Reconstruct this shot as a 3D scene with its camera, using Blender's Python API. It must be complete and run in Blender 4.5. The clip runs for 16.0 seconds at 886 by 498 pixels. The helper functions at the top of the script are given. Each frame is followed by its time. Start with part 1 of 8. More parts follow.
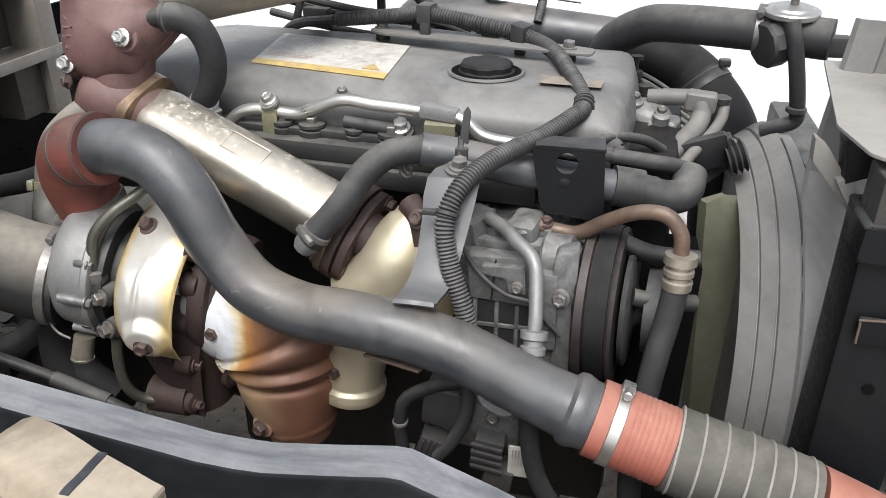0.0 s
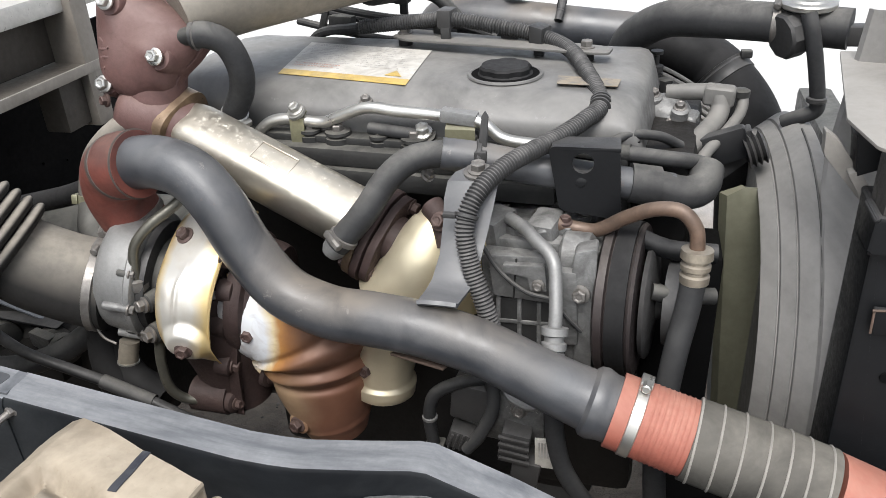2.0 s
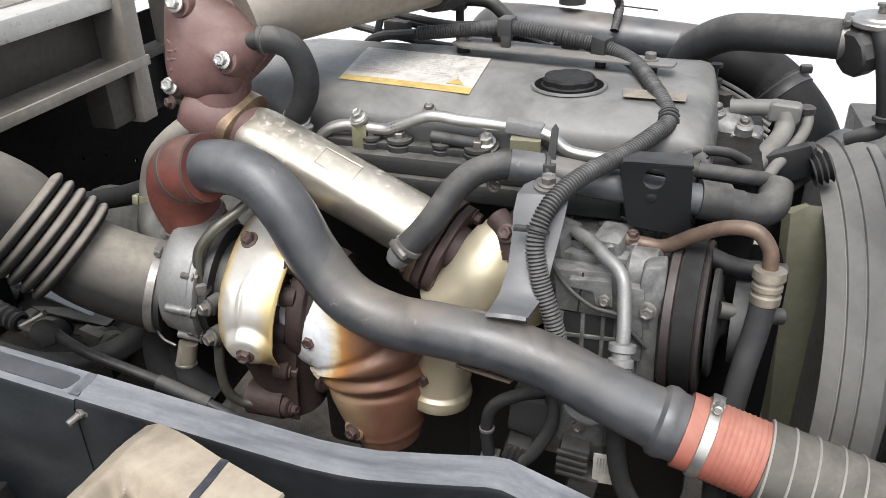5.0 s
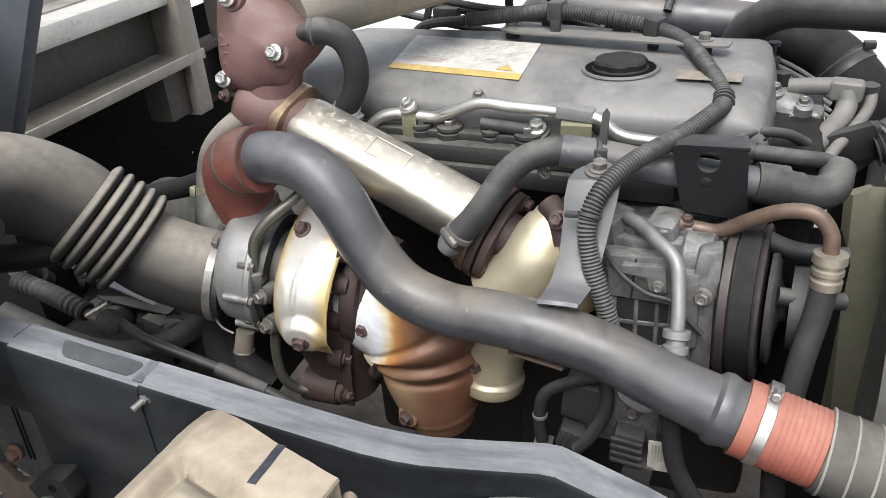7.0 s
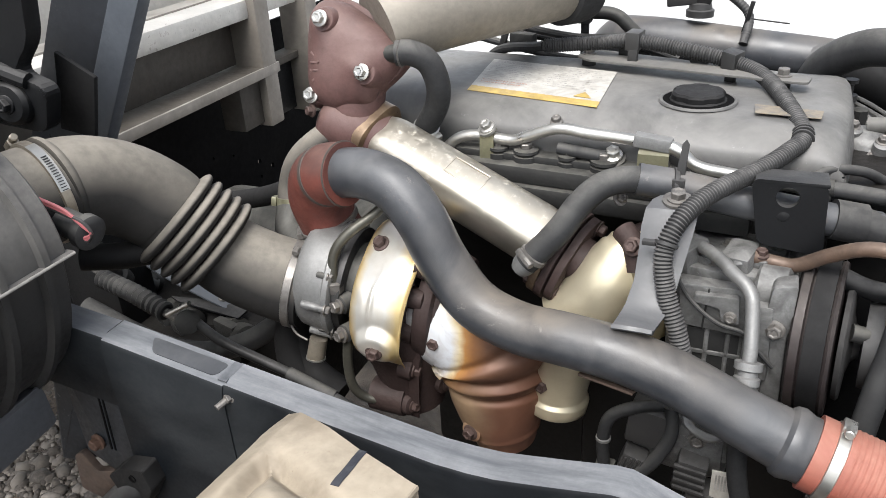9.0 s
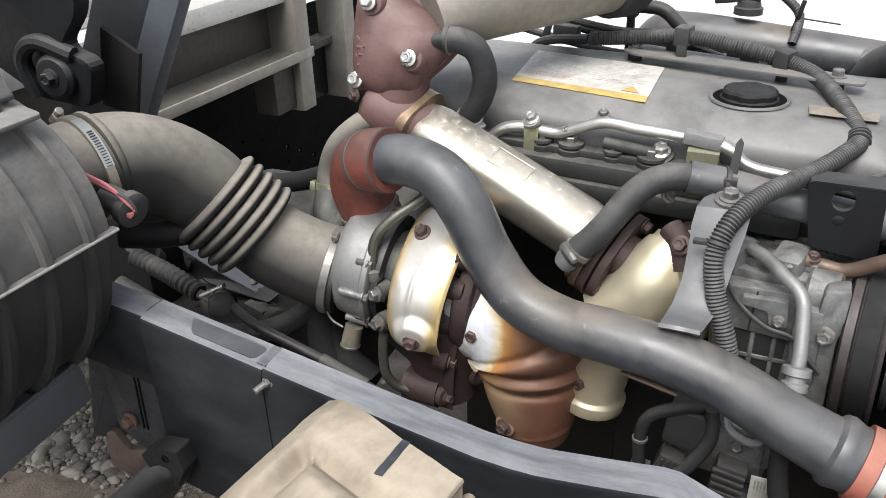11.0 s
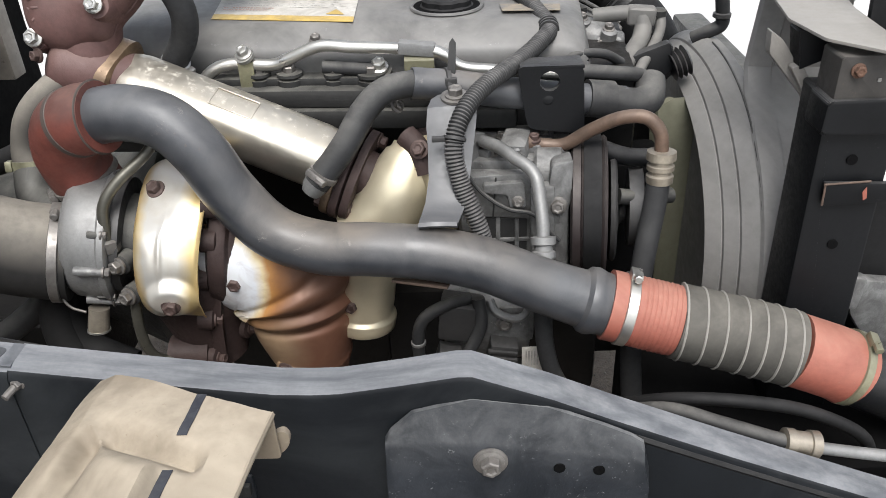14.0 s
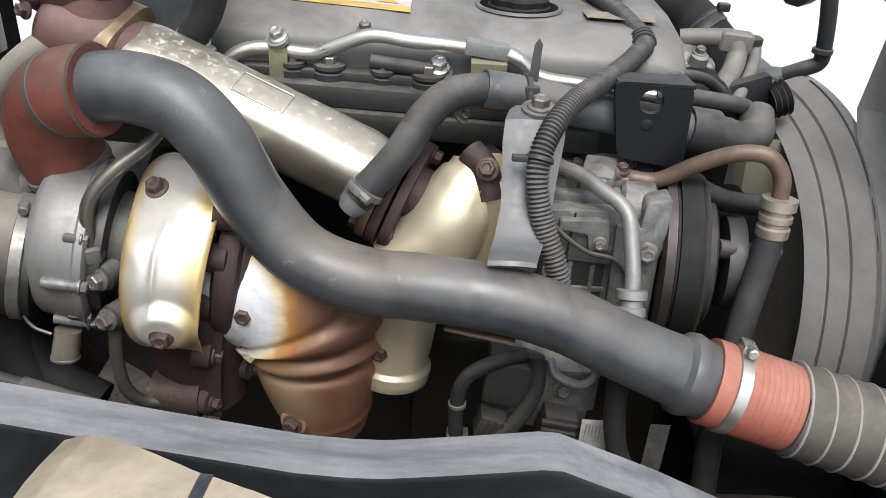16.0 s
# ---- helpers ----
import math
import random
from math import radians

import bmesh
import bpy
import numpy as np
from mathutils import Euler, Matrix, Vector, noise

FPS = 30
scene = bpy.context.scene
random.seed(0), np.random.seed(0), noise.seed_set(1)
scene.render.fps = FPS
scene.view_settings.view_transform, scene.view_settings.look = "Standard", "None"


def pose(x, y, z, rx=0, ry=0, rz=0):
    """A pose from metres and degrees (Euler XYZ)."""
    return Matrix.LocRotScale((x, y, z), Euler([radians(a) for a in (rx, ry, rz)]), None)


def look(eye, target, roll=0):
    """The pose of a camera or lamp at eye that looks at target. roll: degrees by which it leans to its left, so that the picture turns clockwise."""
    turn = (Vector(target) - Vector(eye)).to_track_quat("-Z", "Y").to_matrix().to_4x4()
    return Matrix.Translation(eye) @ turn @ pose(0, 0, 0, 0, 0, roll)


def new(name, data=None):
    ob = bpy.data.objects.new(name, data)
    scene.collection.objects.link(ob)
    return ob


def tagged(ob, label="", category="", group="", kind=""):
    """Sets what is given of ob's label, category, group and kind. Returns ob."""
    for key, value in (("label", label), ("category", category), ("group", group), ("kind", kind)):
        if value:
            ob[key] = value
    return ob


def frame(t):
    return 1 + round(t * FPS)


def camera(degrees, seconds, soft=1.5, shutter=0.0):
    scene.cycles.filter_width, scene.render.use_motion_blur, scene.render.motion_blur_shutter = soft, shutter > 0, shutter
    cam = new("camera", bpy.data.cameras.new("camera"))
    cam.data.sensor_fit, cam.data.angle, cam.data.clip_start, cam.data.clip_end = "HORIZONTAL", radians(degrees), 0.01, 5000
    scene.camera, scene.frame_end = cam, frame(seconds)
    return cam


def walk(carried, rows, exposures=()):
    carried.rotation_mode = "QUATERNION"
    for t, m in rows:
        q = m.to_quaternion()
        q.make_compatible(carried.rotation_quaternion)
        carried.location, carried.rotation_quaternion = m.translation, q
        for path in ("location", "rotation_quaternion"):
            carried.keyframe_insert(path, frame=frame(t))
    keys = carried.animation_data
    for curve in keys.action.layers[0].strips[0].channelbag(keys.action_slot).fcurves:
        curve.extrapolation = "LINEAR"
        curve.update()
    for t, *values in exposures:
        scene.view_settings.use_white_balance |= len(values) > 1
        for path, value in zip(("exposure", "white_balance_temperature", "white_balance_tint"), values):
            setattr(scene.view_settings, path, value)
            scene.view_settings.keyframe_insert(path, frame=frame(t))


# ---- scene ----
cam = camera(58.4, 16.0, 0.85)
SKY, SUN = 0.10, 1.9
EXPOSURES = [(0.0, 1.51), (4.0, 1.55), (7.0, 1.60), (12.9, 1.56), (13.8, 1.43), (14.5, 1.43), (16.0, 1.45)]
PATH = [
    (0, (0.007, 0.01, 1.461), (-0.34, 1.745, 0.528), 0.2),
    (0.5, (-0.017, -0.013, 1.456), (-0.456, 1.683, 0.492), -1.1),
    (1, (-0.016, -0.046, 1.472), (-0.508, 1.621, 0.483), -2.1),
    (1.5, (-0.019, -0.056, 1.495), (-0.51, 1.624, 0.526), -2.8),
    (2, (0.036, -0.009, 1.487), (-0.411, 1.694, 0.538), -3.0),
    (2.5, (0.02, -0.016, 1.495), (-0.421, 1.687, 0.543), -1.9),
    (3, (-0.001, -0.021, 1.486), (-0.463, 1.674, 0.531), -1.5),
    (3.5, (0.005, -0.024, 1.503), (-0.45, 1.68, 0.56), -1.2),
    (4, (-0.03, -0.019, 1.499), (-0.465, 1.694, 0.563), -1.4),
    (6.5, (-0.033, -0.014, 1.505), (-0.615, 1.632, 0.531), -3.9),
    (7, (-0.029, -0.015, 1.503), (-0.632, 1.626, 0.53), -4.7),
    (7.5, (-0.057, -0.043, 1.511), (-0.724, 1.575, 0.544), -4.7),
    (8, (-0.062, -0.048, 1.522), (-0.768, 1.566, 0.576), -4.3),
    (8.5, (-0.057, -0.05, 1.522), (-0.766, 1.573, 0.592), -3.7),
    (11, (-0.102, -0.057, 1.514), (-0.837, 1.545, 0.57), -1.7),
    (11.5, (-0.095, -0.06, 1.474), (-0.851, 1.515, 0.501), -0.8),
    (12, (-0.088, -0.068, 1.471), (-0.858, 1.487, 0.476), -1.4),
    (12.5, (-0.097, -0.081, 1.475), (-0.883, 1.467, 0.482), -3.4),
    (13, (-0.082, -0.095, 1.523), (-0.75, 1.521, 0.551), -6.4),
    (13.5, (-0.165, -0.084, 1.512), (-0.421, 1.644, 0.537), -5.5),
    (14, (-0.147, -0.085, 1.468), (-0.191, 1.62, 0.423), -2.7),
    (14.5, (-0.052, -0.158, 1.454), (-0.234, 1.542, 0.416), -1.7),
    (15, (-0.051, -0.196, 1.455), (-0.188, 1.547, 0.485), 2.3),
    (15.5, (-0.134, -0.098, 1.448), (-0.281, 1.628, 0.449), 0.1),
    (16, (-0.252, 0.088, 1.373), (-0.222, 1.834, 0.399), 3.6),
]
walk(cam, [(t, look(eye, target, roll)) for t, eye, target, roll in PATH], EXPOSURES)

# ---- light: bright overcast sky ----
world = bpy.data.worlds.new("sky")
scene.world = world
world.use_nodes = True
wn = world.node_tree.nodes
sky = wn.new("ShaderNodeTexSky")
sky.sky_type = "NISHITA"
sky.sun_disc = False
sky.sun_elevation = radians(58)
sky.sun_rotation = radians(178)
sky.air_density, sky.dust_density, sky.ozone_density = 1.0, 1.6, 1.0
hsv = wn.new("ShaderNodeHueSaturation")
hsv.inputs["Saturation"].default_value = 0.36
world.node_tree.links.new(sky.outputs[0], hsv.inputs["Color"])
world.node_tree.links.new(hsv.outputs[0], wn["Background"].inputs["Color"])
wn["Background"].inputs["Strength"].default_value = SKY
sun = new("sun", bpy.data.lights.new("sun", "SUN"))
sun.data.energy = SUN
sun.data.angle = radians(35)
sun.data.color = (1.0, 0.985, 0.965)
SUN_DIR = Vector((math.sin(radians(178)) * math.cos(radians(58)), math.cos(radians(178)) * math.cos(radians(58)), math.sin(radians(58))))
sun.matrix_world = look(SUN_DIR * 20, (0, 0, 0))


# ---- materials ----
def nodes_of(name):
    m = bpy.data.materials.new(name)
    m.use_nodes = True
    t = m.node_tree
    return m, t, t.nodes, t.links, t.nodes["Principled BSDF"]


def mix(t, fac, a, b):
    n = t.nodes.new("ShaderNodeMix")
    n.data_type = "RGBA"
    for sock, v in ((n.inputs[0], fac), (n.inputs[6], a), (n.inputs[7], b)):
        if isinstance(v, bpy.types.NodeSocket):
            t.links.new(v, sock)
        elif isinstance(v, (int, float)):
            sock.default_value = v
        else:
            sock.default_value = (*v, 1)
    return n.outputs[2]


def ramp(t, fac, lo, hi, a=0.0, b=1.0):
    n = t.nodes.new("ShaderNodeMapRange")
    n.inputs[1].default_value, n.inputs[2].default_value = lo, hi
    n.inputs[3].default_value, n.inputs[4].default_value = a, b
    t.links.new(fac, n.inputs[0])
    return n.outputs[0]


def math2(t, op, a, b):
    n = t.nodes.new("ShaderNodeMath")
    n.operation = op
    for sock, v in ((n.inputs[0], a), (n.inputs[1], b)):
        if isinstance(v, bpy.types.NodeSocket):
            t.links.new(v, sock)
        else:
            sock.default_value = v
    return n.outputs[0]


def noise_tex(t, scale, detail=4.0, rough=0.6, stretch=None, swirl=0.0):
    c = t.nodes.new("ShaderNodeNewGeometry")
    n = t.nodes.new("ShaderNodeTexNoise")
    n.inputs["Scale"].default_value, n.inputs["Detail"].default_value, n.inputs["Roughness"].default_value = scale, detail, rough
    n.inputs["Distortion"].default_value = swirl
    v = c.outputs["Position"]
    if stretch:
        k = t.nodes.new("ShaderNodeVectorMath")
        k.operation = "MULTIPLY"
        k.inputs[1].default_value = stretch
        t.links.new(v, k.inputs[0])
        v = k.outputs[0]
    t.links.new(v, n.inputs["Vector"])
    return n.outputs[0]


def up_face(t):
    """How far a surface faces up, where dust settles."""
    g = t.nodes.new("ShaderNodeNewGeometry")
    s = t.nodes.new("ShaderNodeSeparateXYZ")
    t.links.new(g.outputs["Normal"], s.inputs[0])
    return s.outputs[2]


def surface(name, base, second=None, rough=0.6, metal=0.0, dust=0.3, dust_colour=(0.30, 0.27, 0.23), grain=60, patch=9,
            bump=0.15, spots=0.0, spot_colour=(0.5, 0.45, 0.38), coat=0.0, contrast=0.5, gloss=0.4, settle=(0.1, 0.95), smear=0.3):
    """A worn surface: two tones in patches, fine grain, settled dust on faces that look up, wiped smears, small spots."""
    m, t, n, l, p = nodes_of(name)
    second = second or tuple(c * 0.7 for c in base)
    big, fine = noise_tex(t, patch, 5, 0.65, swirl=0.5), noise_tex(t, grain, 6, 0.7)
    wipe = noise_tex(t, patch * 0.45, 6, 0.6, swirl=1.6)
    col = mix(t, ramp(t, big, 0.5 - contrast / 2, 0.5 + contrast / 2), second, base)
    col = mix(t, ramp(t, fine, 0.3, 0.75, 0.0, 0.5), col, tuple(c * 0.5 for c in base))
    col = mix(t, ramp(t, wipe, 0.52, 0.66, 0.0, smear), col, tuple(c * 0.35 for c in base))
    rgh = ramp(t, fine, 0.3, 0.7, rough - 0.1, min(1.0, rough + 0.12))
    rgh = math2(t, "ADD", rgh, ramp(t, wipe, 0.4, 0.62, 0.06, -0.06))
    met = None
    if dust > 0:
        amount = math2(t, "MULTIPLY", ramp(t, up_face(t), *settle), ramp(t, big, 0.32, 0.6, 0.3, 1.0))
        amount = math2(t, "MULTIPLY", amount, ramp(t, fine, 0.25, 0.6, 0.6, 1.0))
        amount = math2(t, "MULTIPLY", amount, ramp(t, wipe, 0.48, 0.66, 1.0, 1.0 - smear))
        amount = math2(t, "MULTIPLY", amount, dust)
        col = mix(t, amount, col, dust_colour)
        rgh = math2(t, "MAXIMUM", rgh, math2(t, "MULTIPLY", amount, 0.95))
        met = math2(t, "MULTIPLY", math2(t, "SUBTRACT", 1.0, amount), metal)
    if spots > 0:
        mask = math2(t, "MULTIPLY", ramp(t, noise_tex(t, 130, 8, 0.78), 0.60, 0.68), ramp(t, noise_tex(t, 14, 3), 0.47, 0.62))
        col = mix(t, math2(t, "MULTIPLY", mask, spots), col, spot_colour)
    l.new(col, p.inputs["Base Color"])
    l.new(rgh, p.inputs["Roughness"])
    if met is not None:
        l.new(met, p.inputs["Metallic"])
    else:
        p.inputs["Metallic"].default_value = metal
    p.inputs["Coat Weight"].default_value = coat
    p.inputs["Specular IOR Level"].default_value = gloss
    if bump:
        b = t.nodes.new("ShaderNodeBump")
        b.inputs["Strength"].default_value, b.inputs["Distance"].default_value = bump, 0.002
        l.new(math2(t, "ADD", fine, math2(t, "MULTIPLY", big, 1.5)), b.inputs["Height"])
        l.new(b.outputs[0], p.inputs["Normal"])
    return m


GREY_DUST = (0.30, 0.28, 0.25)
M = {}
M["rubber"] = surface("dusty rubber", (0.03, 0.03075, 0.03225), (0.0225, 0.0225, 0.02325), 0.62, 0.0, 0.45, (0.22, 0.21, 0.19), 120, 20, 0.08, gloss=0.22)
# brown dust on top; the darkened base also paints in the shaded underside
M["rubber_tan"] = surface("rubber with brown dust above, shade black below", (0.020, 0.019, 0.018), (0.017, 0.0165, 0.016), 0.75, 0.0, 0.92, (0.255, 0.231, 0.196), 45, 2.2, 0.02, gloss=0.22, settle=(0.05, 0.88), smear=0.25)
M["black"] = surface("black plastic", (0.018, 0.018, 0.0185), None, 0.5, 0.0, 0.5, (0.14, 0.135, 0.13), 140, 10, 0.06, gloss=0.3, settle=(-0.4, 0.9))
M["blackpaint"] = surface("black chassis paint", (0.0075, 0.008, 0.009), (0.005, 0.0054, 0.0062), 0.45, 0.0, 0.42, (0.15, 0.145, 0.14), 160, 9, 0.10, 0.12, (0.16, 0.15, 0.14), gloss=0.18, settle=(0.05, 0.9))
M["cover"] = surface("grey cover under dust", (0.118, 0.116, 0.113), (0.070, 0.068, 0.066), 0.48, 0.0, 0.62, (0.26, 0.25, 0.232), 70, 6, 0.06, 0.55, (0.31, 0.31, 0.32), contrast=0.3, smear=0.75)
M["cast"] = surface("cast aluminium, dull", (0.20, 0.20, 0.197), (0.085, 0.084, 0.081), 0.5, 0.4, 0.35, (0.33, 0.32, 0.30), 150, 34, 0.5, 0.6, (0.50, 0.49, 0.47), contrast=0.3, smear=0.5)
M["castdark"] = surface("dark cast engine metal", (0.036, 0.036, 0.03528), (0.0216, 0.0216, 0.0216), 0.55, 0.25, 0.4, (0.25, 0.24, 0.21), 100, 18, 0.3, gloss=0.22)
M["alloy"] = surface("cast and turned aluminium", (0.25, 0.25, 0.246), (0.165, 0.165, 0.162), 0.50, 0.55, 0.3, (0.32, 0.305, 0.28), 200, 14, 0.12, smear=0.35)
M["bright"] = surface("zinc plated steel", (0.52, 0.51, 0.48), (0.45, 0.44, 0.41), 0.34, 0.9, 0.1, (0.40, 0.37, 0.33), 30, 12, 0.0)
M["bolt"] = surface("bolt steel", (0.21, 0.20, 0.188), (0.11, 0.10, 0.092), 0.45, 0.6, 0.25, (0.28, 0.255, 0.22), 200, 60, 0.15)
M["rustbolt"] = surface("browned bolt", (0.085, 0.052, 0.044), (0.050, 0.034, 0.031), 0.6, 0.3, 0.2, (0.2, 0.16, 0.14), 200, 60, 0.25)
M["iron"] = surface("brown oxidised cast iron", (0.045, 0.028, 0.025), (0.028, 0.019, 0.018), 0.62, 0.1, 0.25, (0.12, 0.09, 0.08), 180, 25, 0.4, gloss=0.25)
M["redcast"] = surface("red-brown cast housing", (0.120, 0.063, 0.056), (0.088, 0.047, 0.043), 0.58, 0.05, 0.5, (0.215, 0.16, 0.14), 150, 14, 0.22, smear=0.4)
M["copper"] = surface("browned copper pipe", (0.15, 0.098, 0.070), (0.075, 0.052, 0.040), 0.48, 0.35, 0.3, (0.21, 0.175, 0.145), 90, 30, 0.1, contrast=0.4, smear=0.5)
M["brass"] = surface("tan plated flange", (0.33, 0.235, 0.15), (0.13, 0.085, 0.06), 0.4, 0.7, 0.2, (0.38, 0.31, 0.24), 120, 30, 0.1)
M["silicone"] = surface("red silicone rubber", (0.29, 0.078, 0.050), (0.20, 0.062, 0.045), 0.68, 0.0, 0.6, (0.36, 0.205, 0.155), 130, 14, 0.1, 0.2, (0.42, 0.30, 0.26), settle=(-0.2, 0.9), smear=0.25)
M["elbow"] = surface("dull red silicone elbow", (0.150, 0.038, 0.026), (0.062, 0.024, 0.020), 0.68, 0.0, 0.6, (0.17, 0.125, 0.10), 120, 9, 0.08, contrast=0.25, settle=(0.2, 0.95), smear=0.75)
M["greyhose"] = surface("grey wrapped hose", (0.058, 0.055, 0.048), (0.040, 0.038, 0.034), 0.75, 0.0, 0.55, (0.20, 0.185, 0.16), 140, 12, 0.12, gloss=0.2, settle=(-0.05, 0.9))
M["conduit"] = surface("corrugated loom tube", (0.036, 0.036, 0.0368), (0.0272, 0.0272, 0.0272), 0.5, 0.0, 0.5, (0.22, 0.21, 0.20), 120, 30, 0.04, gloss=0.22)
M["greybracket"] = surface("grey painted bracket", (0.080, 0.082, 0.087), (0.060, 0.062, 0.066), 0.45, 0.0, 0.3, (0.25, 0.24, 0.23), 100, 14, 0.05)
M["tan"] = surface("beige panel under dried mud dust", (0.30, 0.255, 0.195), (0.17, 0.138, 0.10), 0.75, 0.0, 0.5, (0.40, 0.345, 0.265), 110, 7, 0.25, 0.8, (0.19, 0.145, 0.10), contrast=0.22, settle=(0.2, 0.98), smear=0.35)
M["shroud"] = surface("grey dusty shroud plastic", (0.21, 0.203, 0.192), (0.155, 0.15, 0.142), 0.6, 0.0, 0.45, (0.24, 0.23, 0.21), 60, 5, 0.05, smear=0.5)
M["olive"] = surface("olive nylon", (0.145, 0.142, 0.100), (0.105, 0.103, 0.074), 0.5, 0.0, 0.3, (0.26, 0.25, 0.19), 60, 5, 0.04, smear=0.5)
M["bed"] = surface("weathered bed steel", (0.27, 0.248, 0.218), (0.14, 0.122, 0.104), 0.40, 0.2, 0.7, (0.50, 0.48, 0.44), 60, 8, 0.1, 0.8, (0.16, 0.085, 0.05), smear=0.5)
M["strut"] = surface("slate grey painted stay", (0.085, 0.095, 0.11), (0.065, 0.072, 0.085), 0.42, 0.0, 0.3, (0.23, 0.23, 0.23), 60, 8, 0.05, 0.2, (0.3, 0.28, 0.26))
M["paper"] = surface("sticker white", (0.53, 0.515, 0.48), (0.36, 0.34, 0.305), 0.5, 0.0, 0.3, (0.42, 0.39, 0.34), 90, 30, 0.02, 0.95, (0.20, 0.17, 0.13), contrast=0.25, smear=0.25)
M["yellow"] = surface("sticker yellow", (0.54, 0.36, 0.06), (0.36, 0.26, 0.09), 0.5, 0.0, 0.3, (0.40, 0.34, 0.24), 60, 40, 0.02, 0.6, (0.30, 0.26, 0.20), contrast=0.2)
M["ink"] = surface("print ink", (0.26, 0.25, 0.235), (0.40, 0.39, 0.37), 0.5, 0.0, 0.3, (0.45, 0.43, 0.39), 80, 40, 0.0, contrast=0.2)
M["redink"] = surface("red print ink", (0.48, 0.24, 0.18), None, 0.5, 0.0, 0.3, (0.45, 0.40, 0.36), 80, 20, 0.0)
M["orange"] = surface("faded orange sticker", (0.21, 0.165, 0.105), (0.115, 0.108, 0.10), 0.6, 0.0, 0.35, GREY_DUST, 60, 60, 0.02, contrast=0.16)
M["rust"] = surface("bare rust", (0.115, 0.058, 0.036), (0.06, 0.034, 0.024), 0.8, 0.0, 0.2, (0.22, 0.16, 0.12), 120, 30, 0.3)
M["wire"] = surface("pink wire", (0.42, 0.12, 0.13), None, 0.5, 0.0, 0.2, GREY_DUST, 80, 20, 0.0)
M["darkpipe"] = surface("dark olive steel pipe", (0.10, 0.096, 0.078), (0.06, 0.058, 0.05), 0.4, 0.6, 0.25, (0.2, 0.19, 0.16), 120, 30, 0.08)
M["wornedge"] = surface("rubbed rail edge", (0.15, 0.155, 0.165), (0.055, 0.06, 0.066), 0.45, 0.3, 0.4, (0.24, 0.245, 0.255), 160, 16, 0.1, contrast=0.2)
M["dustplate"] = surface("dusty grey sheet", (0.125, 0.121, 0.114), (0.075, 0.073, 0.069), 0.6, 0.0, 0.5, (0.25, 0.235, 0.21), 80, 9, 0.08)
M["ribedge"] = surface("dusty plastic rib", (0.075, 0.073, 0.070), (0.045, 0.044, 0.043), 0.6, 0.0, 0.6, (0.26, 0.25, 0.23), 120, 20, 0.05, gloss=0.25, settle=(-0.3, 0.8))
# brighter copy of the bed steel: light on the top beam is in the colour
M["bedtop"] = surface("worn bed steel with rust, lit copy", (0.56, 0.55, 0.525), (0.38, 0.36, 0.33), 0.36, 0.25, 0.7, (0.64, 0.625, 0.59), 60, 6, 0.1, 0.9, (0.20, 0.11, 0.06), smear=0.3)
M["lightplate"] = surface("light dusty sheet", (0.23, 0.216, 0.196), (0.155, 0.146, 0.134), 0.6, 0.0, 0.55, (0.30, 0.285, 0.26), 80, 6, 0.08, 0.2, (0.16, 0.12, 0.09))


def shield_material():
    """Stamped aluminised steel: bare by the turbine, then a gold line, then brown scale, paler on the inner edge."""
    m, t, n, l, p = nodes_of("heat-tinted steel shield")
    g = n.new("ShaderNodeNewGeometry")
    s = n.new("ShaderNodeSeparateXYZ")
    l.new(g.outputs["Position"], s.inputs[0])
    wob = noise_tex(t, 11, 4, 0.6)
    d = n.new("ShaderNodeVectorMath")
    d.operation = "DISTANCE"
    d.inputs[1].default_value = (-0.475, 0.785, 0.900)
    l.new(g.outputs["Position"], d.inputs[0])
    along = math2(t, "ADD", d.outputs["Value"], math2(t, "MULTIPLY", math2(t, "SUBTRACT", wob, 0.5), 0.04))
    cr = n.new("ShaderNodeValToRGB")
    els = cr.color_ramp.elements
    els[0].position, els[0].color = 0.0, (0.66, 0.66, 0.65, 1)
    els[1].position, els[1].color = 1.0, (0.125, 0.056, 0.036, 1)
    for pos, c in ((0.24, (0.62, 0.64, 0.67)), (0.285, (0.60, 0.50, 0.31)), (0.32, (0.40, 0.19, 0.055)), (0.37, (0.22, 0.098, 0.035)), (0.43, (0.110, 0.053, 0.030)), (0.56, (0.105, 0.052, 0.033)), (0.75, (0.150, 0.066, 0.040))):
        e = els.new(pos)
        e.color = (*c, 1)
    l.new(ramp(t, along, 0.0, 0.25), cr.inputs[0])
    low = math2(t, "MULTIPLY", ramp(t, s.outputs[2], 0.85, 0.79), ramp(t, math2(t, "ADD", s.outputs[0], math2(t, "MULTIPLY", wob, 0.05)), -0.335, -0.385))
    col = mix(t, math2(t, "MULTIPLY", low, 0.7), cr.outputs[0], (0.38, 0.27, 0.165))
    col = mix(t, ramp(t, noise_tex(t, 22, 5, 0.65, swirl=0.8), 0.45, 0.72, 0, 0.45), col, (0.17, 0.085, 0.05))
    l.new(col, p.inputs["Base Color"])
    p.inputs["Metallic"].default_value = 0.35
    l.new(ramp(t, noise_tex(t, 60, 5), 0.3, 0.7, 0.44, 0.62), p.inputs["Roughness"])
    b = n.new("ShaderNodeBump")
    b.inputs["Strength"].default_value, b.inputs["Distance"].default_value = 0.08, 0.002
    l.new(noise_tex(t, 30, 3), b.inputs["Height"])
    l.new(b.outputs[0], p.inputs["Normal"])
    return m


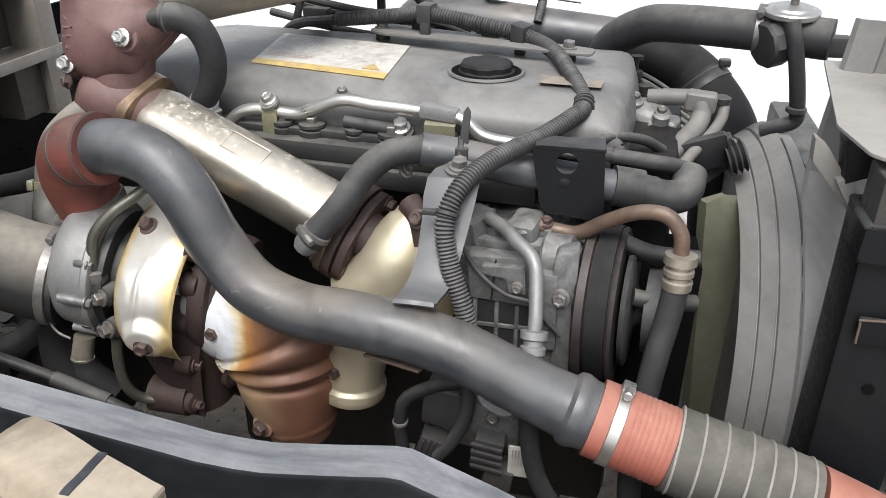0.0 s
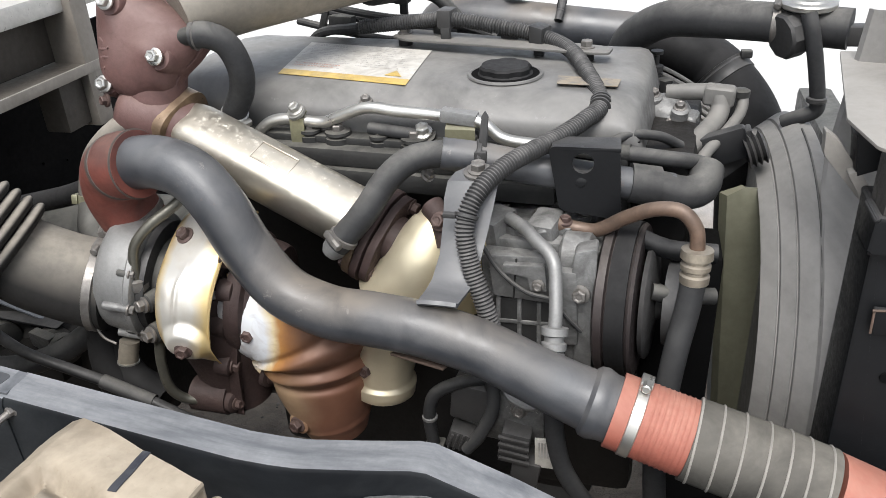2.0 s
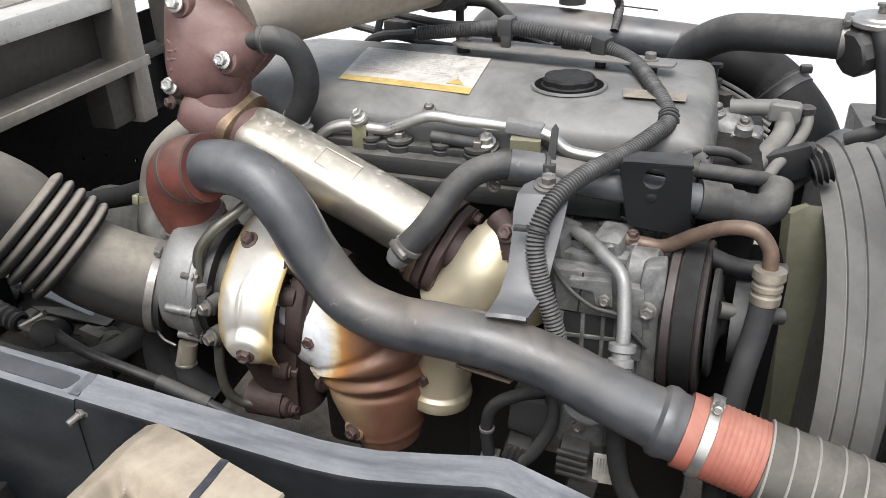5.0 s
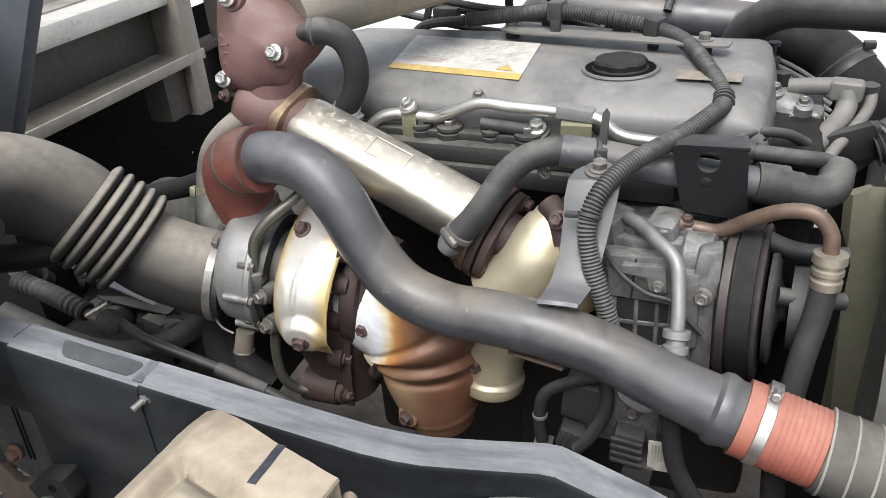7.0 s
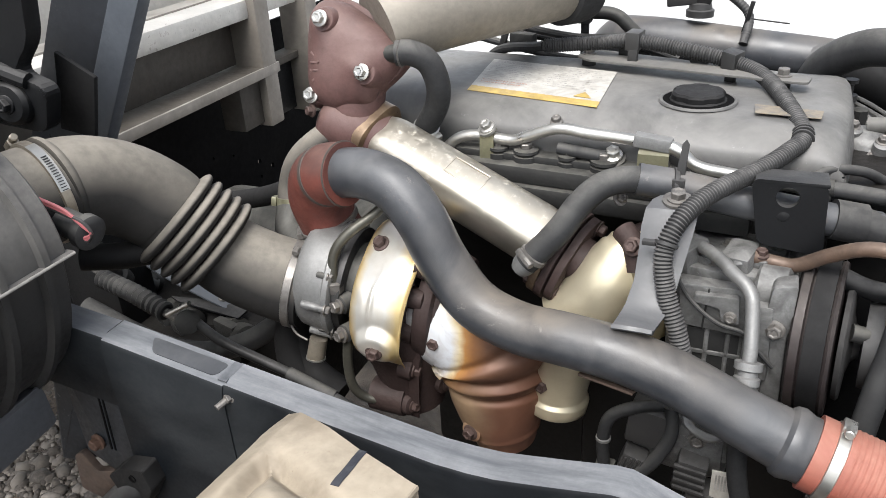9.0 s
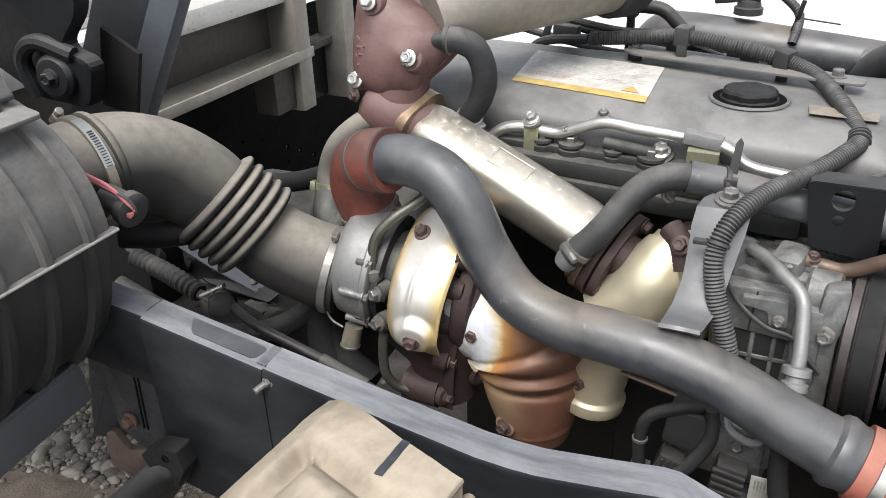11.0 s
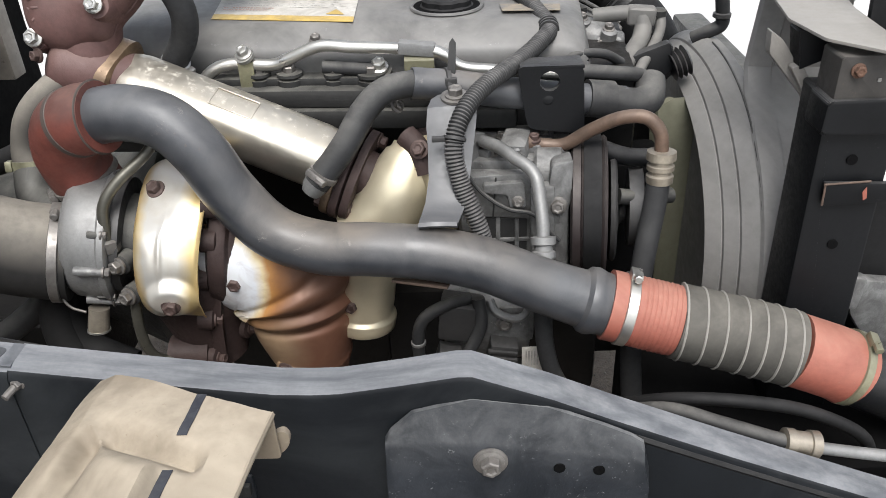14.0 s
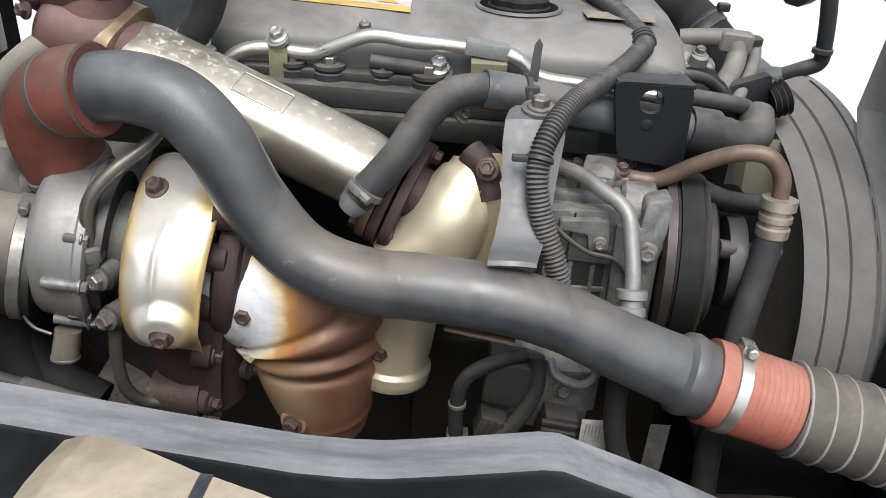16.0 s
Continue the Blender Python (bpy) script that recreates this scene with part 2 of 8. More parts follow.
def straw_material(name, axis, span, pale=(0.68, 0.655, 0.60), straw=(0.60, 0.49, 0.28), dark=(0.42, 0.27, 0.12)):
    """Bright shield steel with straw tint in bands across its width, along an axis."""
    m, t, n, l, p = nodes_of(name)
    g = n.new("ShaderNodeNewGeometry")
    dot = n.new("ShaderNodeVectorMath")
    dot.operation = "DOT_PRODUCT"
    dot.inputs[1].default_value = axis
    l.new(g.outputs["Position"], dot.inputs[0])
    x = math2(t, "ADD", dot.outputs["Value"], math2(t, "MULTIPLY", math2(t, "SUBTRACT", noise_tex(t, 12, 4), 0.5), 0.035))
    cr = n.new("ShaderNodeValToRGB")
    els = cr.color_ramp.elements
    els[0].position, els[0].color = 0.0, (*dark, 1)
    els[1].position, els[1].color = 1.0, (*dark, 1)
    for pos, c in ((0.08, straw), (0.20, pale), (0.60, pale), (0.80, straw), (0.93, straw)):
        e = els.new(pos)
        e.color = (*c, 1)
    l.new(ramp(t, x, *span), cr.inputs[0])
    col = mix(t, ramp(t, noise_tex(t, 40, 5, 0.6), 0.45, 0.8, 0, 0.25), cr.outputs[0], (0.4, 0.30, 0.18))
    l.new(col, p.inputs["Base Color"])
    p.inputs["Metallic"].default_value = 0.72
    l.new(ramp(t, noise_tex(t, 60, 5), 0.3, 0.7, 0.33, 0.48), p.inputs["Roughness"])
    b = n.new("ShaderNodeBump")
    b.inputs["Strength"].default_value, b.inputs["Distance"].default_value = 0.1, 0.002
    l.new(noise_tex(t, 40, 4), b.inputs["Height"])
    l.new(b.outputs[0], p.inputs["Normal"])
    return m


def stained_tube_material():
    """Stainless cooler tube with pale dried water marks."""
    m, t, n, l, p = nodes_of("stained stainless tube")
    big, fine, spot = noise_tex(t, 10, 4), noise_tex(t, 120, 5), noise_tex(t, 75, 8, 0.78)
    col = mix(t, ramp(t, big, 0.35, 0.65), (0.50, 0.465, 0.40), (0.40, 0.365, 0.305))
    mask = math2(t, "MULTIPLY", ramp(t, spot, 0.555, 0.63), ramp(t, up_face(t), 0.25, 0.6))
    col = mix(t, math2(t, "MULTIPLY", mask, 0.55), col, (0.62, 0.58, 0.50))
    l.new(col, p.inputs["Base Color"])
    l.new(math2(t, "SUBTRACT", 0.85, math2(t, "MULTIPLY", mask, 0.6)), p.inputs["Metallic"])
    l.new(ramp(t, fine, 0.3, 0.7, 0.3, 0.48), p.inputs["Roughness"])
    b = n.new("ShaderNodeBump")
    b.inputs["Strength"].default_value, b.inputs["Distance"].default_value = 0.12, 0.002
    l.new(mask, b.inputs["Height"])
    l.new(b.outputs[0], p.inputs["Normal"])
    return m


def ground_material():
    m, t, n, l, p = nodes_of("pale yard and brown dirt")
    g = n.new("ShaderNodeNewGeometry")
    d = n.new("ShaderNodeVectorMath")
    d.operation = "DISTANCE"
    d.inputs[1].default_value = (-1.5, 1.0, 0.0)
    l.new(g.outputs["Position"], d.inputs[0])
    far = math2(t, "ADD", d.outputs["Value"], math2(t, "MULTIPLY", noise_tex(t, 1.3, 5), 1.4))
    big, fine, grit = noise_tex(t, 2.2, 6), noise_tex(t, 34, 8, 0.75), noise_tex(t, 180, 4, 0.7)
    dirt = mix(t, ramp(t, noise_tex(t, 9, 7, 0.7, swirl=0.6), 0.36, 0.64), (0.070, 0.053, 0.039), (0.185, 0.146, 0.110))
    pale = mix(t, ramp(t, big, 0.3, 0.7), (0.60, 0.59, 0.57), (0.70, 0.69, 0.67))
    col = mix(t, ramp(t, far, 3.0, 4.2), dirt, pale)
    col = mix(t, ramp(t, grit, 0.3, 0.7, 0.0, 0.4), col, (0.10, 0.09, 0.08))
    l.new(col, p.inputs["Base Color"])
    p.inputs["Roughness"].default_value = 0.92
    b = n.new("ShaderNodeBump")
    b.inputs["Strength"].default_value, b.inputs["Distance"].default_value = 0.6, 0.02
    l.new(math2(t, "ADD", fine, grit), b.inputs["Height"])
    l.new(b.outputs[0], p.inputs["Normal"])
    return m


def rail_material():
    """Blue-black rail paint, its top flange greyed by dust and rubbed lighter in streaks along its length."""
    m, t, n, l, p = nodes_of("chassis rail with rubbed dusty top")
    streak = noise_tex(t, 9, 6, 0.62, stretch=(0.35, 5.0, 5.0))
    big, fine = noise_tex(t, 5, 5, 0.62, swirl=0.8), noise_tex(t, 150, 5, 0.7)
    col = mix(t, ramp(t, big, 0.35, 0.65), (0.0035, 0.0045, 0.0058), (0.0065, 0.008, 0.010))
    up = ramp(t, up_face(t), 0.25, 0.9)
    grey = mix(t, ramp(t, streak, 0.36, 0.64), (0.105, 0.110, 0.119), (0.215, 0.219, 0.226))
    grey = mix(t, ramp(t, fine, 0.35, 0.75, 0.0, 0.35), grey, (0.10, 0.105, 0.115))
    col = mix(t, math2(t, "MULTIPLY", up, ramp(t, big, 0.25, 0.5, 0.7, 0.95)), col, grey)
    haze = math2(t, "MULTIPLY", ramp(t, noise_tex(t, 3.2, 6, 0.65, swirl=1.0), 0.48, 0.70), 0.14)
    col = mix(t, haze, col, (0.10, 0.108, 0.112))
    l.new(col, p.inputs["Base Color"])
    l.new(ramp(t, fine, 0.3, 0.7, 0.38, 0.56), p.inputs["Roughness"])
    p.inputs["Specular IOR Level"].default_value = 0.16
    b = n.new("ShaderNodeBump")
    b.inputs["Strength"].default_value, b.inputs["Distance"].default_value = 0.08, 0.002
    l.new(math2(t, "ADD", fine, streak), b.inputs["Height"])
    l.new(b.outputs[0], p.inputs["Normal"])
    return m


def pipe_material():
    """Dark paint with tan dust blown over the upper side, polished scuffs and fine scratches."""
    m, t, n, l, p = nodes_of("dark painted steel pipe")
    big, mid = noise_tex(t, 4.0, 5, 0.6, swirl=0.9), noise_tex(t, 15, 7, 0.68, swirl=0.7)
    fine, scratch = noise_tex(t, 170, 5, 0.7), noise_tex(t, 55, 8, 0.75)
    col = mix(t, ramp(t, mid, 0.36, 0.64), (0.022, 0.024, 0.028), (0.044, 0.046, 0.051))
    dust = math2(t, "MULTIPLY", ramp(t, up_face(t), 0.0, 0.92), ramp(t, big, 0.36, 0.62, 0.35, 0.85))
    dust = math2(t, "MULTIPLY", dust, ramp(t, mid, 0.32, 0.60, 0.5, 1.0))
    col = mix(t, dust, col, mix(t, ramp(t, noise_tex(t, 2.6, 3), 0.42, 0.58), (0.104, 0.104, 0.106), (0.165, 0.136, 0.104)))
    worn = math2(t, "MULTIPLY", ramp(t, scratch, 0.60, 0.66), ramp(t, noise_tex(t, 9, 4, 0.6), 0.52, 0.62))
    col = mix(t, math2(t, "MULTIPLY", worn, 0.55), col, (0.22, 0.20, 0.18))
    rust = math2(t, "MULTIPLY", ramp(t, scratch, 0.57, 0.64), ramp(t, noise_tex(t, 6.5, 4, 0.6, swirl=0.5), 0.56, 0.66))
    col = mix(t, math2(t, "MULTIPLY", rust, 0.5), col, (0.15, 0.085, 0.05))
    l.new(col, p.inputs["Base Color"])
    l.new(math2(t, "ADD", ramp(t, mid, 0.35, 0.65, 0.30, 0.48), math2(t, "MULTIPLY", dust, 0.28)), p.inputs["Roughness"])
    p.inputs["Specular IOR Level"].default_value = 0.6
    b = n.new("ShaderNodeBump")
    b.inputs["Strength"].default_value, b.inputs["Distance"].default_value = 0.12, 0.002
    l.new(math2(t, "ADD", fine, math2(t, "MULTIPLY", worn, -1.0)), b.inputs["Height"])
    l.new(b.outputs[0], p.inputs["Normal"])
    return m


M["pipe"] = pipe_material()
M["rail"] = rail_material()
M["traypaint"] = surface("slate tray paint", (0.085, 0.089, 0.097), (0.058, 0.061, 0.068), 0.45, 0.0, 0.6, (0.18, 0.18, 0.182), 130, 8, 0.1, 0.2, (0.2, 0.2, 0.2), gloss=0.3)
M["capsteel"] = surface("brown dusty cap steel", (0.050, 0.046, 0.042), (0.030, 0.028, 0.026), 0.5, 0.0, 0.5, (0.20, 0.185, 0.165), 120, 14, 0.1, 0.3, (0.20, 0.12, 0.07), gloss=0.25)
M["staypaint"] = surface("black-grey stay paint", (0.034, 0.037, 0.043), (0.022, 0.024, 0.028), 0.4, 0.0, 0.3, (0.2, 0.2, 0.2), 60, 8, 0.05, 0.3, (0.3, 0.28, 0.26), gloss=0.35)
M["ink_blue"] = surface("dark blue paint strip", (0.008, 0.010, 0.018), (0.02, 0.022, 0.03), 0.5, 0.0, 0.2, (0.2, 0.2, 0.2), 140, 60, 0.05, 0.6, (0.35, 0.33, 0.30), gloss=0.2)
M["brass2"] = surface("olive passivated strap", (0.24, 0.23, 0.15), (0.17, 0.165, 0.11), 0.4, 0.5, 0.25, GREY_DUST, 120, 30, 0.08)
M["rubber_tan2"] = surface("dusty tan steel", (0.26, 0.235, 0.20), (0.20, 0.18, 0.15), 0.5, 0.35, 0.5, (0.36, 0.325, 0.27), 80, 9, 0.08)
M["rust2"] = surface("rusted tab", (0.115, 0.078, 0.058), (0.055, 0.038, 0.030), 0.7, 0.1, 0.1, (0.2, 0.17, 0.14), 120, 40, 0.2)
M["greenstripe"] = surface("grey moulded stripe", (0.062, 0.050, 0.043), None, 0.7, 0.0, 0.2, (0.16, 0.13, 0.11), 120, 30, 0.05)
M["greyhose2"] = surface("grey rubbed ring", (0.26, 0.245, 0.22), (0.19, 0.18, 0.16), 0.65, 0.0, 0.5, (0.30, 0.28, 0.25), 120, 18, 0.05)
M["pulley"] = surface("dark browned pulley steel", (0.0385, 0.0301, 0.0294), (0.028, 0.0238, 0.0238), 0.45, 0.3, 0.15, GREY_DUST, 140, 30, 0.05, gloss=0.22)
M["brass3"] = surface("dull crimped ferrule", (0.33, 0.29, 0.23), (0.25, 0.22, 0.18), 0.42, 0.7, 0.25, GREY_DUST, 140, 30, 0.05)
M["matblack"] = surface("matt black rubber", (0.006, 0.006, 0.0064), None, 0.7, 0.0, 0.25, (0.09, 0.087, 0.085), 140, 12, 0.05, gloss=0.2, settle=(-0.1, 0.95))
M["olive2"] = surface("yellow olive edge", (0.19, 0.165, 0.08), None, 0.5, 0.0, 0.2, GREY_DUST, 100, 30, 0.0)
M["airtop"] = surface("dusty black plastic", (0.050, 0.049, 0.048), (0.034, 0.034, 0.034), 0.55, 0.0, 0.9, (0.245, 0.23, 0.212), 120, 7, 0.05, gloss=0.3, settle=(-0.3, 0.8), smear=0.45)
M["paleedge"] = surface("rubbed plastic edge", (0.28, 0.27, 0.25), (0.15, 0.145, 0.135), 0.6, 0.0, 0.3, GREY_DUST, 120, 60, 0.05)
# darker copy of the bed steel, with the shade below the beam painted in
M["beddark"] = surface("rusty bed steel, shade in colour", (0.077, 0.07, 0.0616), (0.0525, 0.0434, 0.035), 0.6, 0.1, 0.3, (0.3, 0.27, 0.23), 60, 6, 0.15, 0.5, (0.18, 0.08, 0.04), gloss=0.22)
# blackened copy of the cast metal; shade in the low gaps is in its colour
M["castblack"] = surface("black casing, shade in colour", (0.0077, 0.007425, 0.00715), (0.00495, 0.004675, 0.004675), 0.5, 0.1, 0.2, (0.10, 0.09, 0.08), 100, 15, 0.2, gloss=0.16)
# near-black that paints deep shade into holes, recesses and surfaces far back
M["void"] = surface("black of deep shade", (0.004, 0.004, 0.0042), None, 0.8, 0.0, 0.1, (0.03, 0.028, 0.026), 60, 8, 0.1, gloss=0.05)
M["plate"] = surface("dusty chassis plate", (0.022, 0.025, 0.030), (0.009, 0.011, 0.014), 0.45, 0.0, 0.85, (0.15, 0.15, 0.148), 130, 16, 0.2, 0.95, (0.24, 0.245, 0.25), gloss=0.2, settle=(0.12, 0.85), smear=0.2, contrast=0.22)
M["shield"] = shield_material()
M["straw"] = straw_material("straw-tinted shield", (-0.9859, -0.0789, 0.1479), (0.6375, 0.5375), straw=(0.64, 0.49, 0.24), dark=(0.45, 0.26, 0.09))
M["straw2"] = straw_material("pale straw manifold shield", (1, 0, 0), (-0.42, -0.10), (0.60, 0.535, 0.39), (0.60, 0.50, 0.30), (0.55, 0.41, 0.20))
M["tube"] = stained_tube_material()
M["ground"] = ground_material()


# ---- building helpers ----
def thing(name, label, category, base=(0, 0, 0), group="", kind=""):
    ob = new(name)
    ob.empty_display_size = 0.03
    ob.location = base
    return tagged(ob, label, category, group, kind)


def link_mesh(name, me, parent, label="", m=None):
    ob = new(name, me)
    if m is not None:
        ob.matrix_basis = m
    if parent is not None:
        ob.parent = parent
        inv = parent.matrix_basis.inverted() if parent.parent is None else Matrix.Identity(4)
        ob.matrix_parent_inverse = inv
    if label:
        ob["label"] = label
    return ob


def part(name, bm, material, parent=None, label="", smooth=True, sharp=35):
    """Links a bmesh, in world metres, as one mesh object under a thing or a part."""
    me = bpy.data.meshes.new(name)
    bmesh.ops.recalc_face_normals(bm, faces=bm.faces)
    lim = math.cos(radians(sharp))
    for f in bm.faces:
        f.smooth = smooth
    for e in bm.edges:
        if len(e.link_faces) == 2 and e.link_faces[0].normal.dot(e.link_faces[1].normal) < lim:
            e.smooth = False
    bm.to_mesh(me)
    bm.free()
    me.materials.append(material if not isinstance(material, str) else M[material])
    return link_mesh(name, me, parent, label)


def basis(z, hint=(0, 0, 1)):
    z = Vector(z).normalized()
    x = Vector(hint).cross(z)
    if x.length < 1e-4:
        x = Vector((1, 0, 0)).cross(z)
        if x.length < 1e-4:
            x = Vector((0, 1, 0))
    x.normalize()
    return Matrix((x, z.cross(x), z)).transposed()


def curve(pts, n=8):
    """Points of 3 or 4 numbers (the fourth a radius) along a smooth line through pts."""
    P = [Vector(p) for p in pts]
    if len(P) == 2:
        return [P[0].lerp(P[1], i / n) for i in range(n + 1)]
    P = [P[0] * 2 - P[1], *P, P[-1] * 2 - P[-2]]
    out = []
    for i in range(1, len(P) - 2):
        a, b, c, d = P[i - 1 : i + 3]
        for k in range(n):
            u = k / n
            out.append(0.5 * (2 * b + (c - a) * u + (2 * a - 5 * b + 4 * c - d) * u * u + (3 * b - a - 3 * c + d) * u**3))
    out.append(P[-2])
    return out


def sweep(pts, r=0.01, seg=20, n=8, wave=None, bm=None, squash=1.0):
    """A closed tube along a smooth line; wave(length) scales its radius."""
    bm = bm or bmesh.new()
    line = curve(pts, n)
    pos = [Vector(p[:3]) for p in line]
    rad = [p[3] if len(p) > 3 else r for p in line]
    d0 = (pos[1] - pos[0]).normalized()
    fr = basis(d0)
    rings, s = [], 0.0
    for i, p in enumerate(pos):
        d = (pos[min(i + 1, len(pos) - 1)] - pos[max(i - 1, 0)]).normalized()
        q = d0.rotation_difference(d)
        fr = q.to_matrix() @ fr
        d0 = d
        if i:
            s += (p - pos[i - 1]).length
        k = rad[i] * (wave(s) if wave else 1.0)
        rings.append([bm.verts.new(p + fr @ Vector((math.cos(a) * k, math.sin(a) * k * squash, 0))) for a in (2 * math.pi * j / seg for j in range(seg))])
    for a, b in zip(rings, rings[1:]):
        for j in range(seg):
            bm.faces.new((a[j], a[(j + 1) % seg], b[(j + 1) % seg], b[j]))
    bm.faces.new(rings[0][::-1])
    bm.faces.new(rings[-1])
    return bm


def lathe(origin, axis, profile, seg=32, bm=None, arc=(0, 360), hint=(0, 0, 1)):
    """Turns (distance along axis, radius) round the axis; a part arc gives an open shell."""
    bm = bm or bmesh.new()
    o, fr = Vector(origin), basis(axis, hint)
    full = arc[1] - arc[0] >= 360
    count = seg if full else seg + 1
    rings = []
    for h, r in profile:
        ring = []
        for j in range(count):
            a = radians(arc[0] + (arc[1] - arc[0]) * j / seg)
            ring.append(bm.verts.new(o + fr @ Vector((math.cos(a) * r, math.sin(a) * r, h))))
        rings.append(ring)
    for a, b in zip(rings, rings[1:]):
        for j in range(seg):
            k = (j + 1) % count
            bm.faces.new((a[j], a[k], b[k], b[j]))
    if full:
        for ring in (rings[0], rings[-1]):
            bm.faces.new(ring)
    return bm


def box(centre, size, rot=None, bevel=0.004, bm=None, seg=2):
    own = bmesh.new()
    bmesh.ops.create_cube(own, size=1)
    m = Matrix.Translation(centre) @ (rot.to_4x4() if rot is not None else Matrix.Identity(4)) @ Matrix.Diagonal((*size, 1))
    bmesh.ops.transform(own, matrix=m, verts=own.verts)
    if bevel:
        bmesh.ops.bevel(own, geom=own.edges[:], offset=min(bevel, min(size) * 0.45), segments=seg, affect="EDGES", profile=0.6)
    return join(own, bm)


def join(own, bm):
    if bm is None:
        return own
    me = bpy.data.meshes.new("joined")
    own.to_mesh(me)
    own.free()
    bm.from_mesh(me)
    bpy.data.meshes.remove(me)
    return bm


def slab(pts, depth, bevel=0.002, bm=None, holes=()):
    """A flat plate: an outline of 3D points, thickened along the vector depth. holes: (centre, radius)."""
    own = bmesh.new()
    depth = Vector(depth)
    P = [Vector(p) for p in pts]
    front = [own.verts.new(p) for p in P]
    edges = [own.edges.new((a, b)) for a, b in zip(front, front[1:] + front[:1])]
    if holes:
        nrm = depth.normalized()
        fr = basis(nrm)
        for c, r in holes:
            ring = [own.verts.new(Vector(c) + fr @ Vector((math.cos(a) * r, math.sin(a) * r, 0))) for a in (2 * math.pi * j / 16 for j in range(16))]
            edges += [own.edges.new((a, b)) for a, b in zip(ring, ring[1:] + ring[:1])]
        bmesh.ops.triangle_fill(own, use_beauty=True, use_dissolve=False, edges=edges, normal=nrm)
    else:
        own.faces.new(front)
    ext = bmesh.ops.extrude_face_region(own, geom=own.faces[:])
    bmesh.ops.translate(own, vec=depth, verts=[g for g in ext["geom"] if isinstance(g, bmesh.types.BMVert)])
    bmesh.ops.recalc_face_normals(own, faces=own.faces)
    if bevel and not holes:
        bmesh.ops.bevel(own, geom=own.edges[:], offset=bevel, segments=2, affect="EDGES", profile=0.6)
    return join(own, bm)


def shell(grid, thick, bm=None):
    """A bent sheet from rows of points, given thickness."""
    own = bmesh.new()
    V = [[own.verts.new(p) for p in row] for row in grid]
    for a, b in zip(V, V[1:]):
        for j in range(len(a) - 1):
            own.faces.new((a[j], a[j + 1], b[j + 1], b[j]))
    bmesh.ops.recalc_face_normals(own, faces=own.faces)
    bmesh.ops.solidify(own, geom=own.faces[:], thickness=thick)
    return join(own, bm)


def rounded(points, r, n=5):
    """An outline in 3D with its corners rounded by r."""
    out, P = [], [Vector(p) for p in points]
    for i, p in enumerate(P):
        a, b = P[i - 1] - p, P[(i + 1) % len(P)] - p
        k = min(r, a.length * 0.45, b.length * 0.45)
        a, b = p + a.normalized() * k, p + b.normalized() * k
        for j in range(n + 1):
            u = j / n
            out.append(a.lerp(p, u).lerp(p.lerp(b, u), u))
    return out


def bolt_mesh():
    bm = lathe((0, 0, 0), (0, 0, 1), [(-0.2, 0.95), (0.0, 1.0), (0.12, 0.98), (0.2, 0.8)], 20)
    bm = lathe((0, 0, 0), (0, 0, 1), [(0.15, 0.72), (0.78, 0.72), (0.88, 0.62), (0.9, 0.45), (0.82, 0.3)], 6, bm)
    return bm


BOLTS = {}


def bolt(pos, normal, r, parent, material="bolt", label=""):
    """A flanged hex head, r the flange's radius, seated at pos."""
    if material not in BOLTS:
        first = part("bolt", bolt_mesh(), material, None, sharp=30)
        BOLTS[material] = first.data
        bpy.data.objects.remove(first)
    fr = basis(normal, (0.3, 0.2, 1)) @ Euler((0, 0, random.uniform(0, 1))).to_matrix()
    return link_mesh("bolt", BOLTS[material], parent, label, Matrix.Translation(pos) @ fr.to_4x4() @ Matrix.Scale(r, 4))


def clamp_band(centre, axis, r, width, parent, material="bright", screw=(0, 0, 1), name="hose_clamp"):
    """A worm-drive band with its screw housing."""
    c, a = Vector(centre), Vector(axis).normalized()
    bm = lathe(c - a * width / 2, a, [(0, r), (0.001, r + 0.0018), (width - 0.001, r + 0.0018), (width, r), (width, r - 0.003), (0, r - 0.003)], 40)
    band = part(name, bm, material, parent, sharp=30)
    if screw is None:
        return band
    s = Vector(screw)
    s = (s - a * s.dot(a)).normalized()
    t = a.cross(s)
    fr = Matrix((t, a, s)).transposed()
    bm = box(c + s * (r + 0.005), (0.022, width * 1.05, 0.009), fr, 0.002)
    bm = lathe(c + s * (r + 0.007) + t * 0.008, t, [(0, 0.0055), (0.012, 0.0055), (0.013, 0.004)], 8, bm)
    part("screw", bm, material, band, sharp=30)
    return band


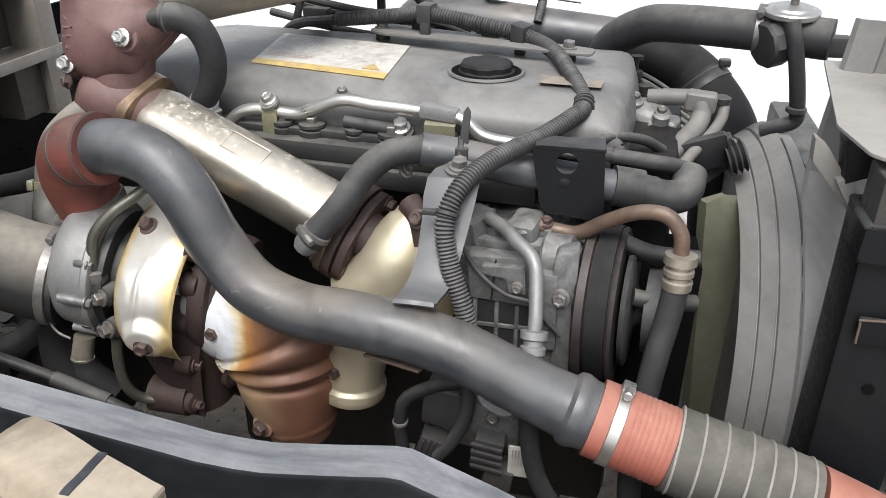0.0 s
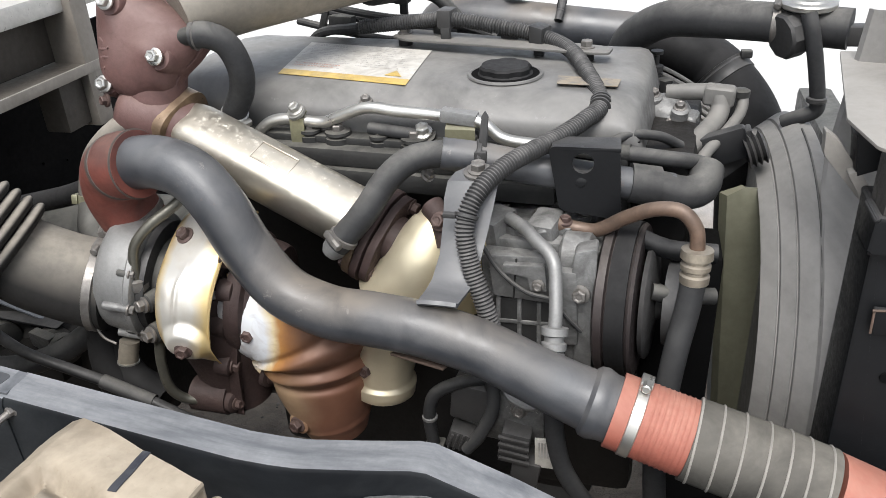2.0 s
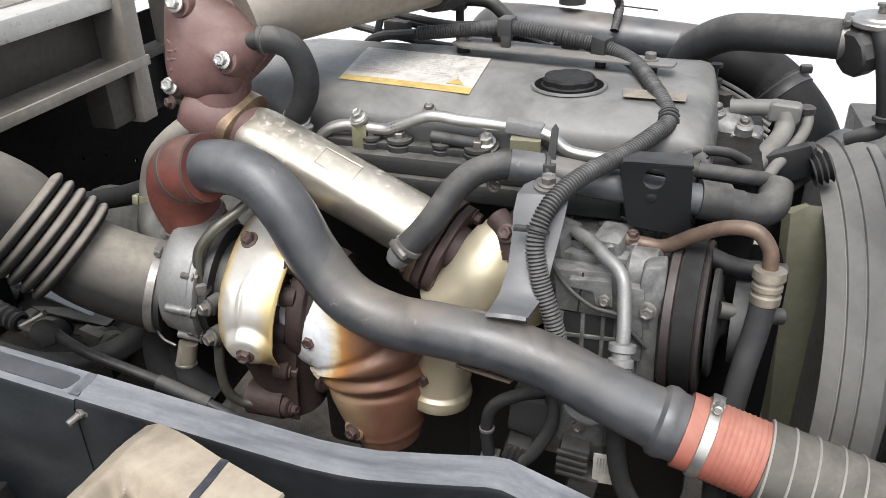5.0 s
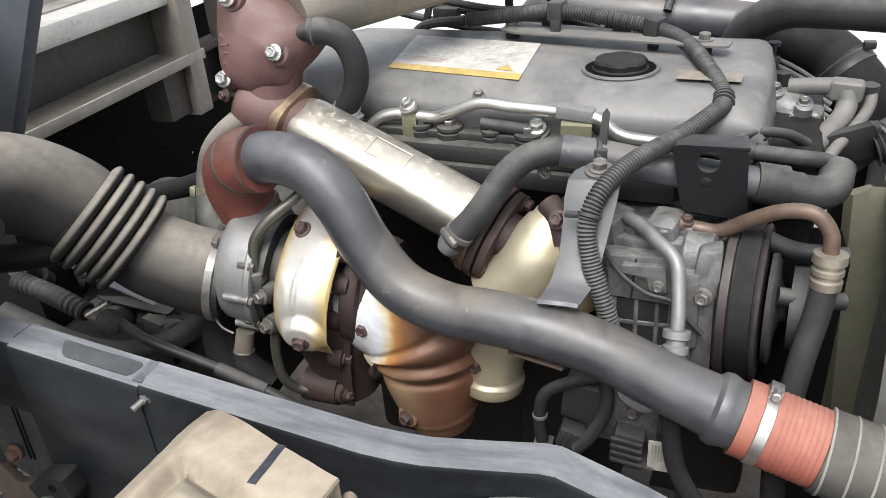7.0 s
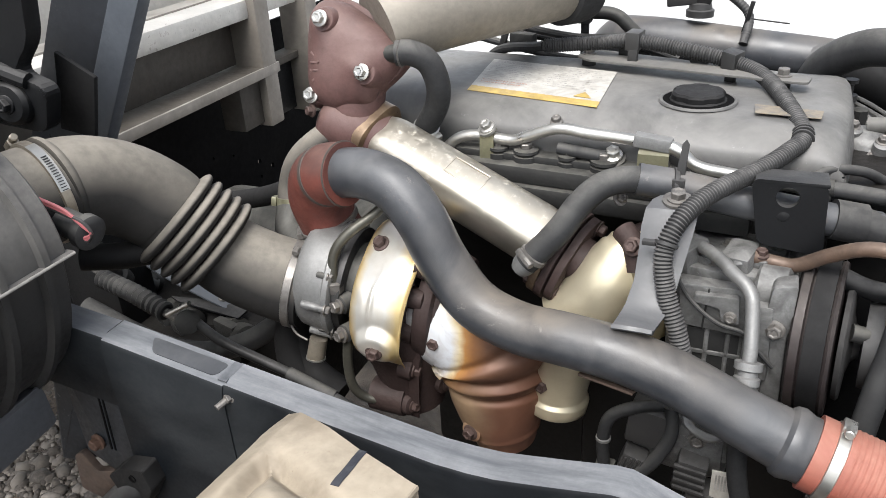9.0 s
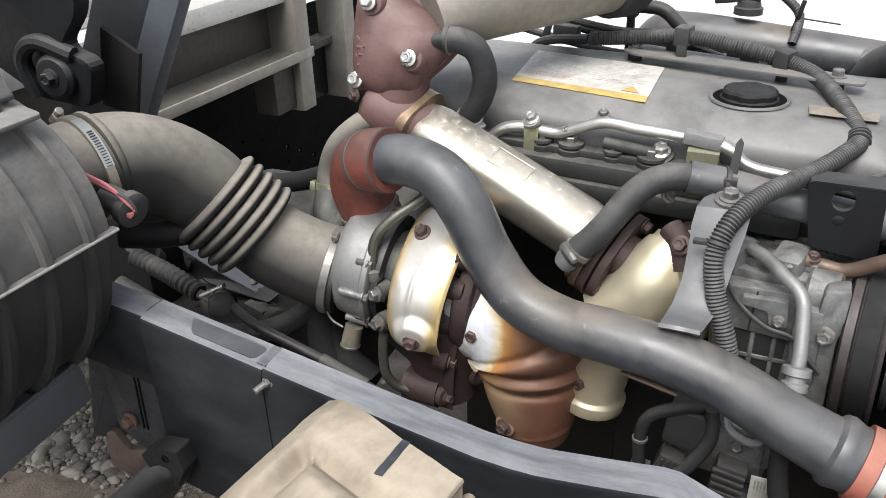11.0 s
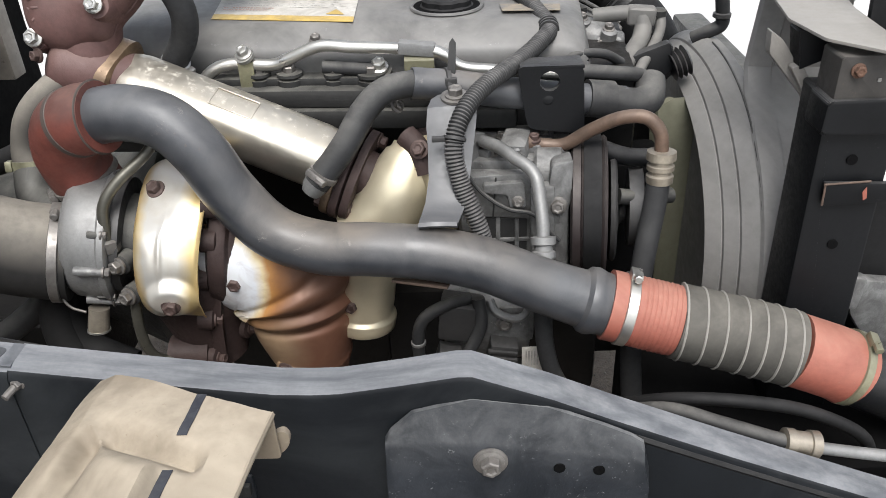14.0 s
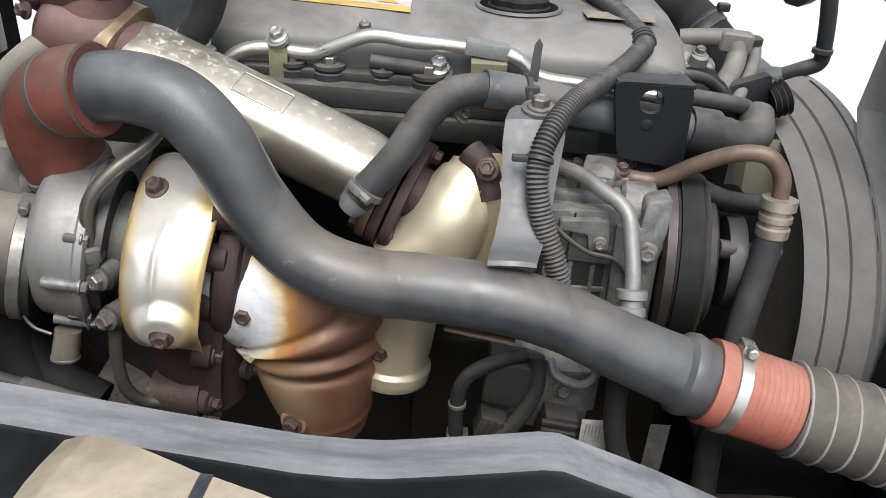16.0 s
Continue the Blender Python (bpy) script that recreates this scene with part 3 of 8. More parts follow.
# ---- ground ----
def build_ground():
    bm = bmesh.new()
    ticks = [-60, -25, -12, -8, -6] + [round(-5 + 0.25 * i, 2) for i in range(41)] + [6, 8, 12, 25, 60]
    V = [[bm.verts.new((x, y, 0.03 * noise.noise((x * 0.8, y * 0.8, 0)) if max(abs(x), abs(y)) < 8 else 0)) for x in ticks] for y in ticks]
    for a, b in zip(V, V[1:]):
        for j in range(len(a) - 1):
            bm.faces.new((a[j], a[j + 1], b[j + 1], b[j]))
    tagged(part("ground", bm, "ground", None), "pale dusty yard with brown dirt and gravel under the truck", "ground", kind="structure")
    rnd = random.Random(4)
    base = bmesh.new()
    bmesh.ops.create_icosphere(base, subdivisions=1, radius=1)
    cv = [(v.co.copy(), v.index) for v in base.verts]
    cf = [[v.index for v in f.verts] for f in base.faces]
    verts, faces = [], []
    for i in range(6200):
        u = rnd.random()
        x, y = rnd.gauss(-1.80, 0.26), 0.95 + abs(rnd.gauss(0, 0.20))
        y += 0.06 * noise.noise((x * 5, 0, 2)) + 0.12 * (x + 1.8)
        r = 0.003 + 0.011 * u**4 + (0.013 if rnd.random() < 0.03 else 0)
        if i > 5300:
            x, y = rnd.uniform(-3.5, 0.4), rnd.uniform(-0.2, 2.6)
            r = 0.003 + 0.008 * u**4 + (0.012 if rnd.random() < 0.05 else 0)
        sc = Vector((r * rnd.uniform(0.9, 1.5), r * rnd.uniform(0.8, 1.2), r * rnd.uniform(0.55, 0.9)))
        e = Euler((rnd.uniform(-0.3, 0.3), rnd.uniform(-0.3, 0.3), rnd.uniform(0, 6))).to_matrix()
        z = 0.03 * noise.noise((x * 0.8, y * 0.8, 0)) + sc.z * 0.45
        off, k = Vector((x, y, z)), len(verts)
        for co, _ in cv:
            w = co * (1 + 0.26 * noise.noise(co * 1.3 + Vector((i, 0, 0))))
            verts.append(e @ Vector((w.x * sc.x, w.y * sc.y, w.z * sc.z)) + off)
        faces += [[k + j for j in f] for f in cf]
    base.free()
    me = bpy.data.meshes.new("gravel")
    me.from_pydata(verts, [], faces)
    me.polygons.foreach_set("use_smooth", [True] * len(faces))
    me.materials.append(M["gravel"])
    tagged(new("gravel", me), "rounded grey and brown pebbles scattered on the dirt", "gravel", kind="stuff")


def gravel_material():
    m, t, n, l, p = nodes_of("mixed pebbles")
    g = n.new("ShaderNodeNewGeometry")
    cr = n.new("ShaderNodeValToRGB")
    els = cr.color_ramp.elements
    els[0].color, els[1].color = (0.030, 0.026, 0.023, 1), (0.26, 0.235, 0.205, 1)
    e = els.new(0.5)
    e.color = (0.066, 0.056, 0.047, 1)
    l.new(g.outputs["Random Per Island"], cr.inputs[0])
    col = mix(t, ramp(t, noise_tex(t, 120, 5), 0.4, 0.7, 0, 0.5), cr.outputs[0], (0.14, 0.12, 0.10))
    l.new(col, p.inputs["Base Color"])
    p.inputs["Roughness"].default_value = 0.85
    return m


M["gravel"] = gravel_material()
build_ground()


# ---- chassis rail ----
RAIL = [(-1.30, 1.035), (-0.886, 0.988), (-0.795, 0.976), (-0.621, 0.9465), (-0.463, 0.920), (-0.349, 0.902), (-0.290, 0.899), (-0.216, 0.909), (-0.145, 0.920), (-0.057, 0.884), (0.010, 0.852), (0.150, 0.789), (0.318, 0.717), (0.62, 0.59)]


def strip_shell(inner, outer, z0, z1, drop, thick=0.006):
    """A channel section: a top flange between two lines, and a web that falls from the outer one."""
    rows = []
    for i, o, zi in zip(inner, outer, z0):
        i, o = Vector((*i, zi)), Vector((*o, zi))
        up = Vector((0, 0, 1))
        d = (o - i).normalized()
        rows.append([i, i.lerp(o, 0.5), o - d * 0.008, o - d * 0.002 - up * 0.002, o - up * 0.008, o - up * (drop * 0.5), o - up * drop])
    return shell(rows, -thick)


def rail_z(x):
    for a, b in zip(RAIL, RAIL[1:]):
        if a[0] <= x <= b[0]:
            return a[1] + (b[1] - a[1]) * (x - a[0]) / (b[0] - a[0])
    return RAIL[-1][1]


def build_rail():
    rail = thing("frame_rail", "black truck chassis rail with a rubbed dusty top flange", "frame rail", (-0.3, 0.57, 0.7))
    def piece(name, xs, yi, yo, lift, drop):
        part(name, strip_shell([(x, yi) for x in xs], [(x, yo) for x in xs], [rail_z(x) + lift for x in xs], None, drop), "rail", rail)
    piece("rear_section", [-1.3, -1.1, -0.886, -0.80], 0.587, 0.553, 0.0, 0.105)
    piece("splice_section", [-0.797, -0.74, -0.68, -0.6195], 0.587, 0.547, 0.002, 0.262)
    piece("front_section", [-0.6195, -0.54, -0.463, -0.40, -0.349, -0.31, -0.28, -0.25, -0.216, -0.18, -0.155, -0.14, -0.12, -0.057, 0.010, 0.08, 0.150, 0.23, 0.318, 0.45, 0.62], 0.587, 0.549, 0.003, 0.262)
    part("edge_lip", sweep([(0.0, 0.548, 0.850), (0.150, 0.548, 0.782), (0.318, 0.548, 0.710), (0.62, 0.548, 0.585)], 0.0065, 8, 6), "blackpaint", rail)
    part("web_seam", sweep([(-0.615, 0.546, 0.925), (-0.60, 0.5465, 0.80), (-0.59, 0.5465, 0.70)], 0.0009, 6, 4), "wornedge", rail)
    part("rubbed_patch", slab(rounded([(-0.742, 0.578, rail_z(-0.742) + 0.0085), (-0.630, 0.578, rail_z(-0.63) + 0.0085), (-0.634, 0.552, rail_z(-0.634) + 0.0085), (-0.725, 0.552, rail_z(-0.725) + 0.0085)], 0.008), (0, 0, -0.001), 0), "staypaint", rail, "dark painted patch rubbed free of dust")
    bolt((-0.612, 0.546, 0.935), (-0.3, -1, 0.1), 0.008, rail, "bolt")
    part("stud", sweep([(-0.612, 0.548, 0.935), (-0.620, 0.528, 0.930)], 0.0042, 10, 2), "bolt", rail)
    part("web_pad", box((-0.402, 0.544, 0.770), (0.026, 0.010, 0.050), None, 0.004), "plate", rail)
    part("web_pad", box((-0.399, 0.538, 0.776), (0.014, 0.010, 0.018), None, 0.003), "castdark", rail)
    part("joint_step", slab([(-0.628, 0.586, rail_z(-0.628) + 0.0092), (-0.616, 0.586, rail_z(-0.616) + 0.0092), (-0.616, 0.549, rail_z(-0.616) + 0.0092), (-0.628, 0.549, rail_z(-0.628) + 0.0092)], (0, 0, -0.003), 0), "wornedge", rail)
    part("lower_flange", slab(rounded([(0.056, 0.549, 0.728), (0.20, 0.549, 0.709), (0.34, 0.549, 0.690), (0.60, 0.549, 0.56), (0.60, 0.549, 0.52), (0.056, 0.549, 0.62)], 0.004), (0, -0.022, 0), 0.005), "plate", rail)
    for x, z in ((0.192, 0.752), (0.130, 0.770)):
        part("bolt_hole", lathe((x, 0.5485, z), (0, -1, 0), [(-0.002, 0.006), (0.0022, 0.0058)], 16), "void", rail)
    drop = thing("cab_support_bracket", "black pressed steel bracket bolted to the rail web", "bracket", (-0.85, 0.55, 0.0))
    part("web_plate", slab(rounded([(-0.905, 0.556, 0.92), (-0.655, 0.543, 0.93), (-0.672, 0.543, 0.815), (-0.690, 0.543, 0.885), (-0.715, 0.543, 0.838), (-0.770, 0.548, 0.815), (-0.826, 0.554, 0.720), (-0.860, 0.556, 0.735), (-0.905, 0.558, 0.757)], 0.004), (0, 0.006, 0), 0.001), "plate", drop)
    part("pillar", slab(rounded([(-0.945, 0.575, 0.90), (-0.880, 0.575, 0.91), (-0.930, 0.575, 0.712), (-0.993, 0.575, 0.700)], 0.008), (0, 0.05, 0), 0.004), "plate", drop)
    part("arm", sweep([(-0.778, 0.535, 0.758, 0.022), (-0.795, 0.532, 0.740, 0.027), (-0.841, 0.532, 0.688, 0.032), (-0.948, 0.525, 0.566, 0.038), (-1.048, 0.52, 0.446, 0.040), (-1.22, 0.52, 0.20, 0.042), (-1.34, 0.52, 0.0, 0.042)], 0.04, 16, 6), "blackpaint", drop)
    part("arm_head", slab(rounded([(-0.825, 0.516, 0.770), (-0.795, 0.514, 0.795), (-0.756, 0.512, 0.802), (-0.748, 0.512, 0.770), (-0.768, 0.514, 0.735), (-0.80, 0.516, 0.715)], 0.003), (0, 0.030, 0), 0.002), "matblack", drop)
    # thin black sheet that paints the shade of a recess onto the web
    part("recess_shade", slab(rounded([(-0.752, 0.5462, 0.800), (-0.712, 0.5462, 0.862), (-0.688, 0.5462, 0.866), (-0.696, 0.5462, 0.785), (-0.760, 0.5462, 0.700)], 0.003), (0, -0.002, 0), 0.0005), "void", drop)
    bolt((-0.872, 0.552, 0.787), (-0.1, -1, 0), 0.0125, drop, "rust")
    part("bolt_hole", lathe((-0.778, 0.5135, 0.782), (0, -1, 0), [(0, 0.006), (0.0012, 0.006), (0.0013, 0.0045), (-0.003, 0.004)], 14), "void", drop)
    for dx in (0.0, 0.007):
        part("pressed_slot", slab([(-0.846 + dx, 0.5525, 0.872), (-0.843 + dx, 0.5525, 0.872), (-0.850 + dx, 0.5535, 0.778), (-0.853 + dx, 0.5535, 0.778)], (0, 0.002, 0), 0), "void", drop)
    part("rusty_foot", slab(rounded([(-0.942, 0.560, 0.735), (-0.925, 0.560, 0.745), (-0.905, 0.560, 0.715), (-0.848, 0.560, 0.732), (-0.842, 0.560, 0.715), (-0.880, 0.560, 0.690), (-0.895, 0.560, 0.655), (-0.950, 0.560, 0.668)], 0.006), (0, 0.012, 0), 0.002), "rust2", drop)
    part("pale_foot", slab(rounded([(-0.958, 0.575, 0.70), (-0.915, 0.575, 0.69), (-0.895, 0.575, 0.635), (-0.935, 0.575, 0.645), (-0.965, 0.575, 0.668)], 0.006), (0, 0.012, 0), 0.002), "bed", drop)


build_rail()


def build_mount_plate():
    pl = thing("bumper_mount_plate", "dusty black steel mounting plate with rounded corners and two bolts", "plate", (-0.1, 0.53, 0.75))
    y = 0.522
    # pressed sheet: flat face, a dusty band folded back along the top, cut corners
    tops = [(-0.236, 0.800, 0.800), (-0.234, 0.856, 0.850), (-0.228, 0.866, 0.852), (-0.204, 0.886, 0.856), (-0.14, 0.898, 0.851), (-0.06, 0.884, 0.838), (0.000, 0.860, 0.828), (0.030, 0.846, 0.822), (0.044, 0.836, 0.816), (0.052, 0.800, 0.780)]
    rows = []
    for x, z, c in tops:
        k, h = 0.650 + 0.02 * (x + 0.24), z - c
        rows.append([Vector((x, y + 0.3 * h + 0.010, z)), Vector((x, y + 0.3 * h + 0.006, z - 0.001)), Vector((x, y + 0.15 * h + 0.003, c + 0.5 * h)), Vector((x, y + 0.003, c + 0.002)), Vector((x, y, c - 0.004)), Vector((x, y, (c + k) / 2)), Vector((x, y, k))])
    part("plate", shell(rows, 0.007), "plate", pl)
    for x, z in ((-0.1225, 0.827), (-0.1325, 0.700)):
        part("washer", lathe((x, y, z), (0, -1, 0), [(0, 0.019), (0.002, 0.019), (0.003, 0.017), (0.003, 0.008)], 28), "bolt", pl)
        bolt((x, y - 0.002, z), (0, -1, 0.05), 0.0155, pl, "bolt")
    for x, z in ((-0.048, 0.814), (-0.005, 0.809), (-0.057, 0.692), (-0.012, 0.686)):
        part("bolt_hole", lathe((x, y, z), (0, -1, 0), [(-0.002, 0.0066), (0.0016, 0.0064)], 16), "void", pl)


build_mount_plate()


# ---- beige panel over the rail ----
def build_tan_panel():
    panel = thing("fender_bracket", "beige mud-dusted pressed steel bracket lying across the chassis rail", "bracket", (-0.42, 0.35, 0.95))
    def top(u, v):
        # u across from the rear edge to the front edge, v from the rail outwards
        x = -0.512 + 0.187 * u - 0.055 * v * (1 - u)
        x -= 0.050 * v ** 0.9 * max(0, (u - 0.45) / 0.55) ** 1.2
        y = 0.522 - 0.067 * u - 0.34 * v
        z = 0.973 - 0.004 * u - 0.02 * v
        if v < 0.13:
            z -= 0.004 * (1 - v / 0.13) * (1 - u)
        # raised middle field with rounded shoulders, a step down to the flat front margin
        a = min(1, max(0, (u - 0.20) / 0.20)) * min(1, max(0, (0.618 - u) / 0.06))
        b = min(1, max(0, (v - 0.22) / 0.10))
        a, b = a * a * (3 - 2 * a), b * b * (3 - 2 * b)
        z += 0.016 * a * b
        z += 0.004 * math.sin(max(0, min(1, (u - 0.1) / 0.5)) * math.pi) * min(1, max(0, (0.17 - v) / 0.1))
        gut = math.exp(-((v - 0.205) / 0.032) ** 2) * min(1, max(0, (u - 0.18) / 0.10)) * min(1, max(0, (0.80 - u) / 0.09))
        gut = max(gut, 1.0 * math.exp(-((u - 0.20) / 0.06) ** 2) * min(1, max(0, (v - 0.19) / 0.04)) * min(1, max(0, (0.55 - v) / 0.25)))
        z -= 0.019 * gut
        z -= 0.014 * max(0, 0.12 - u) / 0.12
        z += 0.0018 * noise.noise((x * 26, y * 26, 3)) + 0.0006 * noise.noise((x * 90, y * 90, 7))
        return Vector((x, y, z))
    NU, NV = 80, 110
    rows = [[top(i / NU, j / NV) for i in range(NU + 1)] for j in range(NV + 1)]
    part("panel", shell(rows, 0.003), "tan", panel)
    # front margin folds down, with a hooked end over the rail
    edge = [top(1, j / 20) for j in range(21)]
    part("front_lip", shell([[p, p + Vector((0.001, 0, -0.003)), p + Vector((-0.001, 0, -0.009))] for p in edge], 0.002), "tan", panel)
    e0 = top(1, 0)
    part("end_fold", slab(rounded([e0 + Vector(d) for d in ((0.0, 0.003, -0.003), (0.001, 0.003, -0.060), (-0.034, 0.003, -0.060), (-0.060, 0.003, -0.004))], 0.005), (0, -0.003, 0), 0.001), "tan", panel)
    part("hook", slab(rounded([e0 + Vector(d) for d in ((-0.004, 0.006, -0.034), (0.005, 0.008, -0.032), (0.010, 0.008, -0.040), (0.008, 0.008, -0.052), (0.0, 0.006, -0.060), (-0.008, 0.006, -0.058))], 0.006), (0, 0.008, 0), 0.001), "tan", panel)
    # dark slits along the fold of the raised field
    for v0, v1, du in ((0.0, 0.150, 0.625), (0.262, 0.99, 0.640)):
        pts = [top(du + 0.0 * v0, v0 + (v1 - v0) * k / 12) + Vector((0, 0, 0.0012)) for k in range(13)]
        rows = [[p + Vector((-0.0046, 0, 0)), p + Vector((0.0046, 0, 0))] for p in pts]
        part("dark_strip", shell(rows, 0.0006), "ink_blue", panel, "dark blue-black rubbed strip")


build_tan_panel()


# ---- engine ----
ENG = Matrix.Translation((-0.15, 1.16, 0)) @ Matrix.Rotation(radians(-4.5), 4, "Z")


def eng(x, y, z):
    return ENG @ Vector((x, y, z))


def build_engine():
    e = thing("engine", "large dusty diesel engine with a grey ribbed head and oil cap", "engine", eng(0, 0.1, 0.4))
    # cover: cross-section across the engine, swept along it, ends rounded down
    prof = [(-0.134, 1.082), (-0.134, 1.108), (-0.130, 1.120), (-0.122, 1.128), (-0.105, 1.140), (-0.088, 1.149), (0.05, 1.153), (0.15, 1.152), (0.185, 1.146), (0.205, 1.125), (0.21, 1.085)]
    rows = []
    for x, drop, pinch in ((-0.565, 0.05, 0.9), (-0.56, 0.02, 0.95), (-0.545, 0.004, 0.99), (-0.52, 0, 1), (-0.2, 0, 1), (0.0, 0, 1), (0.12, 0, 1), (0.172, 0.0, 1), (0.186, 0.003, 0.995), (0.194, 0.012, 0.985), (0.204, 0.045, 0.975), (0.208, 0.068, 0.97)):
        rows.append([eng(x + 0.008 * (1 - min(1, abs(y) / 0.2)) * (drop > 0.01), y * pinch, max(1.08, z - drop * (z - 1.08) / 0.07)) for y, z in prof])
    bm = bmesh.new()
    V = [[bm.verts.new(p) for p in r] for r in rows]
    for a, b in zip(V, V[1:]):
        for j in range(len(a) - 1):
            bm.faces.new((a[j], a[j + 1], b[j + 1], b[j]))
    bm.faces.new(V[0]), bm.faces.new(V[-1])
    bmesh.ops.subdivide_edges(bm, edges=bm.edges[:], cuts=1, use_grid_fill=True)
    cover = part("valve_cover", bm, "cover", e, "grey dusty valve cover", sharp=50)
    # flange under the cover and the head below it
    part("cover_flange", box(eng(-0.18, 0.03, 1.082), (0.75, 0.38, 0.014), ENG.to_3x3(), 0.004), "castdark", e)
    part("cylinder_head", box(eng(-0.18, 0.03, 1.02), (0.76, 0.345, 0.115), ENG.to_3x3(), 0.012), "castdark", e)
    part("head_ledge", box(eng(-0.125, -0.155, 1.064), (0.44, 0.05, 0.028), ENG.to_3x3(), 0.008), "castdark", e)
    part("head_rib", box(eng(-0.125, -0.172, 1.035), (0.46, 0.03, 0.03), ENG.to_3x3(), 0.008), "castdark", e)
    # block and front case are blackened to carry the shade below the head
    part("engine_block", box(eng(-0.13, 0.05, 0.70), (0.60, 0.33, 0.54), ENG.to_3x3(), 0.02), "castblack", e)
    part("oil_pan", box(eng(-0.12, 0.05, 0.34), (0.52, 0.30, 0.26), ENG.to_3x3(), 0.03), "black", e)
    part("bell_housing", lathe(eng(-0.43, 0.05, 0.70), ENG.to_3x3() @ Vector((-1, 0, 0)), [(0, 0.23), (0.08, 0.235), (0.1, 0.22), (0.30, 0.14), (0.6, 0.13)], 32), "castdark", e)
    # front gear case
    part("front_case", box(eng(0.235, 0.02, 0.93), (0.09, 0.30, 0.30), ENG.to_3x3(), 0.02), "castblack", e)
    # bosses, bolts and rubber mounts along the ledge
    for x, y, z, r in ((-0.27, -0.150, 1.100, 0.011), (-0.225, -0.150, 1.100, 0.013), (-0.16, -0.150, 1.098, 0.010), (-0.105, -0.150, 1.098, 0.014), (-0.02, -0.15, 1.098, 0.011)):
        part("boss", lathe(eng(x, y, z - 0.022), (0, 0, 1), [(0, r * 1.5), (0.008, r * 1.5), (0.009, r * 1.2), (0.013, r * 1.5), (0.017, r * 1.45), (0.018, r)], 18), "castdark", e)
        bolt(eng(x, y, z - 0.006), (0, -0.1, 1), r, e, "bolt")
    # black disc: the recess's shade is in its colour
    part("filler_recess", lathe(eng(-0.004, -0.020, 1.1525), (0, 0, 1), [(0.0, 0.040), (0.0006, 0.0405), (0.0008, 0.0515)], 40), "void", e)
    part("filler_lip", lathe(eng(-0.004, -0.020, 1.1525), (0, 0, 1), [(0.0, 0.0505), (0.0016, 0.0512), (0.0022, 0.0530), (0.0016, 0.0555), (-0.001, 0.057)], 40), "cover", e)
    cap = bmesh.new()
    pro = [(-0.006, 0.040), (0.002, 0.041), (0.004, 0.039), (0.011, 0.039), (0.0145, 0.036), (0.0155, 0.02), (0.0152, 0.0)]
    seg = 48
    rings = []
    for h, r in pro:
        ring = []
        for j in range(seg):
            a = 2 * math.pi * j / seg
            k = r * (1 - (0.09 * max(0, math.cos(a * 6)) if 0.003 < h < 0.0155 and r > 0.03 else 0))
            ring.append(cap.verts.new(eng(-0.004, -0.020, 1.152) + Vector((math.cos(a) * max(k, 0.001), math.sin(a) * max(k, 0.001), h))))
        rings.append(ring)
    for a, b in zip(rings, rings[1:]):
        for j in range(seg):
            cap.faces.new((a[j], a[(j + 1) % seg], b[(j + 1) % seg], b[j]))
    cap.faces.new(rings[-1])
    part("oil_cap", cap, "matblack", e, "black scalloped oil filler cap")
    return e, cover


engine, cover = build_engine()


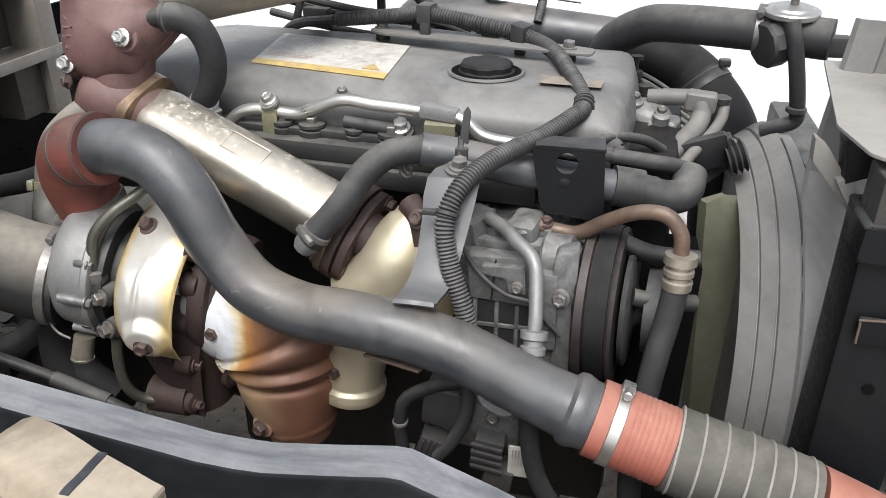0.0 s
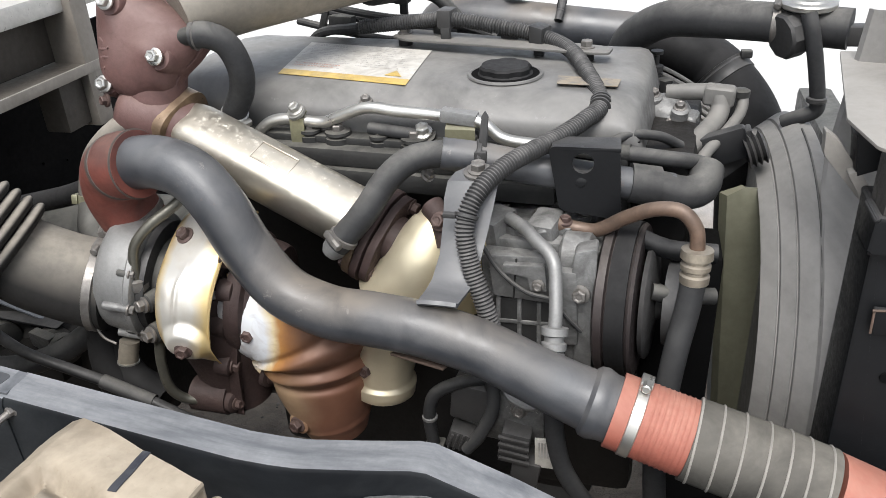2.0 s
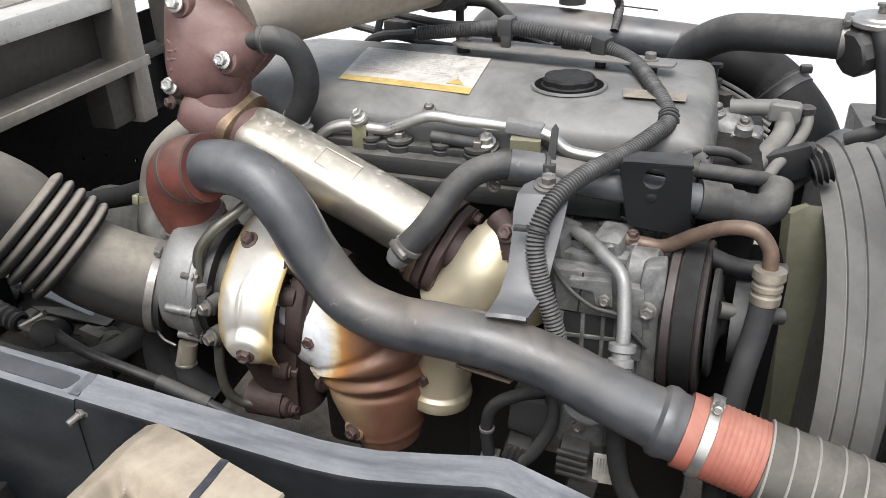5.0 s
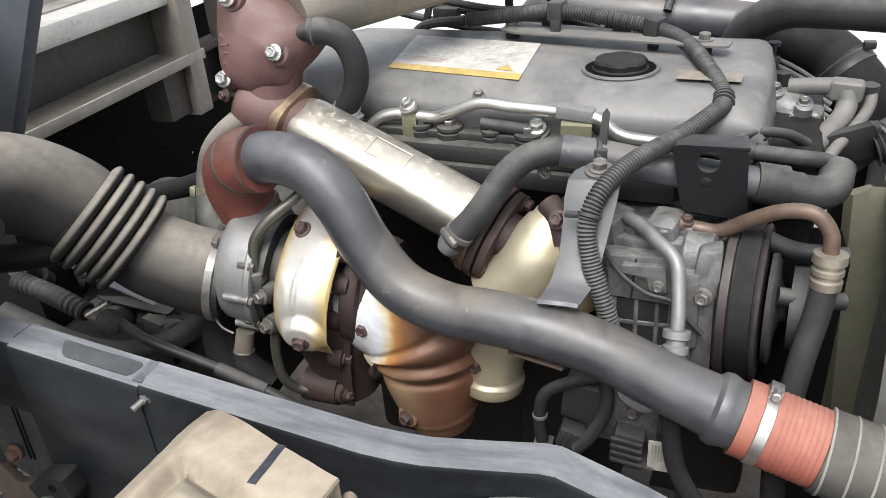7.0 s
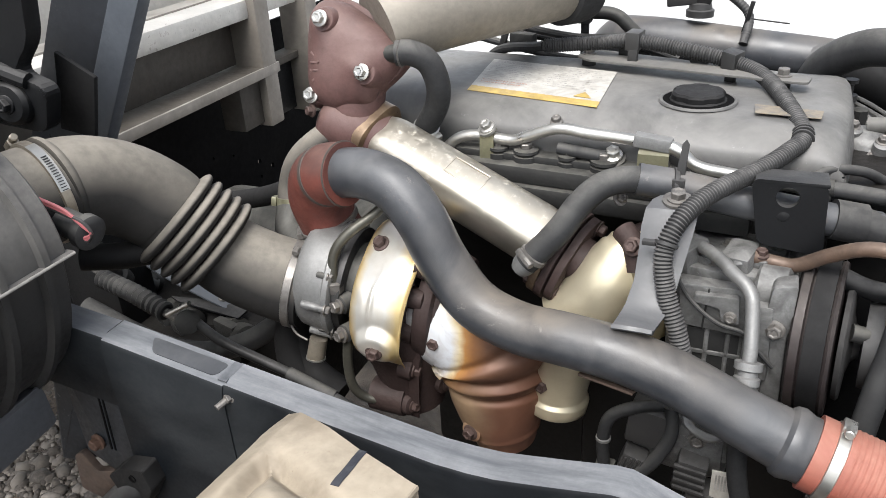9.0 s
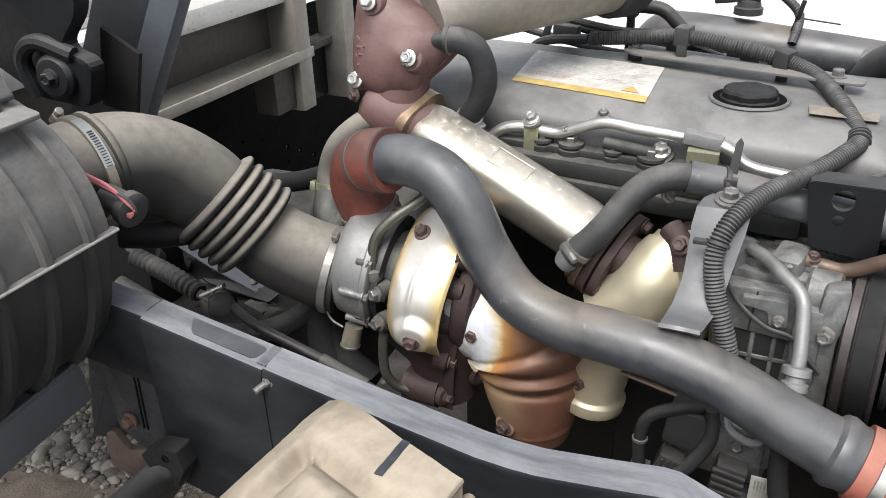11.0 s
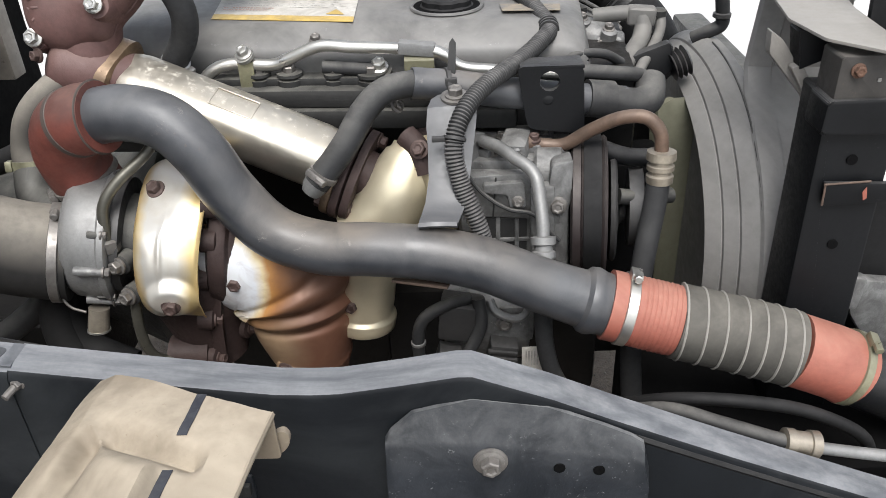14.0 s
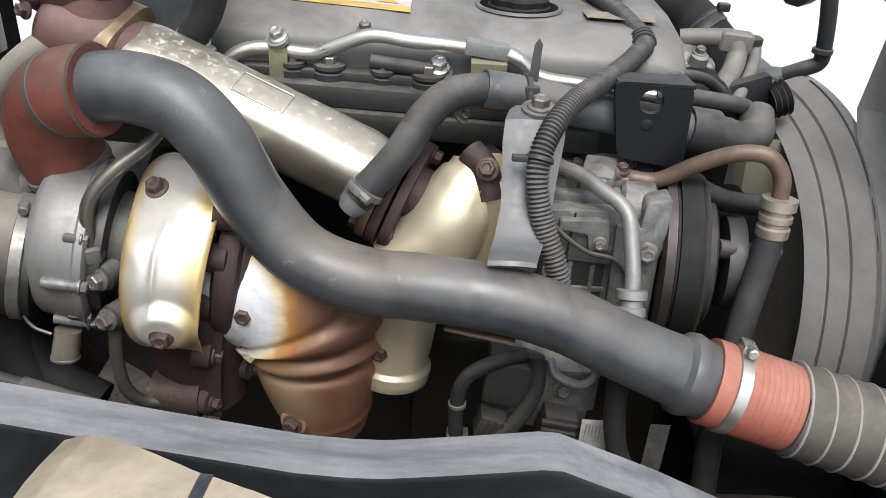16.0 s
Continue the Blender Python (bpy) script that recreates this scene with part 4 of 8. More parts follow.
def build_label():
    lab = thing("warning_label", "white printed sticker with a yellow lower strip on the valve cover", "label", (-0.41, 1.19, 1.153))
    A, B, C, D = Vector((-0.527, 1.300, 1.1545)), Vector((-0.297, 1.257, 1.1550)), Vector((-0.293, 1.078, 1.1545)), Vector((-0.513, 1.121, 1.1500))
    def at(u, v, h=0.0):
        p = A.lerp(B, u).lerp(D.lerp(C, u), v)
        q = ENG.inverted() @ p
        z = 1.1537
        if q.y < 0.05:
            z = 1.1535 - (0.05 - q.y) / 0.138 * 0.004
        return Vector((p.x, p.y, z + 0.0012 + h))
    def patch(u0, u1, v0, v1, h, nu=6, nv=10):
        return shell([[at(u0 + (u1 - u0) * i / nu, v0 + (v1 - v0) * j / nv, h) for i in range(nu + 1)] for j in range(nv + 1)], 0.0004)
    part("sheet", patch(0, 1, 0, 0.86, 0), "paper", lab)
    part("yellow_strip", patch(0, 1, 0.86, 1.0, 0.0), "yellow", lab, "yellow strip")
    rnd = random.Random(2)
    def marks(rows, lo, hi, thick, keep):
        bm = bmesh.new()
        for v in rows:
            u = lo
            stop = hi - rnd.uniform(0.0, 0.25) * (hi - lo)
            while u < stop:
                w = rnd.uniform(0.006, 0.022)
                if rnd.random() < keep:
                    q = [at(u, v, 0.0007), at(u + w, v, 0.0007), at(u + w, v + thick, 0.0007), at(u, v + thick, 0.0007)]
                    bm.faces.new([bm.verts.new(p) for p in q])
                u += w + rnd.uniform(0.004, 0.010)
        return bm
    part("print", marks([0.05, 0.095], 0.05, 0.40, 0.026, 0.95), "ink", lab)
    part("print", marks([0.17 + 0.052 * i for i in range(12)], 0.04, 0.47, 0.017, 0.75), "ink", lab)
    part("print", marks([0.07 + 0.055 * i for i in range(11)], 0.53, 0.96, 0.017, 0.6), "ink", lab)
    part("red_print", marks([0.66, 0.72], 0.05, 0.44, 0.02, 0.9), "redink", lab)
    part("print_triangle", slab([at(0.80, 0.82, 0.0008), at(0.93, 0.82, 0.0008), at(0.865, 0.68, 0.0008)], (0, 0, 0.0004), 0), "yellow", lab)
    s = thing("orange_label", "faded orange sticker strip on the valve cover", "label", (-0.03, 1.1, 1.153))
    q = [Vector(p) for p in ((-0.076, 1.128, 0), (0.014, 1.115, 0), (0.010, 1.080, 0), (-0.074, 1.088, 0))]
    part("sheet", slab([Vector((p.x, p.y, 1.1545)) for p in q], (0, 0, 0.0005), 0), "orange", s)


build_label()


def build_cover_strip():
    st = thing("loom_bracket", "flat dusty steel strip bolted over the valve cover edge", "bracket", (-0.2, 1.27, 1.16))
    z = 1.168
    out = rounded([(-0.374, 1.285, z), (-0.352, 1.335, z), (-0.30, 1.32, z), (-0.04, 1.243, z), (-0.002, 1.228, z), (-0.008, 1.190, z), (-0.05, 1.195, z), (-0.348, 1.262, z)], 0.01)
    part("strip", slab(out, (0, 0, 0.004), 0.001), "dustplate", st)
    for x, y in ((-0.355, 1.302), (-0.043, 1.222)):
        part("spacer", lathe((x, y, 1.148), (0, 0, 1), [(0, 0.012), (0.02, 0.012)], 16), "castdark", st)
        bolt((x, y, z + 0.004), (0, 0, 1), 0.013, st, "bolt")
    for x, y in ((-0.29, 1.30), (-0.17, 1.272)):
        part("tab", box((x, y, z + 0.012), (0.03, 0.006, 0.022), Euler((0, 0, -0.25)).to_matrix(), 0.002), "castdark", st)


build_cover_strip()


# ---- steel fuel return pipe along the head ----
def build_fuel_pipe():
    f = thing("fuel_pipe", "thin plated steel fuel pipe clipped along the head", "pipe", (-0.35, 1.04, 1.09))
    line = [(-0.532, 1.035, 1.045), (-0.524, 1.030, 1.072), (-0.499, 1.030, 1.100), (-0.466, 1.030, 1.110), (-0.411, 1.028, 1.107), (-0.384, 1.025, 1.116), (-0.336, 1.020, 1.134), (-0.29, 1.018, 1.131), (-0.242, 1.015, 1.129), (-0.179, 1.010, 1.125), (-0.160, 1.008, 1.118), (-0.136, 1.005, 1.101), (-0.088, 1.000, 1.096), (0.0, 0.99, 1.09)]
    part("tube", sweep(line, 0.0085, 16, 8), "bright", f)
    part("connector", box((-0.199, 1.012, 1.128), (0.052, 0.020, 0.018), Euler((0, 0.1, -0.05)).to_matrix(), 0.003), "alloy", f)
    part("sleeve", sweep([(-0.178, 1.010, 1.125), (-0.160, 1.008, 1.118)], 0.009, 16, 2), "bright", f)
    for x, y, z, w in ((-0.446, 1.028, 1.102, 0.022), (-0.196, 1.006, 1.102, 0.042)):
        part("clip_strap", shell([[Vector((x - w / 2, y + 0.008, z + 0.020)), Vector((x + w / 2, y + 0.008, z + 0.020))], [Vector((x - w / 2, y - 0.008, z + 0.012)), Vector((x + w / 2, y - 0.008, z + 0.012))], [Vector((x - w / 2, y - 0.010, z - 0.02)), Vector((x + w / 2, y - 0.010, z - 0.02))], [Vector((x - w / 2 + 0.004, y - 0.006, z - 0.055)), Vector((x + w / 2, y - 0.006, z - 0.055))]], 0.0025), "brass2", f)
    part("clip_loop", lathe((-0.446, 1.026, 1.120), (-0.2, -0.5, 0.85), [(0, 0.014), (0.005, 0.014), (0.005, 0.005), (0, 0.005)], 20), "bright", f)
    bolt((-0.446, 1.024, 1.126), (-0.2, -0.5, 0.85), 0.012, f, "bright")
    bolt((-0.346, 1.050, 1.134), (0, -0.3, 1), 0.010, f, "bolt")
    bolt((-0.255, 1.022, 1.100), (0, -0.5, 1), 0.014, f, "bright")
    part("washer", lathe((-0.255, 1.026, 1.092), (0, -0.5, 1), [(0, 0.018), (0.004, 0.018), (0.005, 0.01)], 20), "castdark", f)
    part("return_hose", sweep([(-0.336, 1.025, 1.102), (-0.28, 1.02, 1.098), (-0.262, 1.02, 1.096)], 0.009, 14, 4), "rubber", f)


build_fuel_pipe()


# ---- exhaust gas cooler and its housing ----
EGR_A, EGR_B = Vector((-0.608, 0.990, 1.103)), Vector((-0.318, 0.920, 1.000))
EGR_D = (EGR_B - EGR_A).normalized()


def rounded_tube(origin, axis, profile, power=3.0, up=(0, 0, 1), seg=48):
    """A tube of soft square section: (distance, half width, half height) along an axis."""
    bm = bmesh.new()
    d = Vector(axis).normalized()
    u = (Vector(up) - d * Vector(up).dot(d)).normalized()
    v = d.cross(u)
    rings = []
    for h, a, b in profile:
        ring = []
        for j in range(seg):
            t = 2 * math.pi * j / seg
            c, s = math.cos(t), math.sin(t)
            k = (abs(c) ** power + abs(s) ** power) ** (-1 / power)
            ring.append(bm.verts.new(Vector(origin) + d * h + v * c * k * a + u * s * k * b))
        rings.append(ring)
    for a, b in zip(rings, rings[1:]):
        for j in range(seg):
            bm.faces.new((a[j], a[(j + 1) % seg], b[(j + 1) % seg], b[j]))
    bm.faces.new(rings[0][::-1]), bm.faces.new(rings[-1])
    return bm


def build_egr():
    c = thing("exhaust_cooler", "stained stainless steel exhaust cooler tube with brown cast flanges", "cooler", (-0.45, 0.95, 1.0))
    up = (0.1, -0.45, 0.9)
    part("tube", rounded_tube(EGR_A, EGR_D, [(0.0, 0.037, 0.036), (0.01, 0.040, 0.039), (0.025, 0.042, 0.041), (0.15, 0.042, 0.041), (0.295, 0.042, 0.041), (0.315, 0.039, 0.038), (0.325, 0.034, 0.034)], 3.0, up), "tube", c)
    d = (Vector(up) - EGR_D * Vector(up).dot(EGR_D)).normalized()
    v = EGR_D.cross(d)
    mid = EGR_A + EGR_D * 0.165 + d * 0.0412 - v * 0.004
    frm = Matrix((EGR_D, v, d)).transposed()
    for du, dv, su, sv in ((0.0, 0.016, 0.062, 0.002), (0.0, -0.014, 0.062, 0.002), (-0.031, 0.001, 0.002, 0.030), (0.031, 0.001, 0.002, 0.030)):
        part("embossed_edge", box(mid + EGR_D * du + v * dv, (su, sv, 0.002), frm, 0.0008), "tube", c)
    part("collar", rounded_tube(EGR_A - EGR_D * 0.014, EGR_D, [(-0.014, 0.042, 0.041), (-0.013, 0.050, 0.049), (0.012, 0.051, 0.050), (0.014, 0.042, 0.041)], 3.2, up), "brass", c)
    u = Vector((0.41, 0.62, 0.64))
    u = (u - EGR_D * u.dot(EGR_D)).normalized()
    v = EGR_D.cross(u)
    cen = EGR_B + EGR_D * 0.006
    for name, off, k, mat in (("front_flange", 0.0, 1.0, "brass"), ("rear_flange", 0.013, 1.02, "iron"), ("gasket_flange", 0.028, 0.98, "iron")):
        out = rounded([cen + EGR_D * off + u * a * k + v * b * k for a, b in ((0.064, 0.016), (0.064, -0.016), (0.03, -0.043), (-0.03, -0.043), (-0.072, -0.016), (-0.072, 0.016), (-0.03, 0.043), (0.03, 0.043))], 0.016)
        part(name, slab(out, EGR_D * 0.012, 0.0015), mat, c)
    for a, b in ((0.052, 0), (-0.058, 0)):
        bolt(cen + EGR_D * 0.040 + u * a + v * b, EGR_D, 0.012, c, "rustbolt")
        part("nut", lathe(cen + u * a + v * b, -EGR_D, [(0, 0.010), (0.009, 0.010), (0.010, 0.008)], 6), "rustbolt", c)
    part("outlet_elbow", sweep([cen + EGR_D * 0.03, cen + EGR_D * 0.07 + Vector((0, 0.01, 0)), (-0.21, 0.95, 0.985), (-0.185, 0.98, 0.99)], 0.034, 20, 6), "iron", c)
    part("elbow_lug", sweep([(-0.215, 0.90, 1.045), (-0.198, 0.885, 1.03), (-0.19, 0.875, 1.0)], 0.016, 12, 4), "iron", c)
    bolt((-0.196, 0.868, 1.038), (-0.2, -0.8, 0.5), 0.013, c, "rustbolt")
    bolt((-0.226, 0.93, 1.075), (0.5, -0.5, 0.5), 0.010, c, "bolt")


build_egr()


def build_red_housing():
    h = thing("exhaust_valve_housing", "red-brown cast iron valve housing with three plated bolts", "housing", (-0.63, 1.0, 1.1))
    n = Vector((0.0, -0.93, 0.37)).normalized()
    fr = basis(n)
    cen = Vector((-0.630, 0.985, 1.220))
    r_ax, u_ax = fr.col[0], fr.col[1]
    # outline of the flange in its own plane, egg-shaped with an ear for the hose
    outline = [(-0.087, 0.083), (-0.066, 0.100), (-0.032, 0.096), (0.002, 0.080), (0.042, 0.056), (0.074, 0.028), (0.070, 0.010), (0.052, -0.012), (0.030, -0.032), (0.020, -0.056), (-0.031, -0.071), (-0.072, -0.060), (-0.085, -0.030), (-0.090, 0.032)]
    place = lambda a, b, d=0.0: cen + r_ax * a + u_ax * b + n * d
    part("flange", slab(rounded([place(a * 1.03, b * 1.03, -0.032) for a, b in outline], 0.008), n * 0.019, 0.002), "redcast", h)
    loop = rounded([Vector((a, b, 0)) for a, b in outline], 0.012, 5)
    bm = bmesh.new()
    rings = []
    mx, my = -0.036, 0.010
    for k in range(17):
        th = k / 16 * math.pi / 2
        sc, d = max(0.02, math.cos(th) ** 0.8), math.sin(th) ** 0.9
        ring = []
        for p in loop:
            # the casting falls back towards the flange rim at its upper right
            rim = max(0.0, min(1.0, (p.x * 0.62 + p.y * 0.78 - 0.030) / 0.05))
            q = 1 - 0.09 * rim
            a, b = mx + (p.x - mx) * q * sc, my + (p.y - my) * q * sc
            hump = 0.010 * math.exp(-((a - 0.012) ** 2 + (b + 0.010) ** 2) / 0.0004) + 0.008 * math.exp(-((a + 0.060) ** 2 + (b - 0.060) ** 2) / 0.0004)
            ring.append(bm.verts.new(place(a, b, -0.010 + 0.046 * d + hump * min(1, d * 1.6))))
        rings.append(ring)
    for a, b in zip(rings, rings[1:]):
        for j in range(len(loop)):
            bm.faces.new((a[j], a[(j + 1) % len(loop)], b[(j + 1) % len(loop)], b[j]))
    bm.faces.new(rings[-1])
    for k in range(2):
        bmesh.ops.smooth_vert(bm, verts=[v for r in rings[1:] for v in r], factor=0.5, use_axis_x=True, use_axis_y=True, use_axis_z=True)
    part("dome", bm, "redcast", h)
    part("neck", sweep([(-0.702, 0.972, 1.142, 0.016), (-0.697, 0.973, 1.140, 0.030), (-0.684, 0.976, 1.135, 0.040), (-0.655, 0.982, 1.124, 0.046), (-0.628, 0.987, 1.112, 0.044), (-0.600, 0.992, 1.100, 0.040)], 0.04, 32, 6), "redcast", h)
    part("throat", sweep([(-0.640, 1.006, 1.205, 0.040), (-0.645, 0.997, 1.175, 0.043), (-0.650, 0.990, 1.140, 0.043)], 0.04, 28, 6), "redcast", h)
    for (a, b, d), lug in (((-0.047, 0.060, 0.046), 0.018), ((0.021, -0.012, 0.034), 0.018), ((-0.070, -0.049, 0.018), 0.015)):
        p = place(a, b, d)
        part("bolt_boss", lathe(p - n * 0.030, n, [(-0.02, lug * 1.3), (0.012, lug * 1.12), (0.019, lug * 1.04), (0.022, lug * 0.94), (0.0225, lug * 0.5)], 24), "redcast", h)
        bolt(p + n * 0.0005, n, 0.0125, h, "bright")
    bolt(place(-0.068, -0.072, 0.016), Vector((-0.5, -0.8, 0.2)), 0.010, h, "rustbolt")
    part("hose_spigot", sweep([(-0.590, 0.985, 1.238), (-0.560, 0.982, 1.244)], 0.013, 14, 2), "castdark", h)
    # raised casting marks
    for i, (a, b, w) in enumerate(((-0.064, 0.010, 0.010), (-0.060, -0.002, 0.012), (-0.052, -0.001, 0.004), (-0.066, -0.014, 0.006), (-0.056, -0.013, 0.010), (-0.060, -0.026, 0.009))):
        k = max(0.0, 1 - math.hypot((a - mx) / 0.052, (b - my) / 0.085) ** 2)
        part("casting_mark", box(place(a, b, -0.010 + 0.046 * k ** 0.45 + 0.001), (w, 0.003, 0.004), fr @ Euler((0, 0, 0.7 * (i % 3) - 0.7)).to_matrix(), 0.0008), "redcast", h)
    big = thing("exhaust_cross_pipe", "tan dusted steel pipe behind the valve housing", "pipe", (-0.5, 1.15, 1.2))
    part("pipe", sweep([(-0.612, 1.02, 1.268, 0.062), (-0.56, 1.08, 1.285, 0.066), (-0.47, 1.20, 1.295, 0.068), (-0.385, 1.32, 1.30, 0.068)], 0.06, 32, 6), "rubber_tan2", big)
    part("end_collar", lathe((-0.395, 1.305, 1.30), (0.58, 0.8, 0.03), [(-0.03, 0.066), (-0.028, 0.078), (0.0, 0.080), (0.02, 0.078), (0.022, 0.05)], 32), "rubber", big)


build_red_housing()


# ---- turbocharger ----
TA = Vector((-1.0, -0.08, 0.15)).normalized()  # axis, towards the intake
TC = Vector((-0.515, 0.850, 0.925))
T_UP = (Vector((0, 0, 1)) - TA * TA.z).normalized()
T_FR = T_UP.cross(TA).normalized()
if T_FR.y > 0:
    T_FR = -T_FR


def turn(deg):
    """A way out from the turbo's axis: 0 is up, 90 towards the rail."""
    return T_UP * math.cos(radians(deg)) + T_FR * math.sin(radians(deg))


def build_turbo():
    t = thing("turbocharger", "turbocharger with a bright compressor housing and a brown turbine", "turbocharger", (-0.56, 0.83, 0.8))
    c = TC + TA * 0.122
    part("compressor_housing", lathe(c - TA * 0.030, TA, [(-0.004, 0.060), (-0.002, 0.087), (0.000, 0.090), (0.007, 0.0905), (0.010, 0.088), (0.030, 0.0865), (0.048, 0.084), (0.056, 0.078), (0.060, 0.070), (0.062, 0.060), (0.062, 0.05)], 56), "alloy", t)
    for deg, k in ((92, 1.0), (138, 0.9)):
        o = c + turn(deg) * 0.089
        part("bolt_lug", sweep([o + TA * 0.006 * k, o - TA * 0.028], 0.0062, 16, 3), "cast", t)
        bolt(o - TA * 0.030, -TA, 0.0085, t, "bolt")
    part("outlet_neck", sweep([(c.x - 0.005, c.y + 0.01, c.z + 0.075, 0.030), (c.x - 0.010, c.y + 0.012, c.z + 0.095, 0.031)], 0.03, 24, 2), "castdark", t)
    part("band_groove", lathe(c - TA * 0.046, TA, [(0, 0.070), (0.001, 0.080), (0.012, 0.080), (0.013, 0.070)], 48), "black", t)
    for deg in (-5, 60, 130, 200, 275):
        p = c - TA * 0.018 + turn(deg) * 0.086
        part("lug", box(p, (0.009, 0.009, 0.016), basis(TA, turn(deg)), 0.003), "castdark", t)
        bolt(p - TA * 0.010, -TA, 0.007, t, "bolt")
    part("drain_stub", sweep([(-0.634, 0.780, 0.864, 0.0135), (-0.637, 0.776, 0.848, 0.0138), (-0.640, 0.773, 0.832, 0.0142)], 0.013, 20, 3), "brass3", t)
    part("drain_collar", lathe((-0.6395, 0.7732, 0.834), (-0.1, -0.2, -1), [(0, 0.0135), (0.0005, 0.0152), (0.003, 0.0152), (0.0035, 0.0135)], 16), "bright", t)
    part("wire_loop", sweep([(-0.662, 0.775, 0.905), (-0.672, 0.770, 0.89), (-0.664, 0.768, 0.874), (-0.645, 0.766, 0.867)], 0.0018, 10, 6), "bolt", t)
    part("centre_housing", lathe(TC, TA, [(0.02, 0.05), (0.03, 0.066), (0.05, 0.062), (0.07, 0.058), (0.09, 0.06)], 32), "castdark", t)
    # turbine: brown cast flange with bolts round it
    q = TC - TA * 0.050
    part("turbine_flange", lathe(q, -TA, [(-0.02, 0.070), (-0.015, 0.084), (0.0, 0.087), (0.006, 0.085), (0.010, 0.078), (0.030, 0.074), (0.04, 0.07)], 40), "iron", t)
    for p in ((-0.450, 0.800, 1.000), (-0.458, 0.790, 0.955), (-0.478, 0.788, 0.899), (-0.484, 0.788, 0.834)):
        p = Vector(p)
        part("flange_lobe", lathe(p + TA * 0.022, -TA, [(0, 0.016), (0.019, 0.016), (0.021, 0.012)], 16), "iron", t)
        bolt(p, -TA, 0.0115, t, "rustbolt")
    part("turbine_foot", sweep([(-0.560, 0.800, 0.768), (-0.505, 0.800, 0.766)], 0.026, 24, 3), "iron", t)
    part("flange_plate", slab(rounded([(-0.500, 0.80, 0.995), (-0.478, 0.79, 0.93), (-0.492, 0.785, 0.84), (-0.500, 0.79, 0.742), (-0.520, 0.84, 0.742), (-0.52, 0.87, 0.99)], 0.006), (0.018, -0.002, 0), 0.002), "iron", t)
    part("turbine_body", sweep([(-0.53, 0.86, 0.92, 0.085), (-0.52, 0.85, 0.86, 0.08), (-0.515, 0.84, 0.80, 0.055), (-0.51, 0.84, 0.74, 0.045)], 0.06, 24, 4), "iron", t)
    for p in ((-0.490, 0.788, 0.766), (-0.452, 0.83, 0.785)):
        part("foot_lug", lathe(Vector(p) + Vector((-0.02, 0.006, 0)), (1, -0.3, 0), [(0, 0.016), (0.018, 0.016), (0.02, 0.012)], 14), "iron", t)
        bolt(p, (1, -0.35, 0.05), 0.010, t, "rustbolt")
    # oil feed and drain pipes
    part("oil_feed_pipe", sweep([(-0.521, 0.84, 1.085), (-0.541, 0.825, 1.062), (-0.571, 0.80, 1.040), (-0.590, 0.785, 1.015), (-0.593, 0.778, 0.985), (-0.592, 0.776, 0.958)], 0.0072, 14, 8), "darkpipe", t)
    part("oil_union", lathe((-0.592, 0.776, 0.972), (0, 0, -1), [(0, 0.009), (0.002, 0.013), (0.016, 0.013), (0.018, 0.010), (0.03, 0.010)], 6), "bolt", t)
    for p in ((-0.584, 0.765, 0.938), (-0.579, 0.758, 0.895)):
        part("banjo", lathe(Vector(p) + Vector((0.01, 0.02, 0)), (-0.4, -0.9, 0), [(0, 0.014), (0.018, 0.014), (0.020, 0.011)], 18), "castdark", t)
        bolt(p, (-0.4, -0.9, 0.1), 0.012, t, "bolt")
    part("oil_drain_pipe", sweep([(-0.578, 0.77, 0.880), (-0.580, 0.765, 0.84), (-0.576, 0.765, 0.80), (-0.561, 0.775, 0.775), (-0.526, 0.79, 0.765)], 0.0072, 14, 8), "darkpipe", t)
    part("actuator_hose", sweep([(-0.71, 0.86, 0.85), (-0.72, 0.85, 0.80), (-0.70, 0.84, 0.75), (-0.64, 0.83, 0.72)], 0.026, 16, 6), "matblack", t)
    return t


turbo = build_turbo()


